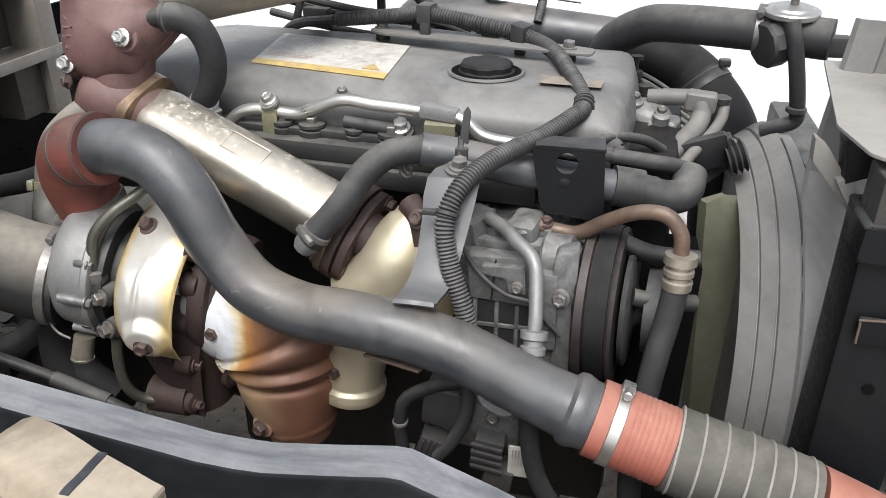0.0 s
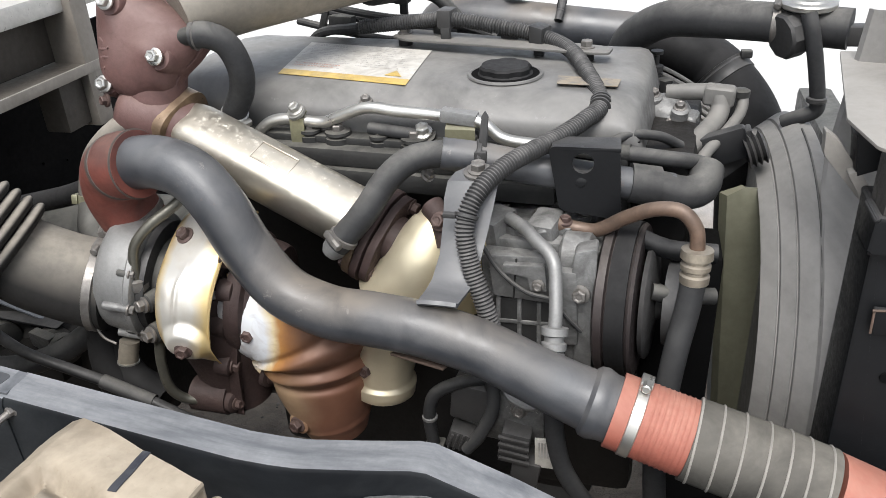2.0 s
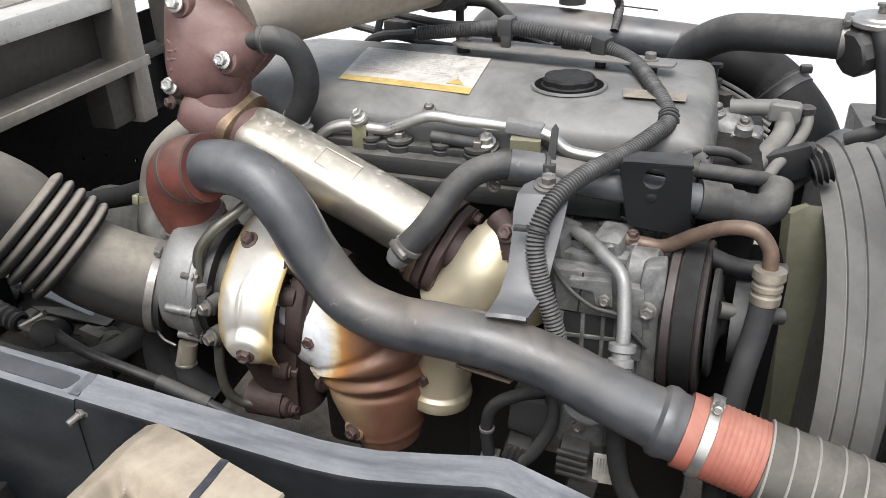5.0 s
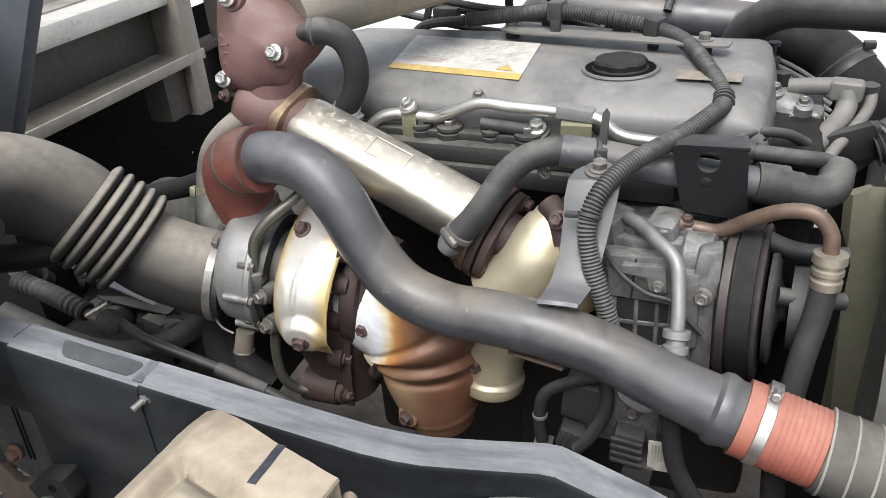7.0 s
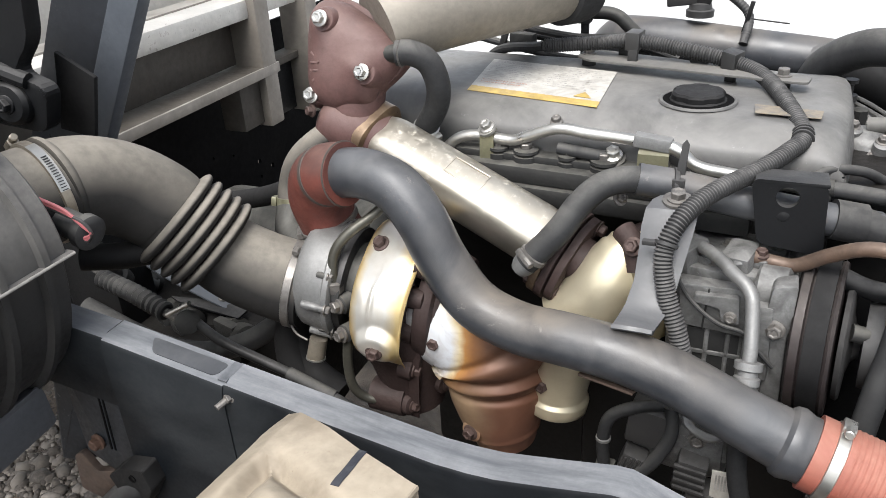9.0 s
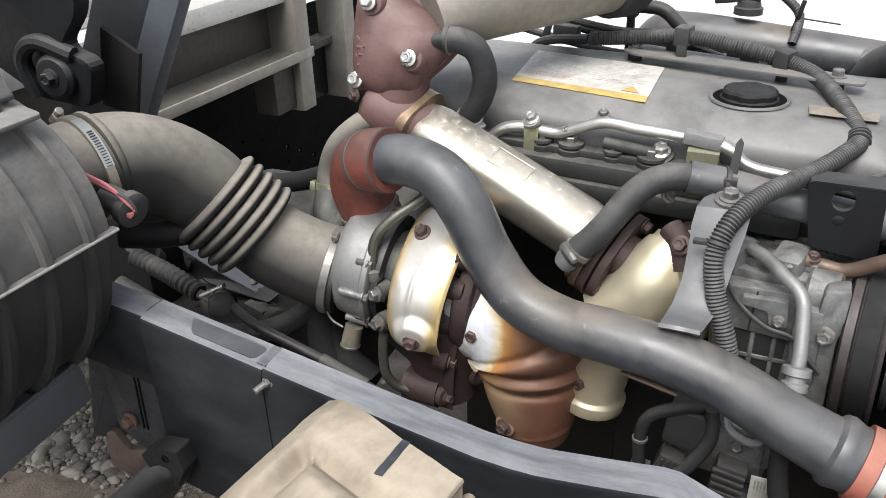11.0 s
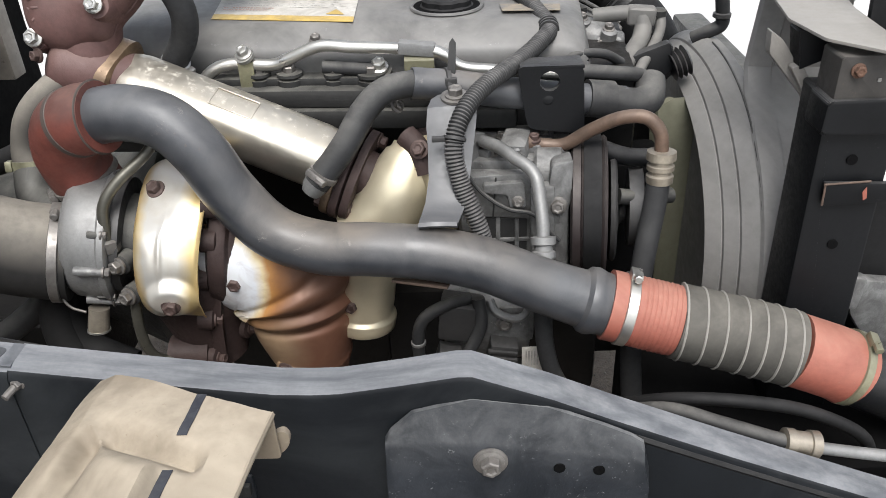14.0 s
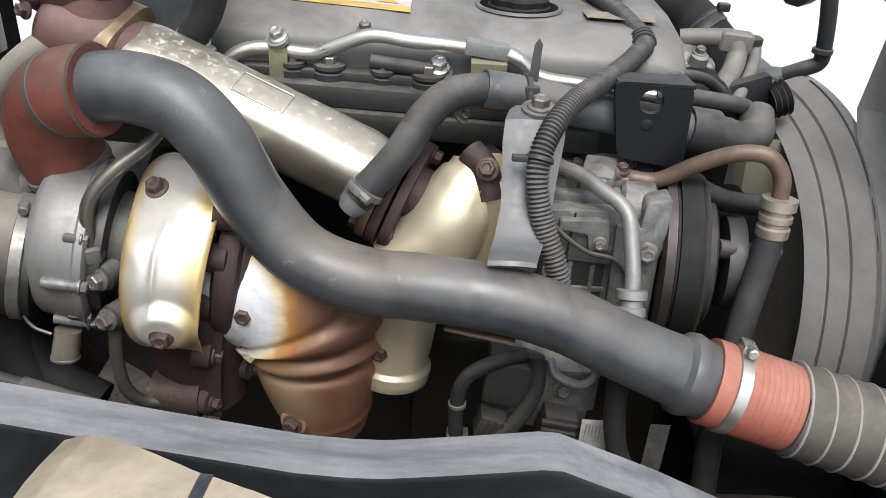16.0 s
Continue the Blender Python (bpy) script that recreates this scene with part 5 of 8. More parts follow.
def build_turbo_shield():
    s = thing("turbo_heat_shield", "straw-tinted bright steel heat shield over the turbine, with two bolts", "heat shield", (-0.53, 0.78, 0.84))
    facet = (turn(32) * 0.93 + TA * 0.37).normalized()
    boss = TC + TA * 0.006 + turn(107) * 0.108
    rows = []
    for i in range(81):
        v = i / 80
        row = []
        for j in range(61):
            u = j / 60
            # left edge follows the housing, the other one is cut narrower, the lower end is notched
            k = min(1, max(0, (u - 0.22) / 0.26))
            deg = -34 + v * (34 + 144 - 14 * k * k * (3 - 2 * k))
            right = -0.031 - 0.004 * math.cos(radians(deg * 2)) + 0.010 * max(0, 1 - abs(deg - 118) / 30) * 0.0
            h = 0.056 + (right - 0.056) * u
            r = 0.1075
            if h > 0.030:
                k = (h - 0.030) / 0.026
                r -= 0.026 * (1 - math.sqrt(max(0, 1 - k * k * 0.98)))
            r += 0.0035 * math.exp(-((h - 0.020) / 0.0032) ** 2) * max(0, min(1, (deg - 28) / 14)) * max(0, min(1, (96 - deg) / 14))
            r += 0.0030 * max(0, (u - 0.93) / 0.07) ** 2
            p = TC + TA * h + turn(deg) * r
            # pressed flat for the upper bolt, with a soft crease round it
            over = (p - TC).dot(facet) - 0.0985
            p = p - facet * 0.002 * math.log(1 + math.exp(max(-40, min(40, over / 0.002)))) * 0.97
            # dished seat for the lower bolt
            away = (p - boss).length / 0.038
            if away < 1:
                k = min(1, (1 - away) * 2.2)
                p = p + T_FR * 0.014 * k * k * (3 - 2 * k) 
            row.append(p)
        rows.append(row)
    part("shell", shell(rows, 0.0016), "straw", s, sharp=85)
    bolt(boss + T_FR * 0.013, T_FR, 0.0125, s, "rustbolt")
    at = TC + TA * 0.036 + turn(20) * 0.1
    bolt(at - facet * ((at - TC).dot(facet) - 0.0990), facet, 0.0125, s, "rustbolt")


build_turbo_shield()


def build_copper_shield():
    s = thing("exhaust_heat_shield", "heat-blued copper brown steel shield round the exhaust outlet", "heat shield", (-0.39, 0.85, 0.68))
    # half shell: a horizontal run from the turbine that turns down into a tapering leg
    path = [(-0.485, 0.878, 0.905, 0.092), (-0.450, 0.870, 0.903, 0.094), (-0.410, 0.862, 0.888, 0.093), (-0.387, 0.858, 0.852, 0.090), (-0.381, 0.855, 0.815, 0.078), (-0.378, 0.852, 0.780, 0.073), (-0.374, 0.850, 0.745, 0.064), (-0.370, 0.850, 0.718, 0.055), (-0.367, 0.850, 0.692, 0.046)]
    def wave(x):
        w = 1.0
        for at, high, wide in ((0.112, -0.045, 0.006), (0.127, 0.06, 0.007), (0.143, -0.075, 0.006), (0.159, 0.07, 0.007), (0.176, -0.07, 0.006), (0.258, 0.03, 0.006)):
            w += high * math.exp(-((x - at) / wide) ** 2)
        return w
    bm = sweep(path, 0.08, 64, 22, wave)
    # open towards the engine: the sheet stops short of the top and the back
    cut = [f for f in bm.faces if f.calc_center_median().z > 0.985 - (f.calc_center_median().y - 0.79) * 0.9 or f.calc_center_median().y > 0.875]
    bmesh.ops.delete(bm, geom=cut, context="FACES")
    bmesh.ops.solidify(bm, geom=bm.faces[:], thickness=0.0016)
    part("shell", bm, "shield", s, sharp=60)
    lip = []
    for r in (0.091, 0.0945):
        lip.append([Vector((-0.486, 0.878, 0.905)) + Vector((-0.02 * math.sin(a) * 0.2, -math.sin(a) * r, math.cos(a) * r)) for a in [radians(-20 + 7.5 * i) for i in range(25)]])
    part("left_edge_lip", shell(lip, 0.002), "shield", s)
    for p, nrm in (((-0.444, 0.780, 0.897), (-0.05, -0.99, 0.0)), ((-0.401, 0.792, 0.738), (-0.3, -0.93, 0.05))):
        nrm = Vector(nrm).normalized()
        part("bolt_washer", lathe(Vector(p) - nrm * 0.006, nrm, [(0, 0.017), (0.006, 0.0165), (0.0075, 0.014), (0.0076, 0.004)], 28), "shield", s)
        bolt(Vector(p) + nrm * 0.001, nrm, 0.0125, s, "rustbolt")
    m = thing("manifold_heat_shield", "pale straw steel shield over the exhaust manifold", "heat shield", (-0.26, 0.88, 0.8))
    # half drum that ends in a rolled rim
    prof = [(0.0, 0.048), (0.05, 0.047), (0.092, 0.0445), (0.112, 0.042), (0.116, 0.0425), (0.119, 0.047), (0.122, 0.0475), (0.130, 0.0465), (0.138, 0.0455), (0.1395, 0.044)]
    drum = lathe((-0.283, 0.874, 0.900), (-0.07, -0.08, -1), prof, 40, arc=(0, 360))
    bmesh.ops.delete(drum, geom=[f for f in drum.faces if f.calc_center_median().y > 0.895], context="FACES")
    bmesh.ops.solidify(drum, geom=drum.faces[:], thickness=0.0016)
    part("lower_sheet", drum, "straw2", m, sharp=50)
    part("bolt_washer", lathe((-0.300, 0.836, 0.818), (-0.35, -0.93, 0.1), [(0, 0.018), (0.006, 0.017), (0.007, 0.013), (0.0071, 0.004)], 24), "straw2", m)
    bolt((-0.302, 0.830, 0.819), (-0.35, -0.93, 0.1), 0.0130, m, "rustbolt")
    upper = [(-0.205, 0.915, 1.026, 0.028), (-0.209, 0.908, 1.010, 0.038), (-0.225, 0.898, 0.975, 0.048), (-0.25, 0.893, 0.935, 0.050), (-0.29, 0.885, 0.90, 0.046)]
    part("upper_shell", sweep(upper, 0.05, 32, 10), "straw2", m)
    part("elbow_shell", sweep([(-0.20, 0.90, 1.02, 0.035), (-0.18, 0.91, 0.97, 0.045), (-0.19, 0.93, 0.9, 0.05)], 0.04, 24, 6), "straw2", m)


build_copper_shield()


# ---- charge air pipe ----
PIPE = [(-0.597, 0.818, 1.117), (-0.546, 0.810, 1.126), (-0.495, 0.800, 1.116), (-0.457, 0.790, 1.080), (-0.426, 0.784, 1.025), (-0.380, 0.775, 0.974), (-0.318, 0.766, 0.954), (-0.257, 0.757, 0.955), (-0.186, 0.750, 0.951), (-0.118, 0.745, 0.935), (-0.051, 0.742, 0.905), (0.000, 0.740, 0.884), (0.036, 0.737, 0.873), (0.075, 0.734, 0.865)]


def build_charge_pipe():
    p = thing("charge_air_pipe", "scuffed dark grey steel charge air pipe in an S bend", "pipe", (-0.2, 0.75, 0.95))
    rad = [0.034] * 9 + [0.034, 0.035, 0.037, 0.040, 0.040]
    part("pipe", sweep([(*a, r) for a, r in zip(PIPE, rad)], 0.03, 40, 10), "pipe", p)
    d = (Vector(PIPE[-2]) - Vector(PIPE[-3])).normalized()
    e = Vector(PIPE[-2])
    part("swaged_end", lathe(e - d * 0.035, d, [(0, 0.036), (0.006, 0.0425), (0.014, 0.044), (0.020, 0.0425), (0.026, 0.0405), (0.04, 0.0405)], 40), "pipe", p)
    a = Vector(PIPE[1])
    d0 = (Vector(PIPE[0]) - a).normalized()
    part("end_bead", lathe(Vector(PIPE[0]) - d0 * 0.004, d0, [(0, 0.034), (0.003, 0.037), (0.006, 0.034)], 36), "pipe", p)
    # weld tab below, where the stay is riveted
    part("under_tab", slab([(-0.235, 0.742, 0.918), (-0.165, 0.728, 0.914), (-0.160, 0.752, 0.908), (-0.228, 0.765, 0.912)], (0, 0, -0.004), 0.001), "rust2", p)
    el = thing("silicone_elbow", "dull red silicone elbow hose on the turbo outlet", "hose", (-0.66, 0.85, 1.05))
    EL = [(-0.575, 0.815, 1.120), (-0.604, 0.822, 1.114), (-0.632, 0.838, 1.096), (-0.647, 0.852, 1.064), (-0.646, 0.862, 1.032), (-0.636, 0.868, 1.000)]
    part("hose", sweep(EL, 0.0435, 40, 10), "elbow", el)
    for k, at in enumerate((0.03, 0.9)):
        line = curve(EL, 24)
        i = int(at * (len(line) - 2))
        dd = (line[i + 1] - line[i]).normalized()
        clamp_band(line[i], dd, 0.0436, 0.003 if k == 0 else 0.010, el, "greenstripe" if k == 0 else "bolt", None if k == 0 else (-1, -0.5, 0.3))
    line = curve(EL, 24)
    i = 30
    part("dark_stripe", lathe(line[i], (line[i + 1] - line[i]).normalized(), [(-0.005, 0.0434), (-0.004, 0.0442), (0.004, 0.0442), (0.005, 0.0434)], 40), "greenstripe", el)
    sh = thing("silicone_charge_hose", "red silicone hose wrapped in grey with raised wire rings", "hose", (0.2, 0.71, 0.8))
    H = [(0.036, 0.738, 0.873), (0.122, 0.726, 0.853), (0.20, 0.715, 0.836), (0.268, 0.705, 0.819), (0.324, 0.700, 0.798), (0.37, 0.702, 0.765)]
    part("red_cuff", sweep(H[:2], 0.0455, 40, 8), "silicone", sh, "red silicone cuff")
    part("red_tail", sweep([H[3], H[4], (0.345, 0.70, 0.785)], 0.0475, 40, 8), "silicone", sh, "red silicone cuff")
    part("grey_sleeve", sweep(H[1:4], 0.049, 40, 10), "greyhose", sh, "grey fabric sleeve")
    line = curve(H[1:4], 30)
    for k in range(7):
        i = int(2 + k * (len(line) - 5) / 6)
        dd = (line[i + 1] - line[i]).normalized()
        tw = (dd + Vector((0, 0, 0.10))).normalized()
        part("wire_ring", lathe(line[i], tw, [(-0.0018, 0.048), (-0.0012, 0.0500), (0, 0.0508), (0.0012, 0.0500), (0.0018, 0.048)], 40), "greyhose2", sh)
    d1 = (Vector(H[1]) - Vector(H[0])).normalized()
    for k in range(8):
        part("moulded_ridge", lathe(Vector(H[0]).lerp(Vector(H[1]), 0.44 + 0.068 * k), d1, [(-0.0024, 0.0453), (0, 0.0464), (0.0024, 0.0453)], 40), "silicone", sh)
    clamp_band(Vector(H[0]).lerp(Vector(H[1]), 0.27), d1, 0.0458, 0.014, sh, "bright", (0.1, 0.1, 1))
    d2 = (Vector(H[4]) - Vector(H[3])).normalized()
    clamp_band(Vector(H[4]) + d2 * 0.018, d2, 0.0478, 0.011, sh, "brass2", (0.5, -0.2, 0.9))
    part("outlet_pipe", sweep([(0.335, 0.70, 0.79, 0.042), (0.40, 0.70, 0.755, 0.042), (0.50, 0.72, 0.70, 0.042), (0.60, 0.80, 0.68, 0.042)], 0.042, 28, 6), "blackpaint", sh)


build_charge_pipe()


# ---- air intake hose ----
def build_intake():
    h = thing("intake_hose", "brown-dusted black rubber intake hose with five bellows", "hose", (-0.85, 0.76, 1.0))
    I = [(-0.950, 0.560, 1.124, 0.066), (-0.932, 0.622, 1.128, 0.067), (-0.913, 0.676, 1.123, 0.068), (-0.888, 0.724, 1.101, 0.067), (-0.858, 0.756, 1.066, 0.066), (-0.842, 0.766, 1.043, 0.064)]
    part("elbow", sweep(I, 0.06, 40, 10), "rubber_tan", h)
    B = [(-0.846, 0.764, 1.048), (-0.822, 0.776, 1.020), (-0.790, 0.788, 0.985)]
    b0, b1 = Vector(B[0]), Vector(B[2])
    ax = (b1 - b0).normalized()
    ln = (b1 - b0).length
    prof = []
    for i in range(101):
        u = i / 100
        prof.append((u * ln, 0.061 + 0.020 * abs(math.sin(u * 5 * math.pi)) ** 0.42))
    part("bellows", lathe(b0, ax, prof, 48), "rubber_tan", h, sharp=80)
    T = [(-0.795, 0.786, 0.990, 0.060), (-0.765, 0.795, 0.966, 0.062), (-0.725, 0.806, 0.945, 0.063), (-0.685, 0.814, 0.932, 0.064), (-0.668, 0.818, 0.928, 0.064)]
    part("outlet", sweep(T, 0.06, 40, 10), "rubber_tan", h)
    da = (Vector(I[1][:3]) - Vector(I[0][:3])).normalized()
    clamp_band(Vector(I[1][:3]) + da * 0.012, da, 0.0695, 0.014, h, "brass3", (-0.5, 0.2, 0.8))
    part("moulded_lip", lathe(Vector(I[1][:3]) + da * 0.028, da, [(-0.004, 0.066), (-0.001, 0.0712), (0.003, 0.0715), (0.006, 0.0705), (0.010, 0.067)], 40), "rubber_tan", h)
    dt = (Vector(T[4][:3]) - Vector(T[3][:3])).normalized()
    clamp_band(Vector(T[3][:3]) + dt * 0.004, dt, 0.0655, 0.013, h, "bolt", (-0.3, -0.2, 1))
    # slotted tail of the clamp band
    c0 = Vector(I[1][:3]) + da * 0.012
    up = (Vector((0, 0, 1)) - da * da.z).normalized()
    side = da.cross(up)
    if side.y > 0:
        side = -side
    ring = [c0 + (up * math.cos(radians(g)) + side * math.sin(radians(g))) * 0.0722 for g in range(10, 76, 4)]
    part("band_tail", shell([[p - da * 0.0065 for p in ring], [p + da * 0.0065 for p in ring]], 0.001), "bright", h)
    for g in range(34, 74, 3):
        o = up * math.cos(radians(g)) + side * math.sin(radians(g))
        part("band_slot", box(c0 + o * 0.0730, (0.0012, 0.007, 0.0012), Matrix((o.cross(da), da, o)).transposed(), 0), "black", h)
    part("neck", lathe(Vector(I[0][:3]) + da * 0.02, -da, [(0, 0.067), (0.03, 0.068), (0.05, 0.075), (0.075, 0.088)], 36), "rubber", h)


build_intake()


# ---- coolant hoses round the cooler ----
def build_small_hoses():
    a = thing("coolant_hose", "black rubber coolant hose from the valve housing to the head", "hose", (-0.53, 1.0, 1.15))
    A = [(-0.566, 0.980, 1.243), (-0.545, 0.985, 1.243), (-0.523, 0.995, 1.228), (-0.514, 1.005, 1.192), (-0.524, 1.018, 1.155), (-0.548, 1.03, 1.118), (-0.556, 1.032, 1.095)]
    part("hose", sweep(A, 0.0185, 24, 8), "rubber", a)
    clamp_band((-0.549, 1.030, 1.114), (-0.35, 0.4, -0.85), 0.0190, 0.010, a, "bright", (0.8, -0.5, 0))
    part("wire_clip", lathe((-0.560, 0.981, 1.243), (1, 0.1, 0), [(0, 0.0185), (0.0015, 0.0205), (0.003, 0.0185)], 24), "bolt", a)
    b = thing("coolant_hose", "grey-dusted rubber coolant hose running along the head to the cooler", "hose", (-0.2, 0.9, 1.08))
    B = [(-0.334, 0.850, 1.003), (-0.318, 0.854, 1.020), (-0.291, 0.862, 1.052), (-0.266, 0.882, 1.088), (-0.238, 0.908, 1.106), (-0.196, 0.930, 1.107)]
    part("hose", sweep(B, 0.0178, 24, 8), "rubber", b)
    part("pipe", sweep([(-0.205, 0.927, 1.107), (-0.154, 0.938, 1.098), (-0.09, 0.945, 1.085), (-0.055, 0.950, 1.078), (0.03, 0.965, 1.062), (0.09, 0.975, 1.052)], 0.0215, 24, 6), "pipe", b, "dark steel pipe")
    part("end_cap", lathe((-0.330, 0.851, 1.007), (-0.60, -0.15, -0.75), [(0, 0.0175), (0.014, 0.016), (0.022, 0.012), (0.024, 0.004)], 20), "alloy", b)
    clamp_band((-0.324, 0.852, 1.013), (0.55, 0.15, 0.8), 0.0182, 0.009, b, "bolt", (-0.4, -0.8, 0.3))
    part("sleeve", sweep([(0.035, 0.967, 1.062), (0.072, 0.973, 1.056)], 0.026, 24, 2), "rubber", b)
    c = thing("breather_hose", "tan-dusted rubber hose behind the red elbow", "hose", (-0.75, 0.92, 1.0))
    part("hose", sweep([(-0.655, 0.98, 1.125), (-0.692, 0.955, 1.108), (-0.728, 0.94, 1.075), (-0.742, 0.93, 1.035), (-0.740, 0.915, 1.00)], 0.024, 24, 8), "rubber_tan", c)
    clamp_band((-0.741, 0.922, 1.012), (0, -0.3, -1), 0.0245, 0.014, c, "brass2", (-1, -0.3, 0.2))
    part("lower_spigot", sweep([(-0.740, 0.916, 1.002), (-0.73, 0.89, 0.975), (-0.69, 0.86, 0.96)], 0.026, 20, 4), "castdark", c)
    d = thing("vacuum_hose", "black rubber hose running back from the turbo", "hose", (-0.8, 0.96, 1.0))
    part("hose", sweep([(-0.70, 0.94, 1.035), (-0.76, 0.955, 1.02), (-0.82, 0.965, 0.995), (-0.90, 0.98, 0.97), (-1.0, 1.0, 0.94)], 0.017, 18, 6), "matblack", d)


build_small_hoses()


# ---- wiring conduit ----
COND = [(-0.66, 1.52, 1.02), (-0.56, 1.40, 1.140), (-0.433, 1.30, 1.182), (-0.333, 1.290, 1.194), (-0.275, 1.280, 1.201), (-0.201, 1.270, 1.194), (-0.122, 1.258, 1.181), (-0.070, 1.220, 1.170), (-0.034, 1.130, 1.158), (-0.010, 1.050, 1.140), (-0.028, 1.000, 1.133), (-0.061, 0.950, 1.124), (-0.108, 0.885, 1.116), (-0.138, 0.838, 1.098), (-0.151, 0.812, 1.064), (-0.143, 0.798, 1.019), (-0.122, 0.784, 0.964), (-0.108, 0.782, 0.90)]


def build_conduit():
    c = thing("wiring_conduit", "black split corrugated wiring conduit over the valve cover", "wiring conduit", (-0.1, 1.0, 1.1))
    part("corrugated_tube", sweep(COND[2:], 0.0112, 14, 120, lambda s: 1 + 0.11 * math.sin(s * 2 * math.pi / 0.0045)), "conduit", c, sharp=70)
    part("thin_branch", sweep(COND[:3], 0.009, 10, 8), "rubber", c)
    line = curve(COND, 40)
    def ring(i, r, w, mat, name):
        d = (line[i + 1] - line[i]).normalized()
        return part(name, lathe(line[i] - d * w / 2, d, [(0, r - 0.002), (0.0005, r), (w - 0.0005, r), (w, r - 0.002)], 24), mat, c)
    for k in (9.0, 9.15, 8.9):
        ring(int(k * 40), 0.0145, 0.004, "black", "tape_band")
    ring(int(13.75 * 40), 0.0145, 0.005, "black", "cable_tie")
    tie = line[int(13.75 * 40)]
    part("tie_head", box(tie + Vector((-0.02, -0.004, 0.002)), (0.016, 0.008, 0.006), None, 0.001), "black", c)
    for k, s in ((6.05, 1), (4.0, 1)):
        p, d = line[int(k * 40)], (line[int(k * 40) + 1] - line[int(k * 40)]).normalized()
        fr = Matrix((d, Vector((0, 0, 1)).cross(d).normalized(), Vector((0, 0, 1)))).transposed()
        part("clip", box(p + Vector((0, 0, 0.002)), (0.024, 0.034, 0.030), fr, 0.003), "black", c)
        part("clip_foot", box(p + Vector((0, -0.012, -0.020)), (0.016, 0.010, 0.030), fr, 0.002), "black", c)
    # upright tie tail on the hose below the cover
    part("tie_strap", slab([(-0.160, 0.925, 1.086), (-0.148, 0.925, 1.086), (-0.145, 0.937, 1.156), (-0.149, 0.938, 1.162), (-0.153, 0.937, 1.156)], (0.001, 0.002, 0), 0), "black", c)
    part("tie_loop", lathe((-0.160, 0.936, 1.100), (0.9, 0.2, -0.15), [(-0.003, 0.0215), (-0.002, 0.0235), (0.003, 0.0235), (0.004, 0.0215)], 28), "black", c)
    part("tie_block", box((-0.152, 0.921, 1.108), (0.016, 0.010, 0.014), None, 0.002), "black", c)


build_conduit()


# ---- stay for the charge pipe ----
def build_stay():
    s = thing("pipe_stay", "grey painted steel stay bolted between engine and charge pipe", "bracket", (-0.17, 0.8, 1.0))
    rows = []
    for (xl, xr, y, z) in ((-0.170, -0.128, 0.905, 1.098), (-0.178, -0.122, 0.885, 1.100), (-0.183, -0.120, 0.865, 1.096), (-0.185, -0.122, 0.850, 1.078), (-0.184, -0.126, 0.838, 1.055), (-0.184, -0.132, 0.812, 1.022), (-0.189, -0.137, 0.790, 1.000), (-0.192, -0.141, 0.780, 0.995), (-0.194, -0.144, 0.771, 0.993), (-0.196, -0.147, 0.758, 0.993), (-0.197, -0.149, 0.750, 0.992), (-0.1975, -0.150, 0.746, 0.996)):
        rows.append([Vector((xl, y, z)), Vector((xl * 0.75 + xr * 0.25, y - 0.002, z + 0.002)), Vector((xl * 0.25 + xr * 0.75, y - 0.002, z + 0.002)), Vector((xr, y, z))])
    part("strap", shell(rows, 0.005), "greybracket", s)
    part("washer", lathe((-0.147, 0.882, 1.102), (0, -0.15, 1), [(0, 0.019), (0.003, 0.019), (0.004, 0.012)], 24), "bolt", s)
    bolt((-0.147, 0.880, 1.106), (0, -0.15, 1), 0.0135, s, "bolt")
    l = thing("lifting_plate", "black steel lifting plate with one round hole", "plate", (-0.02, 0.92, 1.05))
    y = 0.917
    out = rounded([(-0.066, y - 0.002, 1.128), (0.022, y + 0.002, 1.126), (0.028, y + 0.006, 1.028), (-0.050, y, 1.040)], 0.012)
    part("plate", slab(out, (0, 0.009, 0), 0, holes=[((-0.022, y, 1.106), 0.0135)]), "blackpaint", l)
    part("pressed_dimple", lathe((-0.024, y + 0.004, 1.081), (0, -1, 0.1), [(0, 0.010), (0.004, 0.007), (0.005, 0.003)], 16), "blackpaint", l)
    part("top_return", box((-0.02, y + 0.02, 1.124), (0.085, 0.04, 0.006), Euler((0, 0, 0.04)).to_matrix(), 0.002), "blackpaint", l)


build_stay()


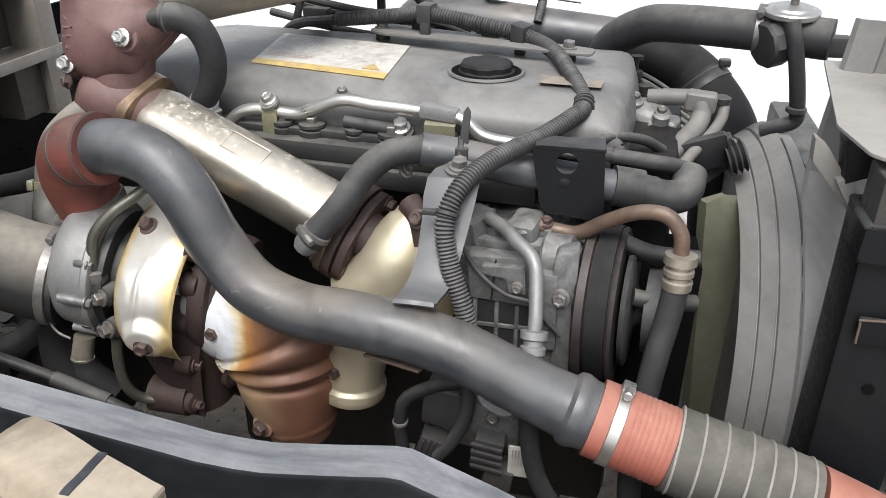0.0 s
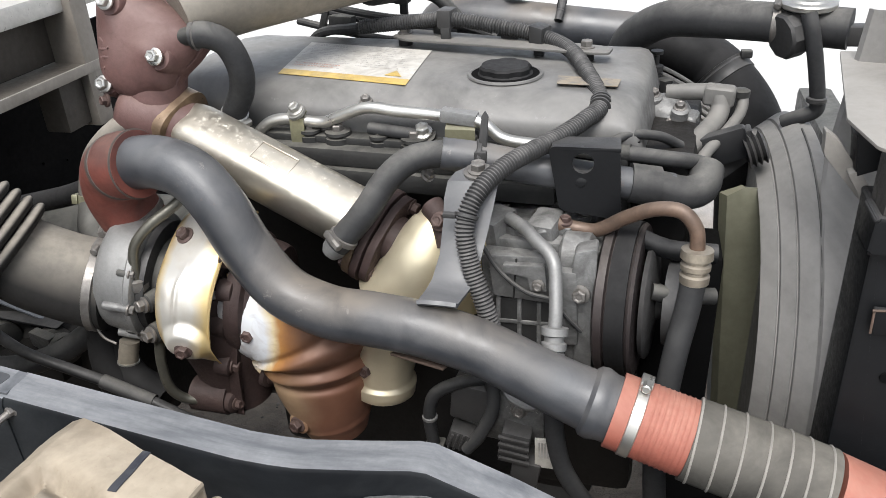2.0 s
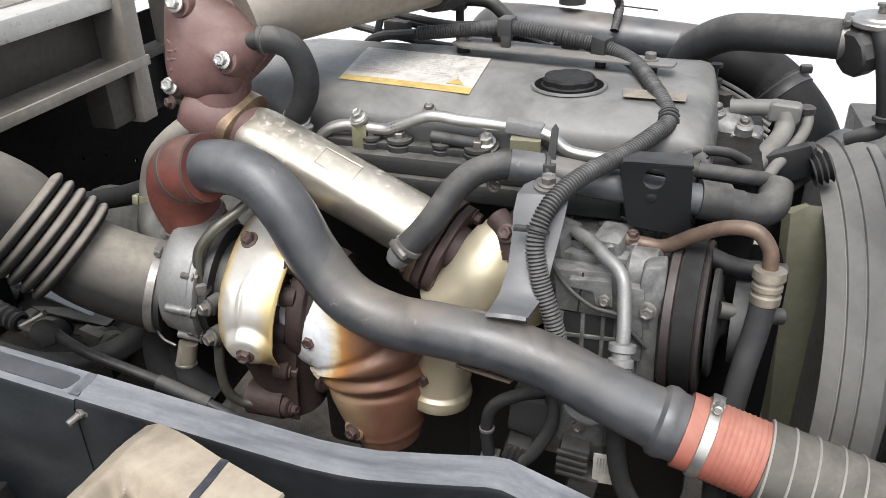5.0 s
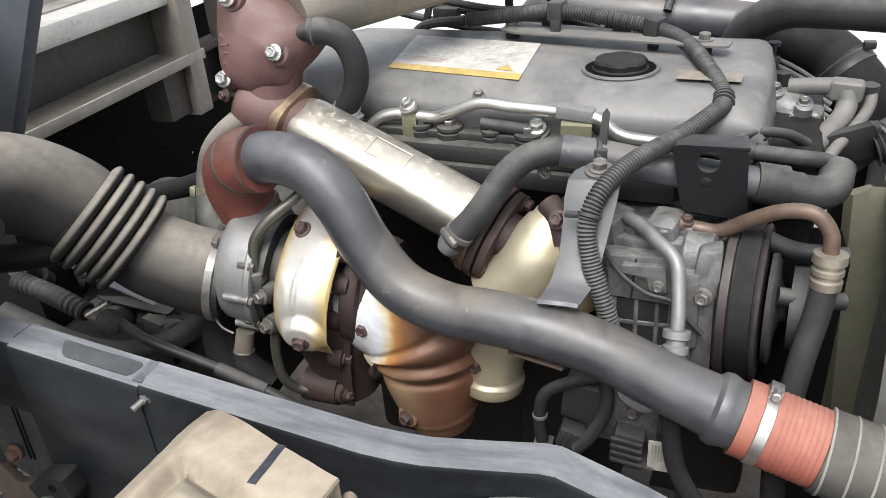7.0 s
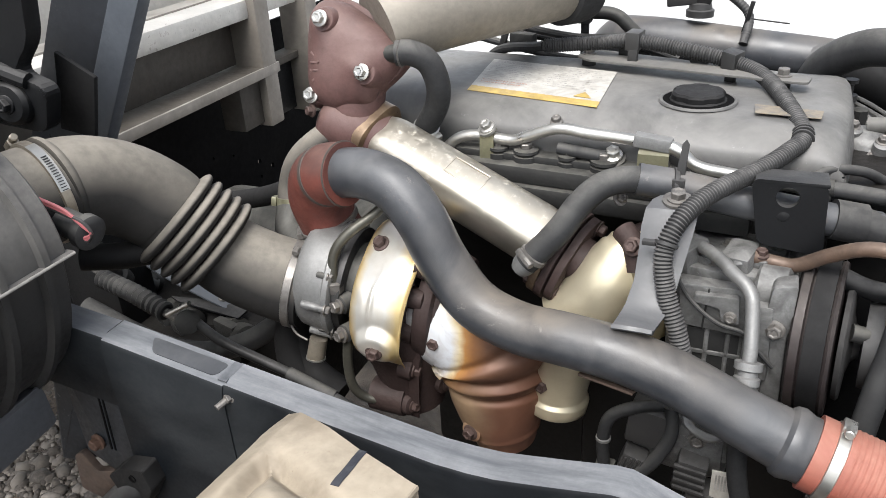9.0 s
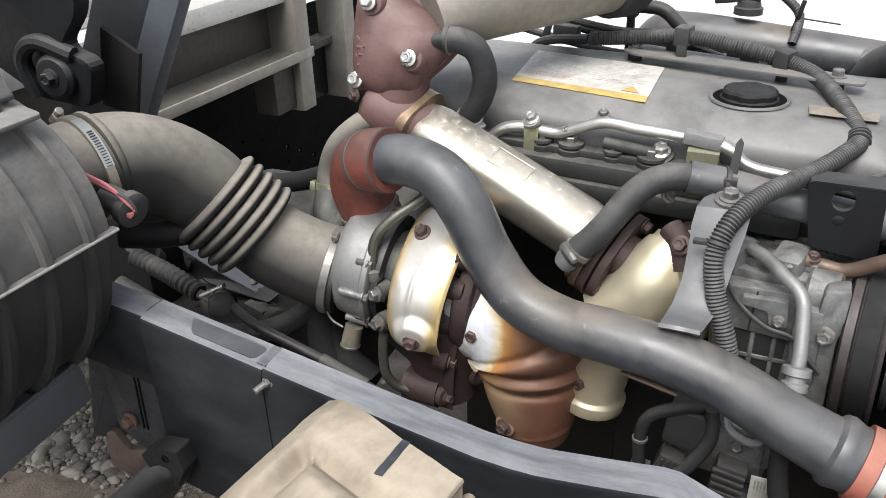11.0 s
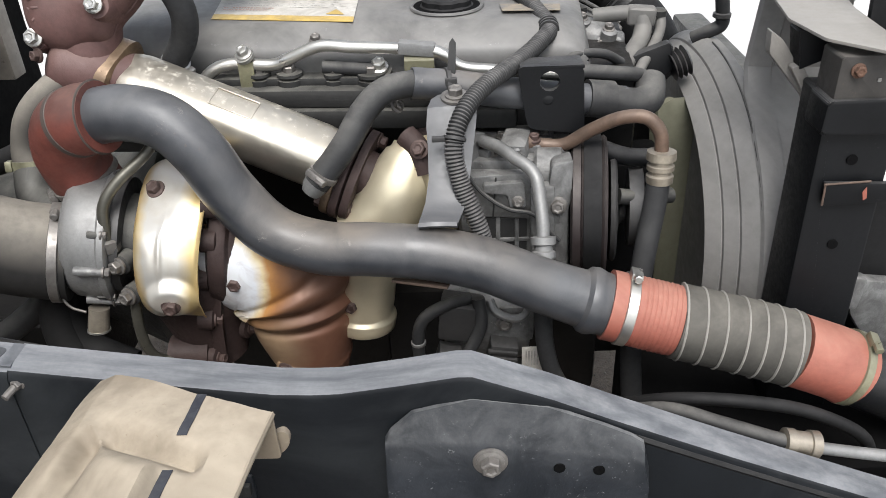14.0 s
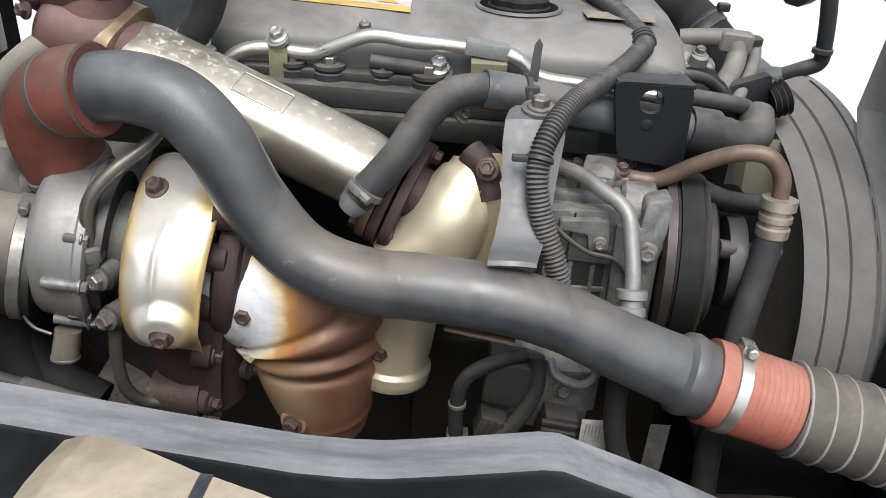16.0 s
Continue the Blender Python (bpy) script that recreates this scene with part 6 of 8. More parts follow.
# ---- air conditioning compressor ----
def build_compressor():
    c = thing("air_conditioning_compressor", "dull cast aluminium air conditioning compressor with a grooved pulley", "compressor", (-0.07, 0.92, 0.85))
    R = Euler((0, radians(-2), radians(-8))).to_matrix()
    o = Vector((-0.072, 0.948, 0.900))
    P = lambda x, y, z: o + R @ Vector((x, y, z))
    part("body", box(P(0.0, 0, 0), (0.135, 0.155, 0.190), R, 0.014, seg=3), "cast", c)
    part("head_block", box(P(-0.012, 0.008, 0.098), (0.150, 0.135, 0.018), R, 0.004), "cast", c)
    part("front_flange", box(P(0.074, -0.004, -0.01), (0.026, 0.165, 0.205), R, 0.008), "cast", c)
    part("front_ear", box(P(0.052, -0.080, 0.03), (0.034, 0.022, 0.110), R, 0.006), "cast", c)
    # cast relief on the side: proud upper half, bolt lug, ribs below the split, front ear
    def pad(name, pts, y, depth, r=0.004, mat="cast"):
        part(name, slab(rounded([(x, y, z) for x, z in pts], r), (0, depth, 0), 0.0015), mat, c)
    pad("side_ledge", ((-0.134, 0.998), (-0.045, 1.000), (-0.047, 0.932), (-0.128, 0.938)), 0.862, 0.016)
    pad("side_lug", ((-0.114, 0.990), (-0.060, 0.992), (-0.057, 0.954), (-0.078, 0.953), (-0.082, 0.974), (-0.114, 0.978)), 0.853, 0.012)
    for x, z0, z1 in ((-0.122, 0.84, 0.934), (-0.094, 0.84, 0.934), (-0.068, 0.84, 0.930), (-0.048, 0.84, 0.928)):
        part("side_rib", box((x, 0.8695, (z0 + z1) / 2), (0.006, 0.010, z1 - z0), None, 0.002), "cast", c)
    for z in (0.897, 0.862):
        part("side_rib", box((-0.086, 0.8695, z), (0.080, 0.010, 0.006), None, 0.002), "cast", c)
    # recess floor in the darker metal: shade between the ribs is in the colour
    pad("sunk_field", ((-0.130, 0.932), (-0.046, 0.930), (-0.046, 0.840), (-0.130, 0.840)), 0.8672, 0.006, 0.004, "castdark")
    part("casting_split", sweep([(-0.097, 0.8615, 0.996), (-0.101, 0.8615, 0.936)], 0.0014, 6, 3), "castdark", c)
    pad("front_ear", ((-0.024, 1.014), (0.004, 1.022), (0.003, 0.965), (-0.004, 0.930), (-0.024, 0.925), (-0.030, 0.950)), 0.852, 0.03, 0.006)
    pad("ear_foot", ((-0.030, 0.918), (0.000, 0.924), (-0.002, 0.850), (-0.030, 0.850)), 0.860, 0.03, 0.008)
    bolt((-0.068, 0.852, 0.964), (-0.1, -1, 0.1), 0.0085, c, "bolt")
    bolt((-0.015, 0.851, 0.957), (-0.1, -1, 0.1), 0.0130, c, "bolt")
    part("front_cap", lathe(P(0.062, -0.045, 0.085), R @ Vector((1, 0, 0)), [(-0.022, 0.028), (-0.018, 0.032), (0.014, 0.032), (0.018, 0.026)], 24), "cast", c)
    for x, y in ((-0.065, -0.045), (-0.018, -0.04), (0.012, -0.045), (0.05, -0.045), (-0.01, 0.02), (0.05, 0.03), (-0.06, 0.03)):
        bolt(P(x, y, 0.107), (0, 0, 1), 0.009, c, "bolt")
    part("signal_wire", sweep([(-0.143, 0.862, 1.015), (-0.117, 0.853, 0.980), (-0.083, 0.846, 0.957), (-0.050, 0.846, 0.948), (-0.030, 0.845, 0.925), (-0.011, 0.845, 0.905)], 0.0028, 8, 6), "rubber", c)
    for a, ang in (((-0.052, -0.034, 0.112), -0.45), ((0.014, -0.030, 0.112), -0.15)):
        Q = R @ Euler((0.15, 0, ang)).to_matrix()
        part("port_block", box(P(*a), (0.038, 0.048, 0.038), Q, 0.006, seg=2), "cast", c)
        part("port_ear", box(P(*a) + Q @ Vector((0.022, 0.010, -0.002)), (0.026, 0.026, 0.018), Q, 0.006), "cast", c)
        bolt(P(*a) + Q @ Vector((0.024, 0.008, 0.010)), (0, -0.1, 1), 0.010, c, "rustbolt")
        part("port_collar", lathe(P(*a) + Q @ Vector((0.004, -0.016, 0.004)), Q @ Vector((0.5, -1, -0.1)), [(0, 0.013), (0.008, 0.0125), (0.010, 0.010)], 18), "alloy", c)
    # clutch and pulley
    ax = R @ Vector((1, 0, 0))
    q = P(0.088, -0.01, 0.010)
    part("pulley", lathe(q, ax, [(0, 0.05), (0.001, 0.098), (0.004, 0.103), (0.014, 0.103), (0.016, 0.098), (0.020, 0.100), (0.023, 0.094), (0.027, 0.100), (0.030, 0.094), (0.034, 0.100), (0.037, 0.094), (0.041, 0.100), (0.046, 0.103), (0.050, 0.100), (0.051, 0.06)], 64), "pulley", c, "dark rubbed belt pulley")
    part("drive_belt", lathe(q + ax * 0.018, ax, [(0, 0.0985), (0.0005, 0.1045), (0.024, 0.1045), (0.0245, 0.0985)], 64), "matblack", c)
    part("clutch_plate", lathe(q + ax * 0.054, ax, [(0, 0.05), (0.001, 0.076), (0.007, 0.078), (0.010, 0.074), (0.012, 0.04), (0.016, 0.025), (0.024, 0.02)], 48), "black", c)
    part("hub_disc", lathe(q + ax * 0.080, ax, [(0, 0.03), (0.001, 0.055), (0.02, 0.058), (0.022, 0.05)], 40), "black", c)
    # added black box, stands for the shade behind the compressor
    part("shade_backing", box((0.0, 1.05, 0.76), (0.34, 0.10, 0.36), None, 0.01), "void", c)
    i1 = thing("idler_bracket", "black belt idler arm behind the compressor pulley", "bracket", (0.1, 0.9, 0.98))
    part("upper_arm", sweep([(0.045, 0.93, 1.005), (0.09, 0.925, 0.990), (0.15, 0.93, 0.985)], 0.013, 14, 4), "blackpaint", i1)
    part("shaft", sweep([(0.072, 0.88, 0.952), (0.105, 0.885, 0.946), (0.150, 0.90, 0.940)], 0.011, 16, 3), "castdark", i1)
    a1 = thing("refrigerant_pipe", "bare aluminium refrigerant pipe with a crimped hose end", "pipe", (-0.05, 0.85, 0.95))
    L = [(-0.113, 0.907, 1.030), (-0.090, 0.881, 1.030), (-0.072, 0.860, 1.024), (-0.056, 0.845, 1.018), (-0.046, 0.832, 1.006), (-0.042, 0.815, 0.979), (-0.040, 0.800, 0.957), (-0.040, 0.792, 0.940)]
    part("tube", sweep(L, 0.0085, 18, 10), "alloy", a1)
    da = (Vector(L[-1]) - Vector(L[-2])).normalized()
    part("ferrule", lathe(Vector(L[-1]) - da * 0.004, da, [(0, 0.010), (0.001, 0.0165), (0.010, 0.0165), (0.012, 0.012), (0.018, 0.012), (0.020, 0.0155), (0.028, 0.0155), (0.030, 0.012), (0.034, 0.0145), (0.044, 0.014)], 28), "alloy", a1)
    part("hose", sweep([(-0.039, 0.790, 0.918), (-0.038, 0.782, 0.87), (-0.037, 0.780, 0.80), (-0.025, 0.78, 0.735), (0.0, 0.785, 0.68), (0.03, 0.80, 0.62)], 0.0125, 18, 8), "rubber", a1)
    b1 = thing("refrigerant_pipe", "browned copper-coloured refrigerant pipe with a crimped rubber hose", "pipe", (0.06, 0.88, 1.0))
    L = [(-0.052, 0.915, 1.022), (-0.028, 0.918, 1.016), (0.000, 0.912, 1.018), (0.034, 0.897, 1.045), (0.068, 0.882, 1.066), (0.098, 0.872, 1.069), (0.116, 0.866, 1.050), (0.120, 0.864, 1.022)]
    part("tube", sweep(L, 0.0092, 18, 10), "copper", b1)
    da = Vector((-0.01, -0.10, -1)).normalized()
    part("ferrule", lathe(Vector((0.120, 0.864, 1.026)), da, [(0, 0.010), (0.001, 0.019), (0.012, 0.0195), (0.014, 0.015), (0.018, 0.015), (0.020, 0.018), (0.026, 0.018), (0.028, 0.015), (0.032, 0.015), (0.034, 0.018), (0.044, 0.0175), (0.046, 0.014)], 28), "brass3", b1)
    part("hose", sweep([(0.119, 0.860, 0.985), (0.115, 0.853, 0.945), (0.106, 0.840, 0.89), (0.098, 0.825, 0.82), (0.093, 0.81, 0.74), (0.10, 0.80, 0.64)], 0.0155, 20, 8), "rubber", b1)


build_compressor()


# ---- plugs and wiring under the pipe ----
def build_lower():
    p = thing("alternator", "cast aluminium alternator half hidden below the charge pipe", "alternator", (-0.1, 0.9, 0.75))
    part("case", lathe((-0.17, 0.92, 0.76), (1, -0.12, 0), [(0, 0.05), (0.004, 0.078), (0.02, 0.085), (0.10, 0.086), (0.125, 0.08), (0.13, 0.05)], 40), "cast", p)
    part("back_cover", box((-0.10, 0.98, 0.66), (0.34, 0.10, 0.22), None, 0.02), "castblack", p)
    part("lug", box((-0.07, 0.845, 0.775), (0.05, 0.03, 0.06), None, 0.006), "cast", p)
    part("bracket_loop", sweep([(-0.108, 0.828, 0.822), (-0.10, 0.818, 0.808), (-0.075, 0.812, 0.800), (-0.058, 0.815, 0.806), (-0.052, 0.822, 0.830)], 0.006, 10, 6), "alloy", p)
    bolt((-0.088, 0.824, 0.783), (0, -1, 0.2), 0.012, p, "bolt")
    q = thing("wiring_plug", "black wiring plug with ribbed sides", "connector", (-0.09, 0.82, 0.73))
    part("housing", box((-0.092, 0.818, 0.735), (0.040, 0.04, 0.050), Euler((0, 0.15, 0)).to_matrix(), 0.004), "black", q)
    for k in range(4):
        part("rib", box((-0.092, 0.797, 0.752 - k * 0.012), (0.042, 0.006, 0.005), Euler((0, 0.15, 0)).to_matrix(), 0.001), "black", q)
    part("lower_half", box((-0.078, 0.82, 0.685), (0.04, 0.04, 0.05), Euler((0, 0.15, 0)).to_matrix(), 0.004), "black", q)
    s = thing("parts_label", "small white barcode sticker beside the plug", "label", (-0.05, 0.81, 0.72))
    part("sheet", box((-0.047, 0.806, 0.728), (0.034, 0.003, 0.05), None, 0.0005), "paper", s)
    for k in range(5):
        part("print_bar", box((-0.058 + k * 0.004, 0.8037, 0.735), (0.002 + 0.0006 * (k % 2), 0.001, 0.026), None, 0), "ink", s)
    w = thing("wiring_plug", "black wiring plug with two bent cable tails", "connector", (-0.17, 0.82, 0.77))
    part("housing", box((-0.150, 0.835, 0.790), (0.060, 0.045, 0.060), Euler((0, 0.1, -0.1)).to_matrix(), 0.006), "black", w)
    part("latch", box((-0.170, 0.822, 0.728), (0.034, 0.03, 0.030), Euler((0, 0.3, 0)).to_matrix(), 0.003), "black", w)
    for k in range(4):
        part("latch_rib", box((-0.182 + k * 0.008, 0.806, 0.728), (0.003, 0.004, 0.028), Euler((0, 0.3, 0)).to_matrix(), 0.0008), "black", w)
    part("cable", sweep([(-0.135, 0.83, 0.825), (-0.17, 0.818, 0.822), (-0.203, 0.815, 0.800), (-0.212, 0.815, 0.76), (-0.210, 0.82, 0.71)], 0.009, 14, 8), "rubber", w)
    part("cable", sweep([(-0.125, 0.822, 0.83), (-0.122, 0.812, 0.79), (-0.14, 0.808, 0.745), (-0.160, 0.81, 0.715)], 0.0095, 14, 8), "rubber", w)
    part("boot", box((-0.208, 0.822, 0.70), (0.028, 0.024, 0.02), None, 0.004), "castdark", w)
    part("tape_ring", lathe((-0.2115, 0.815, 0.757), (0, 0, 1), [(0, 0.009), (0.001, 0.0108), (0.005, 0.0108), (0.006, 0.009)], 16), "alloy", w)


build_lower()


# ---- water pipes at the front of the head ----
def build_front_pipes():
    t = thing("water_outlet", "cast thermostat outlet with two bent steel water pipes", "water outlet", (0.12, 1.2, 1.0))
    part("cast_body", lathe((0.078, 1.215, 1.02), (0.1, -0.1, 1), [(0, 0.036), (0.02, 0.037), (0.05, 0.036), (0.068, 0.034), (0.076, 0.028), (0.082, 0.018), (0.083, 0.004)], 28), "cast", t)
    part("cast_neck", box((0.105, 1.19, 1.055), (0.05, 0.045, 0.06), Euler((0, 0, -0.2)).to_matrix(), 0.010, seg=3), "cast", t)
    part("cast_flange", box((0.06, 1.175, 1.035), (0.012, 0.06, 0.075), Euler((0, 0, -0.1)).to_matrix(), 0.004), "castdark", t)
    for p in ((0.100, 1.17, 1.098), (0.088, 1.165, 1.072), (0.115, 1.165, 1.050), (0.062, 1.20, 1.108)):
        part("boss", lathe(Vector(p) - Vector((0, -0.002, 0.02)), (0.05, -0.3, 0.95), [(0, 0.013), (0.018, 0.0125), (0.020, 0.009)], 16), "cast", t)
        bolt(p, (0.05, -0.3, 0.95), 0.010, t, "bolt")
    part("upper_pipe", sweep([(0.082, 1.215, 1.106), (0.11, 1.21, 1.110), (0.150, 1.205, 1.113)], 0.0125, 18, 6), "dustplate", t)
    part("u_block", box((0.157, 1.203, 1.108), (0.046, 0.030, 0.030), Euler((0, 0.05, -0.15)).to_matrix(), 0.008, seg=3), "dustplate", t)
    part("bent_pipe", sweep([(0.158, 1.200, 1.108), (0.159, 1.192, 1.090), (0.152, 1.175, 1.076), (0.135, 1.145, 1.067), (0.112, 1.10, 1.057), (0.092, 1.06, 1.045), (0.08, 1.02, 1.03)], 0.0145, 20, 8), "dustplate", t, "dusty grey steel pipe")
    part("thin_pipe", sweep([(0.190, 1.222, 1.107), (0.193, 1.215, 1.092), (0.186, 1.195, 1.078), (0.165, 1.15, 1.067), (0.14, 1.10, 1.058), (0.122, 1.06, 1.045)], 0.0085, 16, 8), "dustplate", t)
    part("thin_pipe_end", lathe((0.190, 1.223, 1.100), (0, 0, 1), [(0, 0.011), (0.001, 0.013), (0.010, 0.013), (0.013, 0.008)], 16), "castdark", t)
    part("pipe_clip", box((0.112, 1.115, 1.048), (0.046, 0.016, 0.018), Euler((0, 0, -0.4)).to_matrix(), 0.004), "castdark", t)
    part("side_box", slab(rounded([(0.12, 1.12, 1.05), (0.205, 1.17, 1.068), (0.212, 1.165, 1.025), (0.14, 1.10, 0.99)], 0.006), (0, 0.03, 0), 0.003), "blackpaint", t)
    fin = thing("cooling_fins", "pale ribbed aluminium fins behind the thermostat housing", "cooler", (0.09, 1.42, 1.05))
    for k in range(6):
        part("fin", sweep([(0.045 + 0.004 * k, 1.42 - 0.008 * k, 1.100 - 0.009 * k), (0.10, 1.41 - 0.008 * k, 1.080 - 0.009 * k), (0.165, 1.40 - 0.008 * k, 1.042 - 0.009 * k)], 0.0036, 8, 4), "paleedge", fin)
    part("fin_core", box((0.105, 1.425, 1.03), (0.13, 0.04, 0.06), Euler((0, 0.45, 0)).to_matrix(), 0.01), "shroud", fin)
    h = thing("heater_hose", "short dark rubber hose with a taped end", "hose", (0.08, 1.0, 1.08))
    part("hose", sweep([(0.012, 1.00, 1.088), (0.04, 0.995, 1.090), (0.085, 1.00, 1.084), (0.120, 1.02, 1.073), (0.135, 1.05, 1.055), (0.13, 1.07, 1.04)], 0.0105, 16, 8), "rubber", h)
    part("taped_end", sweep([(0.005, 1.00, 1.087), (0.035, 0.996, 1.091)], 0.0125, 12, 4), "castdark", h)
    part("loop", sweep([(0.01, 1.01, 1.10), (0.03, 1.02, 1.108), (0.07, 1.04, 1.10), (0.10, 1.06, 1.08)], 0.007, 12, 6), "rubber", h)
    part("elbow", sweep([(0.07, 0.972, 1.056), (0.105, 0.975, 1.048), (0.128, 0.99, 1.05), (0.135, 1.02, 1.065)], 0.022, 20, 6), "rubber", h)
    f = thing("breather_fitting", "small black fitting with a wing nut on the engine front", "fitting", (0.115, 1.5, 1.05))
    part("stem", lathe((0.066, 1.40, 1.055), (0, 0, 1), [(0, 0.010), (0.03, 0.010), (0.032, 0.013), (0.042, 0.013), (0.044, 0.005), (0.060, 0.005), (0.062, 0.011), (0.068, 0.011)], 14), "black", f)
    part("side_nut", lathe((0.082, 1.36, 1.050), (0, 0, 1), [(0, 0.012), (0.018, 0.014), (0.034, 0.014), (0.036, 0.010)], 6), "castdark", f)
    g = thing("bolt_bracket", "small black steel bracket bolted beside the valve cover", "bracket", (0.02, 1.04, 1.09))
    part("tab", slab(rounded([(-0.004, 1.02, 1.098), (0.045, 1.015, 1.096), (0.05, 1.045, 1.096), (0.0, 1.05, 1.098)], 0.006), (0, 0, 0.004), 0), "blackpaint", g)
    bolt((0.022, 1.032, 1.102), (0, 0, 1), 0.0115, g, "bolt")


build_front_pipes()


# ---- intake trunk and hoses behind the engine ----
def build_back_pipes():
    a = thing("intake_manifold_pipe", "dark grey dusty intake pipe behind the engine", "pipe", (-0.15, 1.55, 1.1))
    part("pipe", sweep([(-0.40, 1.62, 1.05, 0.048), (-0.36, 1.60, 1.12, 0.048), (-0.31, 1.57, 1.138, 0.043), (-0.22, 1.555, 1.137, 0.041), (-0.10, 1.55, 1.127, 0.040), (0.03, 1.545, 1.115, 0.040), (0.12, 1.535, 1.102, 0.042)], 0.04, 32, 8), "pipe", a)
    part("pressed_dent", lathe((0.02, 1.51, 1.135), (0.1, -0.6, 0.6), [(0, 0.02), (0.003, 0.012)], 16), "pipe", a)
    part("stamped_text_bar", box((-0.075, 1.545, 1.183), (0.07, 0.006, 0.002), Euler((0, 0.1, 0)).to_matrix(), 0.0005), "castdark", a)
    s = thing("pressure_sensor", "black pressure sensor with its plug on the intake pipe", "sensor", (-0.20, 1.55, 1.2))
    part("base", lathe((-0.20, 1.55, 1.188), (0, 0, 1), [(0, 0.026), (0.012, 0.026), (0.014, 0.022), (0.024, 0.020), (0.026, 0.012)], 24), "black", s)
    part("plug", box((-0.235, 1.55, 1.220), (0.055, 0.03, 0.024), Euler((0, -0.1, 0.1)).to_matrix(), 0.004), "black", s)
    part("lever", box((-0.195, 1.545, 1.218), (0.03, 0.014, 0.03), Euler((0.3, 0.3, 0)).to_matrix(), 0.003), "black", s)
    part("cable", sweep([(-0.20, 1.55, 1.225), (-0.17, 1.55, 1.236), (-0.13, 1.54, 1.215), (-0.11, 1.53, 1.19), (-0.115, 1.50, 1.15)], 0.008, 10, 20, lambda q: 1 + 0.06 * math.sin(q * 2 * math.pi / 0.006)), "conduit", s)
    part("strap", box((-0.112, 1.52, 1.195), (0.008, 0.004, 0.06), Euler((0.2, 0.2, 0)).to_matrix(), 0.001), "black", s)
    b = thing("intake_trunk_hose", "large matt black rubber intake hose with a clamp band", "hose", (0.2, 1.5, 1.0))
    T = [(0.035, 1.545, 1.102, 0.046), (0.10, 1.505, 1.098, 0.049), (0.160, 1.500, 1.070, 0.054), (0.206, 1.470, 1.026, 0.058), (0.234, 1.445, 0.975, 0.063), (0.252, 1.43, 0.900, 0.066), (0.27, 1.43, 0.75, 0.07)]
    part("hose", sweep(T, 0.06, 36, 8), "matblack", b)
    line = curve(T, 24)
    i = int(2.55 * 24)
    d = (Vector(line[i + 1][:3]) - Vector(line[i][:3])).normalized()
    part("clamp_band", lathe(Vector(line[i][:3]), d, [(-0.016, 0.054), (-0.014, 0.0605), (-0.010, 0.0585), (-0.006, 0.061), (-0.001, 0.0585), (0.006, 0.058), (0.012, 0.0585), (0.014, 0.054)], 36), "black", b)
    part("clamp_screw", box(Vector(line[i][:3]) + Vector((0.033, -0.02, 0.055)), (0.020, 0.018, 0.014), None, 0.004), "castdark", b)
    c = thing("radiator_hose", "dark rubber radiator top hose with a wide bend", "hose", (0.1, 1.35, 1.15))
    part("hose", sweep([(-0.01, 1.44, 1.05), (0.004, 1.425, 1.10), (0.026, 1.40, 1.148), (0.075, 1.36, 1.184), (0.13, 1.32, 1.195), (0.20, 1.295, 1.197), (0.26, 1.275, 1.197), (0.33, 1.25, 1.196)], 0.0295, 32, 8), "rubber", c)
    clamp_band((0.235, 1.284, 1.197), (0.95, -0.25, 0), 0.0298, 0.012, c, "bolt", (0.1, -0.3, 0.9))
    part("outlet_spigot", lathe((-0.012, 1.442, 1.03), (0.15, -0.15, 1), [(0, 0.036), (0.012, 0.036), (0.014, 0.033), (0.03, 0.033)], 28), "castdark", c)
    k = thing("engine_harness", "black hoses and cables strung behind the valve cover", "wiring", (-0.5, 1.45, 1.15))
    part("hose", sweep([(-0.49, 1.40, 1.30), (-0.485, 1.40, 1.25), (-0.46, 1.41, 1.222), (-0.42, 1.42, 1.215), (-0.38, 1.43, 1.215)], 0.017, 16, 8), "rubber", k)
    part("pipe", sweep([(-0.39, 1.43, 1.215), (-0.34, 1.43, 1.212), (-0.31, 1.43, 1.19), (-0.285, 1.43, 1.16), (-0.28, 1.43, 1.11)], 0.012, 14, 8), "castdark", k)
    part("clip_block", box((-0.392, 1.425, 1.215), (0.026, 0.03, 0.036), None, 0.004), "castdark", k)
    part("clip_post", box((-0.392, 1.43, 1.17), (0.014, 0.012, 0.08), None, 0.002), "castdark", k)
    for y, z in ((1.42, 1.185), (1.45, 1.165), (1.40, 1.150)):
        part("cable", sweep([(-0.60, y + 0.02, z + 0.015), (-0.50, y, z), (-0.40, y - 0.01, z - 0.012), (-0.30, y - 0.03, z - 0.005), (-0.22, y - 0.02, z - 0.03)], 0.007, 10, 6), "rubber", k)
    part("clip_stand", box((-0.50, 1.39, 1.165), (0.05, 0.02, 0.035), Euler((0, 0, -0.2)).to_matrix(), 0.004), "castdark", k)
    part("clip_leg", box((-0.54, 1.40, 1.17), (0.012, 0.012, 0.05), Euler((0, 0.3, 0)).to_matrix(), 0.002), "castdark", k)


build_back_pipes()


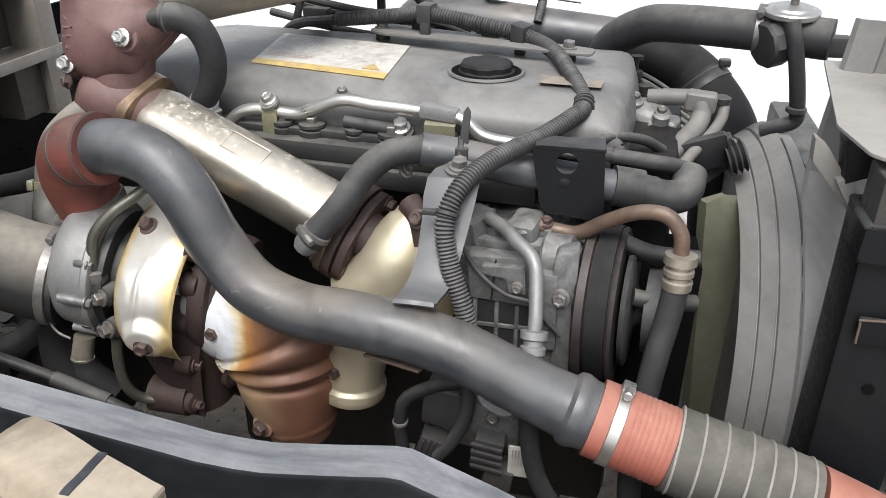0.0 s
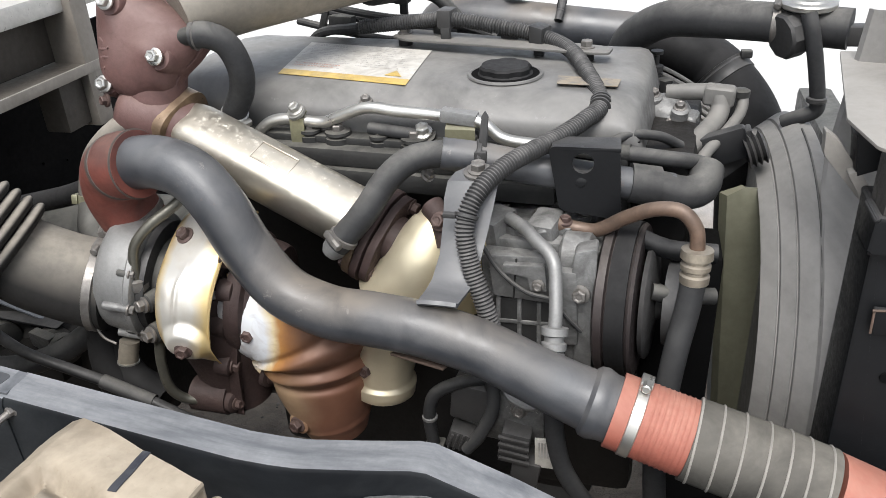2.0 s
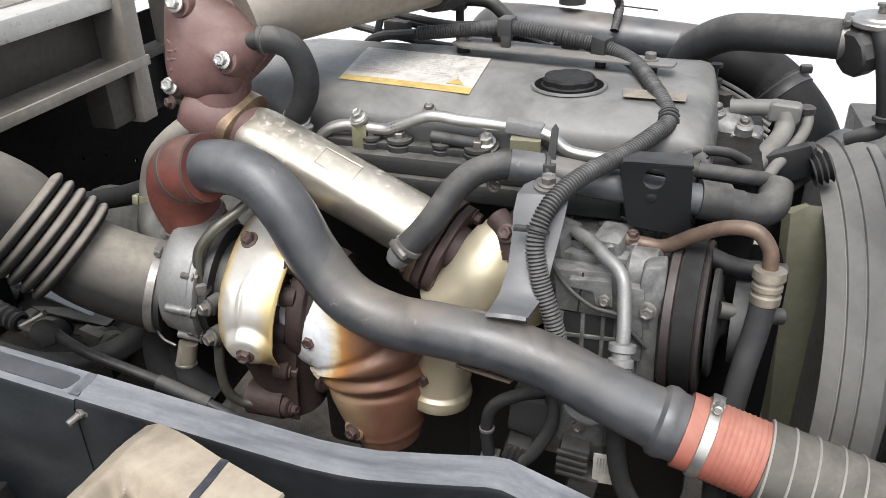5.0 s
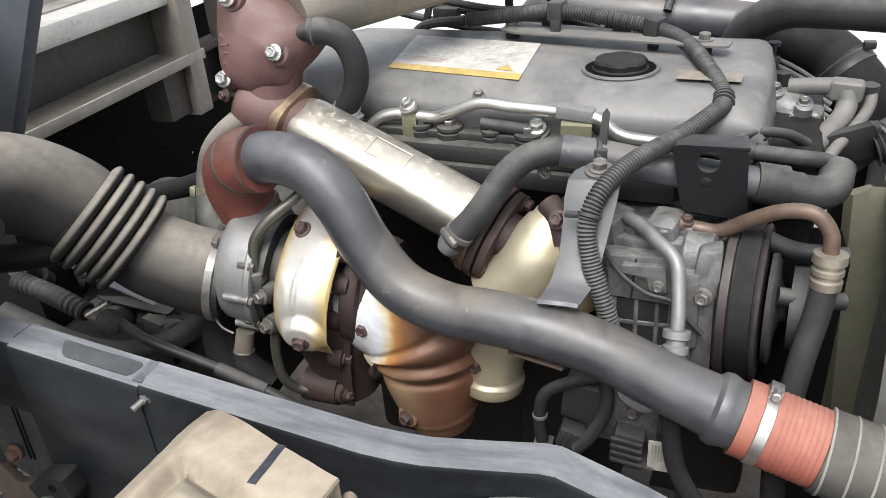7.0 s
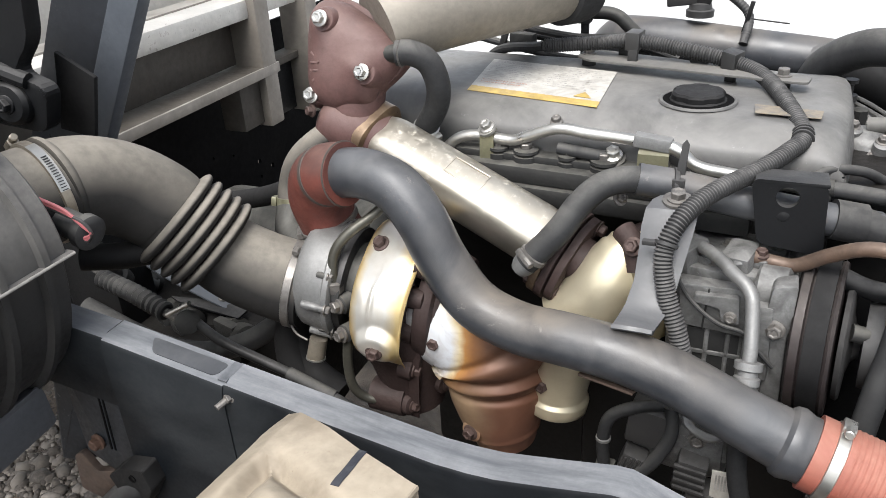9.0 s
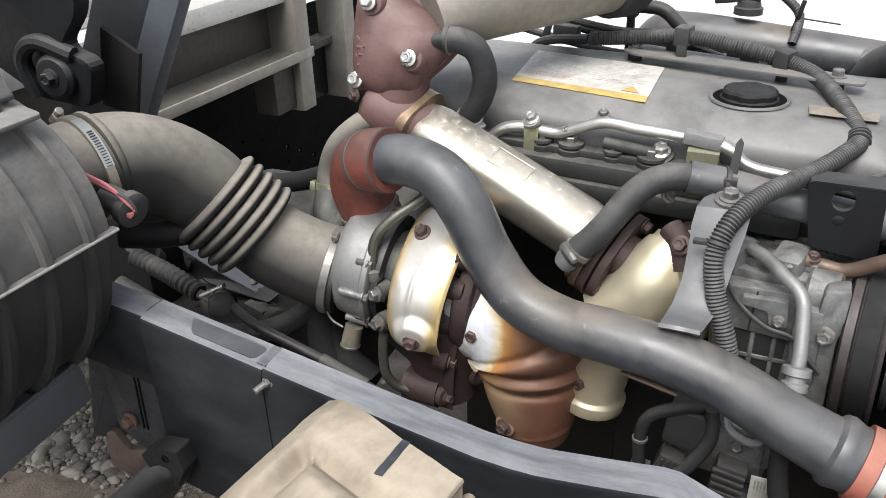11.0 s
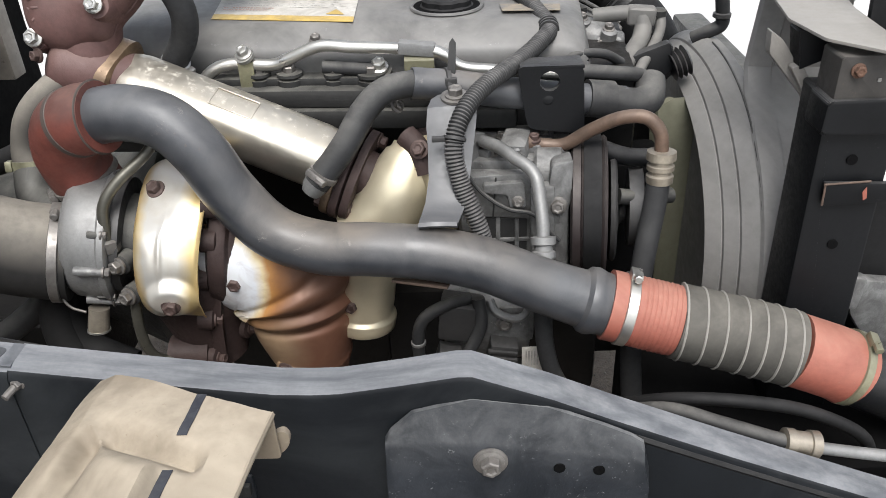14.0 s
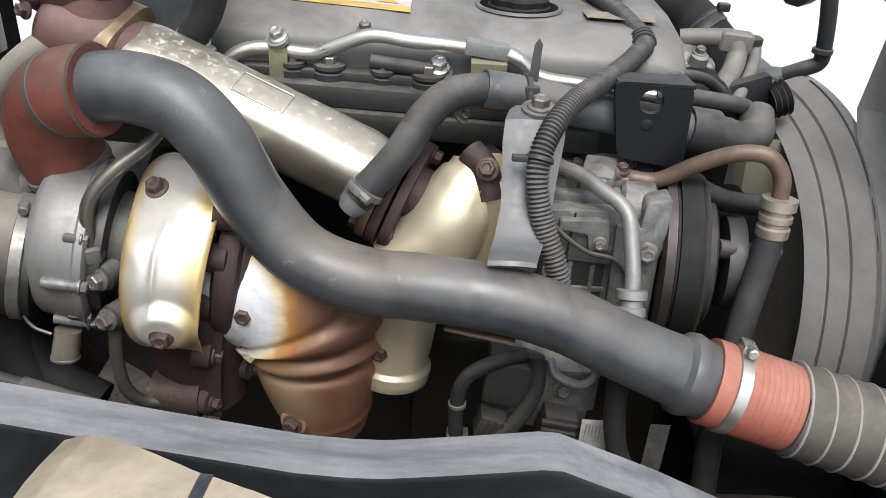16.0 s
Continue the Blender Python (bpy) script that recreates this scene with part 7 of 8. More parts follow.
# ---- radiator, shroud and its support post ----
def build_radiator():
    r = thing("radiator", "grey dusty radiator with a moulded fan shroud", "radiator", (0.35, 1.1, 0.5))
    # shroud: a conical ring round the fan, stepped in shallow bands, standing on a flat plate
    mid = (0.0, 1.212, 0.746)
    def flat(dy, dz):
        # the ring's upper half is lower and squarer than a circle
        r = math.hypot(dy, dz)
        return 0.87 * r * max(0.0, 1 - (abs(dy) / r) ** 2.2) ** (1 / 2.2) if dz > 0 else dz
    ring = lathe(mid, (1, 0, 0), [(0.236, 0.292), (0.222, 0.297), (0.216, 0.302), (0.215, 0.306), (0.218, 0.309), (0.234, 0.3220), (0.235, 0.3195), (0.2365, 0.3195), (0.2375, 0.3250), (0.254, 0.3385), (0.255, 0.3360), (0.2565, 0.3360), (0.2575, 0.3415), (0.272, 0.3530), (0.274, 0.3535), (0.280, 0.356), (0.300, 0.352), (0.300, 0.29)], 128)
    for v in ring.verts:
        v.co.z = mid[2] + flat(v.co.y - mid[1], v.co.z - mid[2])
    part("fan_shroud", ring, "shroud", r, "grey moulded fan shroud ring", sharp=25)
    arc = []
    for g in range(-50, 92, 4):
        dy, dz = -0.357 * math.cos(radians(g)), 0.357 * math.sin(radians(g))
        arc.append((0.2812, mid[1] + dy, mid[2] + flat(dy, dz)))
    part("seal_strip", sweep(arc, 0.0016, 8, 3), "rubber", r)
    part("core", box((0.42, 1.45, 0.60), (0.07, 0.80, 0.66), None, 0.01), "castdark", r)
    # moulded wall that carries on from the ring's seam to the post
    def seam(z):
        k = max(0.0, (z - mid[2]) / (0.87 * 0.356)) if z > mid[2] else (mid[2] - z) / 0.356
        p = 2.2 if z > mid[2] else 2.0
        return mid[1] - 0.356 * max(0.0, 1 - min(1.0, k) ** p) ** (1 / p)
    rows = []
    for z in [0.42 + 0.03 * i for i in range(20)] + [1.01, 1.03, 1.06, 1.10, 1.15, 1.20, 1.26]:
        b = min(1.0, max(0.0, (z - 0.99) / 0.07))
        x0, y0 = 0.2815 + 0.012 * b + 0.09 * max(0, z - 1.06), min(seam(z), 1.08)
        rows.append([Vector((x0, y0 + 0.004, z)), Vector((x0 + 0.003, y0 - 0.003, z)), Vector((x0 + 0.030, y0 - 0.010, z)), Vector((x0 + 0.034, y0 - 0.006, z)), Vector((x0 + 0.12, y0 - 0.022, z))])
    part("side_panel", shell(rows, 0.004), "shroud", r)
    fan = thing("fan_guard", "olive nylon fan ring edge beside the shroud", "fan ring", (0.19, 1.03, 0.8))
    edge = lambda z: 0.272
    left = lambda z: 0.166 + 0.075 * (0.985 - z)
    zs = [0.985, 0.93, 0.86, 0.79, 0.72, 0.65, 0.55, 0.45, 0.35]
    rows = [[Vector((left(z), 1.125, z)), Vector((left(z) + 0.010, 1.112, z)), Vector((left(z) + 0.5 * (edge(z) - left(z)), 1.106, z)), Vector((edge(z) - 0.003, 1.108, z)), Vector((edge(z) - 0.001, 1.116, z))] for z in zs]
    top = [Vector((0.196, 1.126, 0.998)), Vector((0.200, 1.114, 1.000)), Vector((0.215, 1.108, 1.002)), Vector((0.225, 1.108, 1.000)), Vector((0.232, 1.116, 0.998))]
    part("ring_edge", shell([top] + rows, 0.004), "olive", fan)
    part("edge_strip", sweep([(0.236 + 0.02 * (1.02 - z), 1.104, z) for z in (0.985, 0.9, 0.75, 0.6, 0.4)], 0.0018, 8, 4), "olive2", fan)
    m = thing("shroud_bracket", "black bracket with a small rubber bellows beside the shroud", "bracket", (0.19, 1.13, 1.05))
    part("arm", slab(rounded([(0.10, 1.10, 1.065), (0.19, 1.13, 1.085), (0.20, 1.13, 1.04), (0.12, 1.10, 1.02)], 0.006), (0, 0.02, 0), 0.002), "blackpaint", m)
    part("bellows", lathe((0.196, 1.135, 1.045), (0.9, 0.1, 0.35), [(0.004 * i, 0.018 if i % 2 else 0.025) for i in range(8)], 20), "black", m)
    nk = thing("filler_neck", "black plastic filler neck block with a thin overflow hose", "filler neck", (0.27, 1.26, 1.18))
    part("radiator_cap", lathe((0.272, 1.27, 1.222), (0, -0.1, 1), [(0, 0.020), (0.001, 0.036), (0.004, 0.0405), (0.010, 0.041), (0.012, 0.039), (0.013, 0.030), (0.016, 0.027), (0.017, 0.006)], 14), "bright", nk)
    part("cap_lever", lathe((0.275, 1.275, 1.240), (0, 0, 1), [(0, 0.006), (0.008, 0.006), (0.009, 0.009), (0.013, 0.009)], 12), "bolt", nk)
    part("block", lathe((0.262, 1.262, 1.188), (-0.85, -0.45, -0.15), [(0, 0.030), (0.002, 0.034), (0.026, 0.034), (0.030, 0.031), (0.031, 0.020)], 10), "black", nk)
    part("neck", lathe((0.272, 1.27, 1.18), (0, 0, 1), [(0, 0.028), (0.046, 0.028)], 24), "black", nk)
    part("arm", box((0.315, 1.262, 1.185), (0.09, 0.03, 0.03), None, 0.006), "black", nk)
    part("overflow_hose", sweep([(0.268, 1.235, 1.222), (0.276, 1.228, 1.195), (0.288, 1.23, 1.15), (0.300, 1.24, 1.10), (0.302, 1.245, 1.075), (0.280, 1.25, 1.062), (0.262, 1.26, 1.05)], 0.0115, 16, 8), "rubber", nk)
    part("hose_clip", lathe((0.300, 1.241, 1.088), (0, 0, 1), [(0, 0.012), (0.002, 0.015), (0.008, 0.015), (0.010, 0.012)], 14), "black", nk)
    p = thing("radiator_support_post", "black radiator support post with dusty top plates and holes", "post", (0.33, 0.81, 0.5))
    part("post", slab(rounded([(0.285, 0.772, 0.40), (0.372, 0.772, 0.40), (0.364, 0.772, 1.125), (0.277, 0.772, 1.125)], 0.004), (0, 0.075, 0), 0.003), "blackpaint", p)
    part("cap_plate", slab(rounded([(0.279, 0.766, 1.176), (0.338, 0.766, 1.176), (0.342, 0.766, 1.152), (0.358, 0.766, 1.140), (0.358, 0.766, 1.100), (0.279, 0.766, 1.100)], 0.004), (0, 0.05, 0), 0.002), "capsteel", p, "dusty dark cap plate")
    part("cap_shoulder", slab(rounded([(0.272, 0.760, 1.127), (0.362, 0.760, 1.127), (0.364, 0.760, 1.082), (0.270, 0.760, 1.085)], 0.006), (0, 0.05, 0), 0.003), "blackpaint", p)
    part("top_plate", slab(rounded([(0.254, 0.866, 1.188), (0.268, 0.790, 1.186), (0.331, 0.726, 1.184), (0.343, 0.80, 1.186), (0.347, 0.90, 1.188), (0.388, 1.12, 1.194), (0.292, 1.12, 1.194)], 0.005), (0, 0, 0.004), 0.001), "lightplate", p, "pale dusty top plate")
    part("top_clip", slab(rounded([(0.262, 0.850, 1.182), (0.304, 0.842, 1.178), (0.304, 0.842, 1.150), (0.270, 0.850, 1.132)], 0.003), (0, 0.03, 0), 0.002), "blackpaint", p)
    part("inner_brace", slab(rounded([(0.236, 0.865, 1.178), (0.252, 0.865, 1.166), (0.306, 0.865, 1.092), (0.318, 0.865, 0.985), (0.309, 0.865, 0.985), (0.294, 0.865, 1.086), (0.238, 0.865, 1.150)], 0.004), (0, 0.018, 0), 0.001), "lightplate", p)
    part("outer_brace", slab(rounded([(0.262, 0.850, 1.135), (0.274, 0.850, 1.140), (0.322, 0.850, 1.066), (0.314, 0.850, 1.052)], 0.003), (0, 0.015, 0), 0.001), "lightplate", p)
    part("brace_clip", box((0.305, 0.860, 1.003), (0.012, 0.02, 0.022), Euler((0, 0.2, 0)).to_matrix(), 0.003), "paleedge", p)
    bolt((0.299, 0.764, 1.160), (0, -1, 0.1), 0.0085, p, "rust")
    part("chip", box((0.325, 0.7650, 1.148), (0.004, 0.001, 0.004), None, 0), "paleedge", p)
    for x, z in ((0.320, 1.048), (0.322, 0.931)):
        part("bolt_hole", lathe((x, 0.7715, z), (0, -1, 0), [(-0.002, 0.0068), (0.0016, 0.0065)], 18), "void", p)
    part("orange_plate", slab(rounded([(0.291, 0.764, 1.022), (0.378, 0.764, 1.018), (0.382, 0.764, 0.994), (0.296, 0.764, 0.990)], 0.004), (0, 0.006, 0), 0.001), "blackpaint", p)
    for a, b in (((0.290, 0.7635, 1.020), (0.345, 0.7635, 1.0225)), ((0.292, 0.7635, 1.018), (0.293, 0.7635, 0.992))):
        part("worn_edge", sweep([a, b], 0.0014, 8, 3), "rust2", p, "rust showing at a worn edge")
    part("paint_fleck", slab([(0.338, 0.7630, 1.008), (0.342, 0.7630, 1.015), (0.345, 0.7630, 1.000), (0.341, 0.7630, 0.997)], (0, 0.001, 0), 0), "silicone", p)
    part("bolt_hole", lathe((0.374, 0.7635, 1.006), (0, -1, 0), [(-0.002, 0.0065), (0.0016, 0.0062)], 18), "void", p)
    g = thing("hose_bracket", "grey rubbed cast bracket beside the charge hose", "bracket", (0.42, 0.8, 0.8))
    part("body", slab(rounded([(0.378, 0.80, 0.855), (0.456, 0.80, 0.845), (0.466, 0.80, 0.80), (0.492, 0.80, 0.655), (0.470, 0.80, 0.672), (0.440, 0.80, 0.73), (0.415, 0.80, 0.755), (0.385, 0.80, 0.80)], 0.008), (0, 0.02, 0), 0.003), "cast", g)
    part("bolt_pad", box((0.374, 0.790, 0.845), (0.022, 0.02, 0.05), Euler((0, 0.1, 0)).to_matrix(), 0.005), "cast", g)
    s = thing("steering_pipe", "power steering hose with a bright crimped end and steel pipe", "pipe", (0.3, 0.62, 0.75))
    S = [(0.02, 0.72, 0.70), (0.10, 0.66, 0.765), (0.16, 0.625, 0.772), (0.225, 0.607, 0.760), (0.255, 0.602, 0.756)]
    part("hose", sweep(S, 0.0095, 16, 6), "rubber", s)
    part("upper_hose", sweep([(0.06, 0.72, 0.72), (0.12, 0.67, 0.772), (0.20, 0.65, 0.782), (0.28, 0.65, 0.762), (0.36, 0.66, 0.71), (0.40, 0.68, 0.64)], 0.0085, 14, 6), "matblack", s)
    d = Vector((0.97, -0.03, -0.16)).normalized()
    part("crimp", lathe((0.232, 0.606, 0.759), d, [(0, 0.012), (0.001, 0.016), (0.012, 0.016), (0.013, 0.014), (0.03, 0.014), (0.031, 0.0165), (0.042, 0.0165), (0.043, 0.010)], 20), "brass3", s)
    part("tube", sweep([(0.27, 0.60, 0.752), (0.34, 0.60, 0.738), (0.42, 0.60, 0.724), (0.52, 0.60, 0.70)], 0.0075, 14, 4), "alloy", s)
    f = thing("front_panel", "black steel panel edge in front of the radiator post", "panel", (0.5, 0.9, 0.9))
    # coloured as deep shade, so the space low behind the rail stays black
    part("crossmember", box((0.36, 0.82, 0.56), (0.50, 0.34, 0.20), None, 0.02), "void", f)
    part("wheel_housing", box((0.705, 0.875, 0.615), (0.66, 0.06, 0.68), None, 0.02), "matblack", f)
    part("sheet", slab(rounded([(0.355, 0.86, 1.075), (0.80, 0.90, 1.085), (0.80, 0.90, 1.42), (0.355, 0.90, 1.42)], 0.02), (0.0, 0.01, 0), 0.002), "matblack", f)
    part("brace", sweep([(0.39, 0.80, 1.03), (0.47, 0.82, 1.075), (0.62, 0.86, 1.15)], 0.010, 12, 4), "blackpaint", f)
    part("brace", sweep([(0.39, 0.80, 1.015), (0.48, 0.82, 1.00), (0.62, 0.86, 1.03)], 0.006, 12, 4), "blackpaint", f)


build_radiator()


# ---- air cleaner ----
def build_air_cleaner():
    a = thing("air_cleaner", "large ribbed black plastic air cleaner with a dusty top half", "air cleaner", (-0.93, 0.35, 0.9))
    cx, cz, y1, y0 = -0.960, 1.102, 0.540, 0.02
    ribs = [0.510 - 0.060 * k for k in range(8)]
    def half(lo, hi, r, squash, mat, name, high):
        ys = [(y1 + 0.012, 0.80), (y1 + 0.004, 0.97), (y1, 1.0)]
        for y in ribs:
            ys += [(y + 0.005, 1.0), (y + 0.002, 1.0 + high), (y - 0.002, 1.0 + high), (y - 0.005, 1.0)]
        ys.append((y0, 1.0))
        rows = []
        for y, k in ys:
            rows.append([Vector((cx + math.cos(g) * r * k, y, cz + math.sin(g) * r * k * squash)) for g in (radians(lo + (hi - lo) * i / 40) for i in range(41))])
        part(name, shell(rows, -0.004), mat, a, sharp=25)
    half(0, 180, 0.148, 1.06, "airtop", "upper_housing", 0.045)
    half(180, 360, 0.140, 1.45, "black", "lower_housing", 0.06)
    for y in ribs:
        for lo, hi, r, sq, k in ((8, 172, 0.148, 1.06, 1.048), (188, 352, 0.140, 1.45, 1.062)):
            arc = [(cx + math.cos(g) * r * k, y, cz + math.sin(g) * r * k * sq) for g in (radians(lo + (hi - lo) * i / 24) for i in range(25))]
            part("rib", sweep(arc, 0.0026, 8, 2), "ribedge", a)
    part("seam_flange", box((cx + 0.152, (y0 + y1) / 2, cz), (0.014, y1 - y0 + 0.02, 0.006), None, 0.002), "airtop", a)
    part("seam_edge", sweep([(cx + 0.160, y1 + 0.008, cz + 0.001), (cx + 0.1605, y0, cz + 0.001)], 0.0019, 8, 3), "paleedge", a, "rubbed pale seam edge")
    part("end_wall", slab([Vector((cx + math.cos(radians(i * 10)) * 0.12, y1 + 0.010, cz + math.sin(radians(i * 10)) * 0.12 * (1.06 if i < 18 else 1.45))) for i in range(36)], (0, 0.004, 0), 0), "black", a)
    part("top_bracket", slab(rounded([(-0.985, 0.525, 1.272), (-0.845, 0.525, 1.242), (-0.842, 0.44, 1.243), (-0.98, 0.40, 1.27)], 0.008), (0, 0, 0.006), 0.002), "airtop", a)
    part("bracket_wall", slab(rounded([(-0.90, 0.527, 1.258), (-0.872, 0.520, 1.262), (-0.918, 0.50, 1.40), (-1.0, 0.50, 1.45), (-1.02, 0.52, 1.29)], 0.008), (0, -0.02, 0), 0.003), "airtop", a)
    bolt((-0.880, 0.495, 1.252), (0.1, 0, 1), 0.011, a, "rustbolt")
    s = thing("air_cleaner_tray", "dark channel section carrying the air cleaner", "bracket", (-0.95, 0.3, 0.84))
    part("channel", box((-0.945, 0.27, 0.862), (0.12, 0.49, 0.062), Euler((radians(4), 0, 0)).to_matrix(), 0.008), "traypaint", s)
    part("rim", box((-0.888, 0.27, 0.895), (0.005, 0.48, 0.008), Euler((radians(4), 0, 0)).to_matrix(), 0.002), "traypaint", s)
    part("rust_seat", box((-0.925, 0.46, 0.902), (0.03, 0.05, 0.012), None, 0.005), "rust2", s)
    e = thing("vacuum_sensor", "round black sensor with pink and black wires under the intake hose", "sensor", (-0.94, 0.70, 1.04))
    part("body", lathe((-0.868, 0.600, 1.113), (1, -0.12, -0.2), [(0, 0.012), (0.002, 0.018), (0.034, 0.018), (0.038, 0.023), (0.050, 0.023), (0.054, 0.018), (0.055, 0.010)], 28), "rubber", e)
    part("stub", sweep([(-0.95, 0.68, 1.005), (-0.90, 0.71, 1.0), (-0.84, 0.75, 1.005)], 0.020, 16, 4), "matblack", e)
    for k in range(3):
        part("wire", sweep([(-0.905, 0.572, 1.166 + 0.002 * k), (-0.873, 0.574, 1.150 + 0.003 * k), (-0.832, 0.575, 1.137 + 0.003 * k), (-0.808, 0.576, 1.130 - 0.003 * k), (-0.799, 0.578, 1.114), (-0.810, 0.580, 1.100 + 0.003 * k), (-0.820, 0.582, 1.104)], 0.0024, 8, 6), "wire" if k else "black", e)


build_air_cleaner()


# ---- truck bed and cab stay behind ----
def build_bed():
    b = thing("truck_bed", "weathered steel truck bed front frame with rusty seams", "truck bed", (-1.4, 1.4, 1.0))
    R = Euler((0, 0, radians(-1))).to_matrix()
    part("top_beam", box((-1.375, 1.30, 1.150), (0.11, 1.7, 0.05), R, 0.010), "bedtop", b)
    # face panel, shelf and inner post take the copy with shade in its colour
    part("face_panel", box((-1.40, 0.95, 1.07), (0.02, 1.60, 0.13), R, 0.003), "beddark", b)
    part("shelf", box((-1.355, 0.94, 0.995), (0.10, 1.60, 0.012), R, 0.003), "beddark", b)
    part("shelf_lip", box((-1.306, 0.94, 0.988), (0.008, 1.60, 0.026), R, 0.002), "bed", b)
    part("corner_post", box((-1.335, 1.700, 1.09), (0.09, 0.06, 0.50), R, 0.006), "bed", b)
    part("outer_post", box((-1.33, 1.93, 1.06), (0.09, 0.06, 0.50), R, 0.006), "bed", b)
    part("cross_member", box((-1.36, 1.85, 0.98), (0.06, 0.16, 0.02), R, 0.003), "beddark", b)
    part("back_panel", box((-1.37, 1.85, 0.90), (0.02, 0.16, 0.16), R, 0.003), "blackpaint", b)
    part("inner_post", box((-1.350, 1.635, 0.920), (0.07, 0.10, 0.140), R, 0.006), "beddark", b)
    part("headboard", box((-1.475, 0.95, 1.43), (0.02, 1.60, 0.54), R, 0.004), "bedtop", b, "pale scuffed headboard sheet")
    part("floor", box((-2.4, 1.2, 1.16), (2.0, 2.0, 0.04), None, 0.004), "bed", b)
    # black sheet in place of the shade under the bed, pierced by small holes
    part("shade_wall", slab([(-1.62, 0.75, 0.38), (-1.62, 1.12, 0.38), (-1.62, 1.30, 0.2), (-1.62, 2.65, 0.2), (-1.62, 2.65, 1.0), (-1.62, 0.75, 1.0)], (-0.01, 0, 0), 0, holes=[((-1.62, 1.797, 0.667), 0.0050), ((-1.62, 1.895, 0.640), 0.0037), ((-1.62, 2.025, 0.570), 0.0087), ((-1.62, 2.094, 0.531), 0.0087), ((-1.62, 2.177, 0.486), 0.0087), ((-1.62, 2.021, 0.517), 0.0068), ((-1.62, 2.10, 0.45), 0.0062)]), "void", b)
    t = thing("cab_stay", "slate grey painted steel cab stay standing behind the intake hose", "stay", (-1.1, 0.92, 1.0))
    A, B = Vector((-1.222, 0.93, 1.03)), Vector((-0.995, 0.915, 1.40))
    d = (B - A).normalized()
    side = Vector((0, 1, 0)).cross(d).normalized()
    fr = Matrix((side, d.cross(side) * -1, d)).transposed()
    part("box_section", box((A + B) / 2, (0.115, 0.06, (B - A).length), fr, 0.006), "staypaint", t)
    part("edge_flange", box((A + B) / 2 + side * 0.070 + Vector((0, -0.020, 0)), (0.050, 0.030, (B - A).length), fr, 0.004), "strut", t)
    part("foot", box((-1.22, 0.95, 0.86), (0.13, 0.10, 0.36), None, 0.01), "blackpaint", t)
    m = thing("cab_mount", "black cast cab mount bracket with a bolt", "bracket", (-1.08, 0.74, 1.2))
    part("plate", slab(rounded([(-1.30, 0.76, 1.42), (-0.985, 0.74, 1.40), (-1.00, 0.735, 1.30), (-1.04, 0.73, 1.255), (-0.99, 0.735, 1.235), (-1.02, 0.74, 1.165), (-1.12, 0.745, 1.17), (-1.30, 0.76, 1.25)], 0.02), (0, 0.03, 0), 0.006), "blackpaint", m)
    part("side_plate", slab([(-1.03, 0.80, 1.27), (-0.965, 0.80, 1.235), (-0.995, 0.80, 1.14), (-1.06, 0.80, 1.15)], (0, 0.008, 0), 0.002), "matblack", m)
    part("boss", lathe((-1.060, 0.745, 1.212), (0.1, -1, 0.05), [(0, 0.034), (0.018, 0.032), (0.024, 0.026), (0.025, 0.010)], 28), "blackpaint", m)
    bolt((-1.058, 0.720, 1.213), (0.1, -1, 0.05), 0.014, m, "blackpaint")
    part("rib", sweep([(-1.02, 0.735, 1.245), (-1.075, 0.725, 1.262), (-1.11, 0.725, 1.235), (-1.105, 0.73, 1.18)], 0.012, 10, 6), "blackpaint", m)


build_bed()


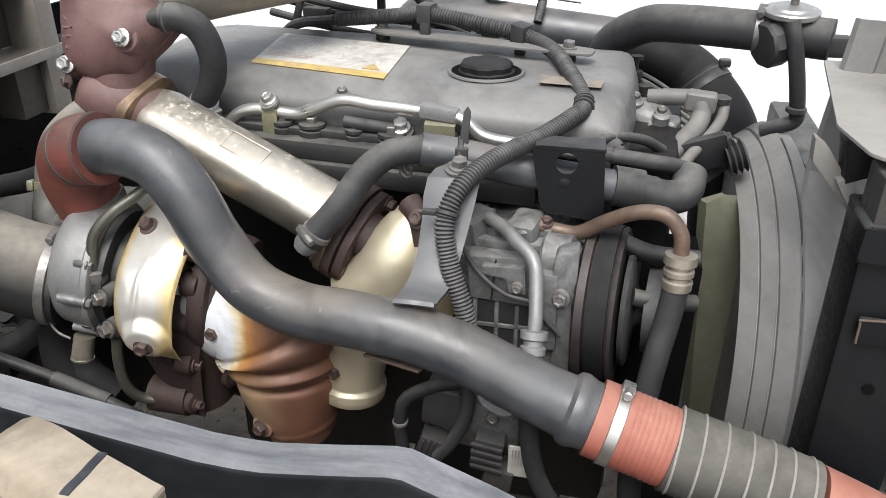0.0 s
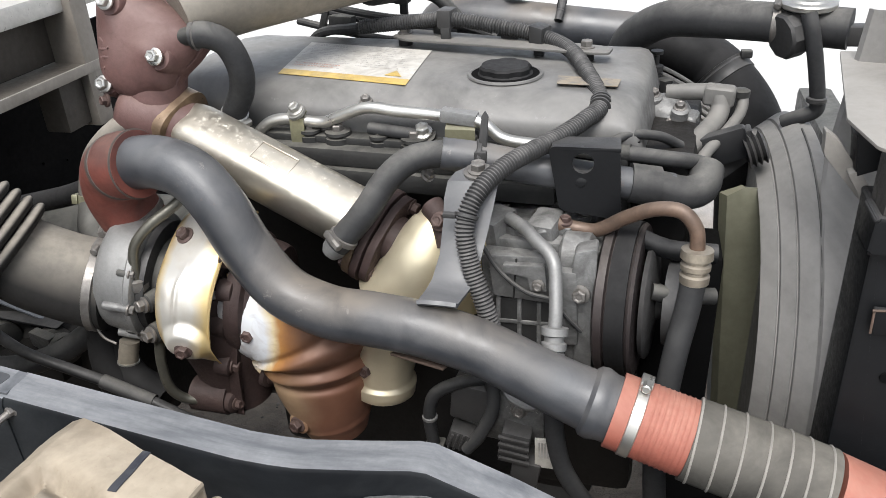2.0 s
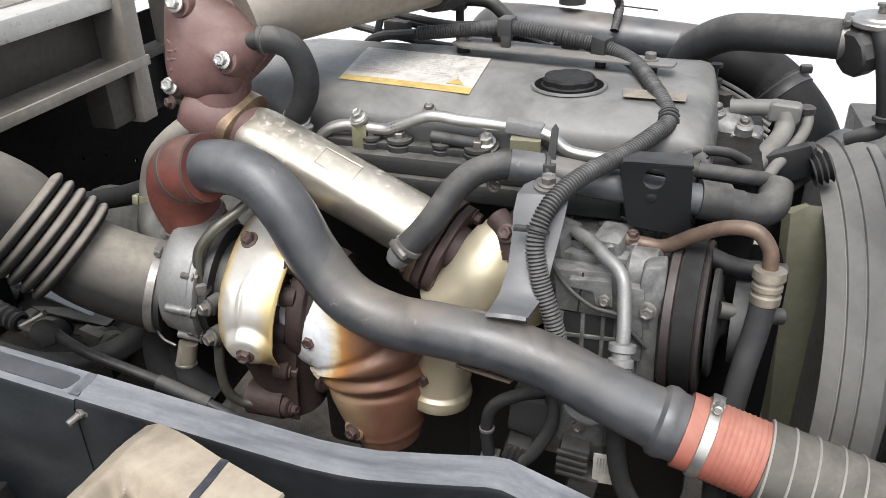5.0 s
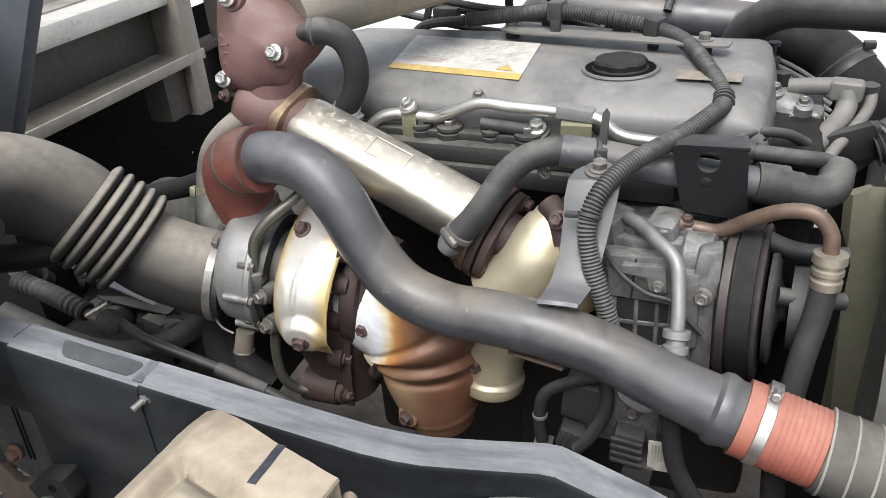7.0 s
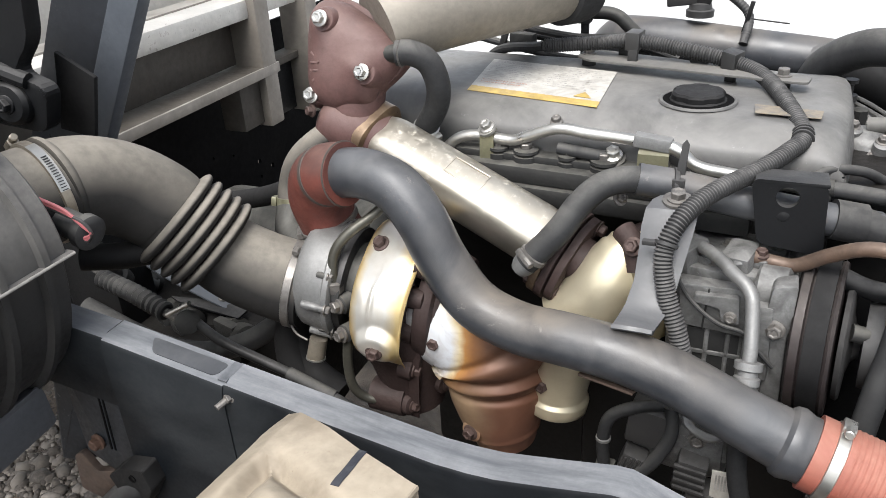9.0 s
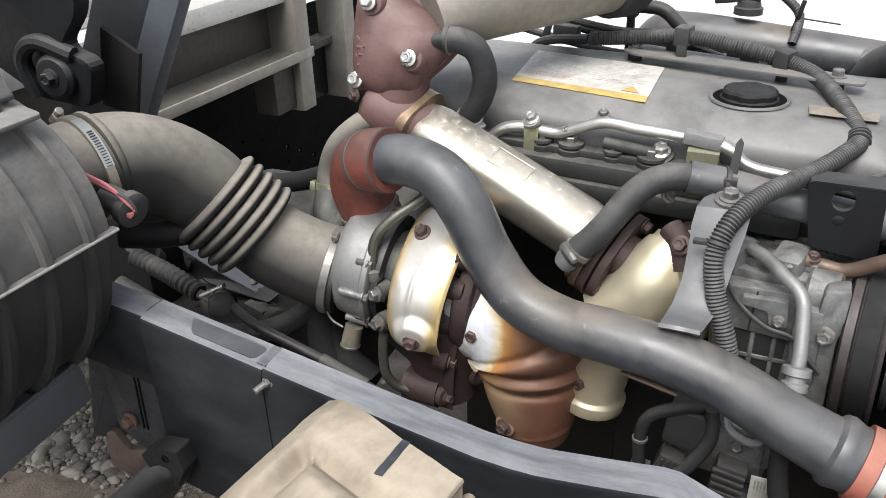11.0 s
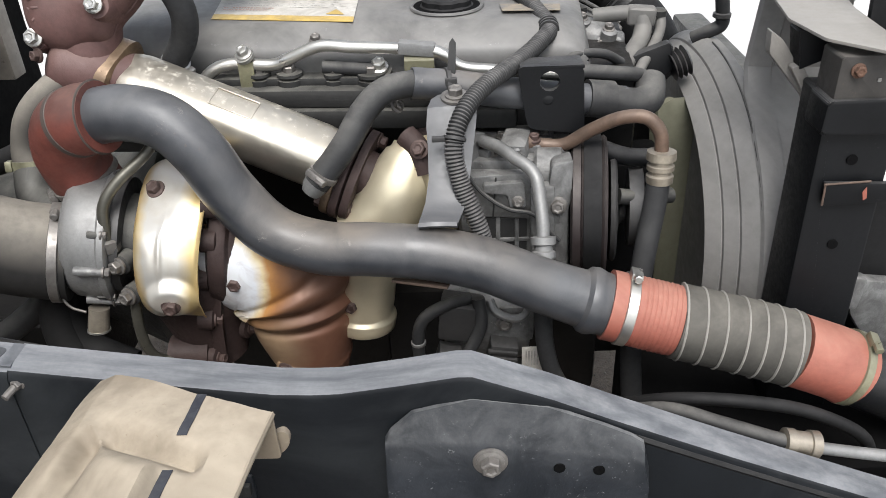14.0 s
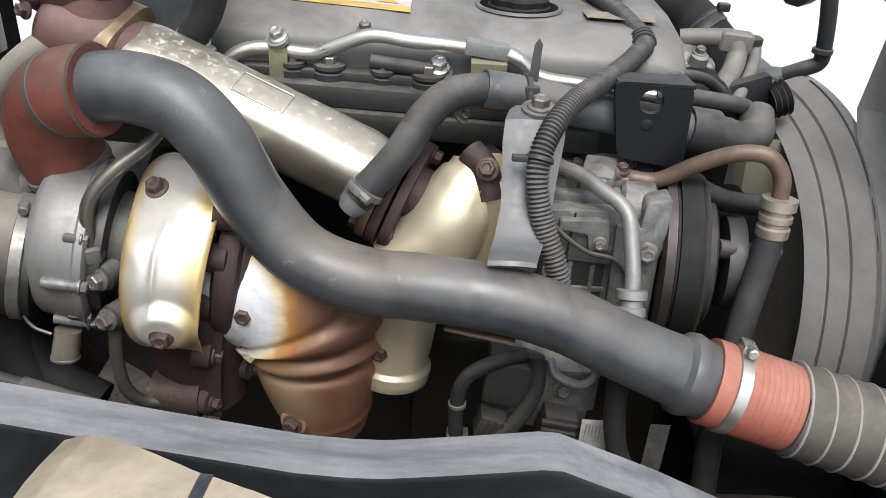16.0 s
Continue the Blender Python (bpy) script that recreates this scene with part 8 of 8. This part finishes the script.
# ---- gearbox side clutter under the intake hose ----
def build_clutter():
    g = thing("gearbox", "dark gearbox casing under the intake hose, shade in its colour", "gearbox", (-1.0, 1.1, 0.6))
    # casing and cover have the shade under the hose put into their colour
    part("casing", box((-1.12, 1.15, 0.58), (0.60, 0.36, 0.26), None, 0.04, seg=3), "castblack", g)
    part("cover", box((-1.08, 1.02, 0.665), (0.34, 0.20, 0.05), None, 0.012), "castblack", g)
    rnd = random.Random(8)
    for i in range(22):
        x, y = rnd.uniform(-1.32, -0.84), rnd.uniform(0.92, 1.22)
        p = (x, y, 0.690 + rnd.uniform(0, 0.03))
        if i % 3 == 0:
            bolt(p, (rnd.uniform(-0.3, 0.3), -0.5, 1), 0.012, g, "castdark")
        elif i % 3 == 1:
            part("lug", lathe(p, (rnd.uniform(-1, 1), -0.6, 0.5), [(0, 0.02), (0.02, 0.022), (0.03, 0.014), (0.05, 0.012)], 14), "castdark", g)
        else:
            part("rib", box(p, (rnd.uniform(0.03, 0.07), 0.02, 0.03), Euler((0, 0, rnd.uniform(0, 3))).to_matrix(), 0.004), "castdark", g)
    s = thing("cable_strap", "flat grey steel strap bolted at both ends", "strap", (-1.1, 1.05, 0.74))
    A, B = Vector((-1.171, 1.00, 0.805)), Vector((-0.995, 1.00, 0.731))
    part("strap", slab(rounded([A + Vector((-0.012, -0.012, 0)), A + Vector((-0.012, 0.03, 0)), A.lerp(B, 0.45) + Vector((0, 0.02, 0)), B + Vector((0.02, 0.022, 0)), B + Vector((0.02, -0.018, 0)), A.lerp(B, 0.5) + Vector((0, -0.018, 0))], 0.008), (0, 0, -0.004), 0.001), "strut", s)
    part("tail", slab(rounded([B + Vector(k) for k in ((-0.10, -0.03, 0.015), (-0.08, -0.035, 0.010), (0.055, -0.03, -0.008), (0.06, 0.0, -0.003), (0.02, 0.01, -0.001))], 0.006), (0, 0, -0.004), 0.001), "blackpaint", s)
    bolt(A + Vector((0, 0.005, 0.001)), (0, -0.2, 1), 0.012, s, "rustbolt")
    bolt(B + Vector((0, 0.002, 0.001)), (0, -0.2, 1), 0.012, s, "bolt")
    c = thing("gear_cable", "black gear cable with a ribbed boot and a steel eye", "cable", (-1.0, 0.85, 0.8))
    part("boot", sweep([(-1.10, 0.83, 0.862), (-1.02, 0.815, 0.855), (-0.94, 0.80, 0.840)], 0.016, 14, 20, lambda q: 1 + 0.12 * math.sin(q * 2 * math.pi / 0.012)), "rubber", c)
    part("rod", sweep([(-0.945, 0.80, 0.840), (-0.895, 0.79, 0.838)], 0.008, 12, 3), "bolt", c)
    part("eye", lathe((-0.890, 0.788, 0.838), (0.6, -0.5, 0.4), [(0, 0.012), (0.001, 0.020), (0.018, 0.020), (0.02, 0.012)], 20), "castdark", c)
    part("pin", sweep([(-0.919, 0.78, 0.852), (-0.868, 0.78, 0.882)], 0.0045, 10, 2), "bright", c)
    h = thing("brake_hose", "thick black hose sagging behind the chassis rail", "hose", (-0.85, 0.85, 0.75))
    part("hose", sweep([(-1.15, 0.82, 0.80), (-1.02, 0.83, 0.745), (-0.93, 0.84, 0.735), (-0.85, 0.86, 0.755), (-0.78, 0.88, 0.80), (-0.74, 0.89, 0.85)], 0.019, 18, 8), "rubber", h)
    part("lower_hose", sweep([(-0.90, 0.80, 0.74), (-0.80, 0.79, 0.70), (-0.70, 0.78, 0.66), (-0.58, 0.77, 0.625), (-0.45, 0.77, 0.60)], 0.014, 16, 6), "rubber", h)
    part("turbo_drain", sweep([(-0.72, 0.86, 0.86), (-0.73, 0.84, 0.79), (-0.70, 0.82, 0.72), (-0.64, 0.80, 0.68)], 0.028, 18, 6), "matblack", h)
    rod = thing("brake_pipe", "thin black steel pipe running along inside the rail", "pipe", (-0.7, 0.78, 0.78))
    part("pipe", sweep([(-0.90, 0.80, 0.845), (-0.822, 0.78, 0.821), (-0.740, 0.78, 0.796), (-0.659, 0.78, 0.771), (-0.55, 0.77, 0.735), (-0.44, 0.76, 0.70)], 0.0085, 14, 6), "blackpaint", rod)
    part("sleeve", sweep([(-0.70, 0.78, 0.784), (-0.62, 0.778, 0.758)], 0.011, 14, 3), "rubber", rod)
    for p, d, r in (((-1.16, 0.90, 0.835), (0.2, -0.6, 0.8), 0.022), ((-1.06, 0.96, 0.700), (0.9, -0.4, 0.1), 0.030), ((-0.92, 0.95, 0.700), (0.8, -0.5, 0.2), 0.026)):
        part("shift_boss", lathe(Vector(p) - Vector(d) * 0.06, d, [(0, r * 1.1), (0.03, r * 1.1), (0.034, r * 0.8), (0.055, r * 0.8), (0.058, r), (0.085, r), (0.09, r * 0.6)], 20), "castdark", g)
    x = thing("axle_cover", "dark rounded casing low behind the rail", "casing", (-0.45, 0.75, 0.6))
    part("shell", sweep([(-0.66, 0.76, 0.62, 0.07), (-0.55, 0.75, 0.64, 0.075), (-0.43, 0.75, 0.62, 0.07)], 0.07, 20, 6), "castblack", x)
    o = thing("opposite_rail", "far side chassis rail coloured as deep shade", "frame rail", (-0.5, 1.9, 0.75))
    # web and flange are blackened to stand for the shade back here
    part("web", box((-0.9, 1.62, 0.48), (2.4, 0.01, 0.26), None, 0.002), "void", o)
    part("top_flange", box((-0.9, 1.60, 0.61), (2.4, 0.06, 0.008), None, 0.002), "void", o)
    part("engine_crossmember", box((-0.2, 1.1, 0.50), (0.14, 1.0, 0.10), None, 0.01), "blackpaint", o)


build_clutter()
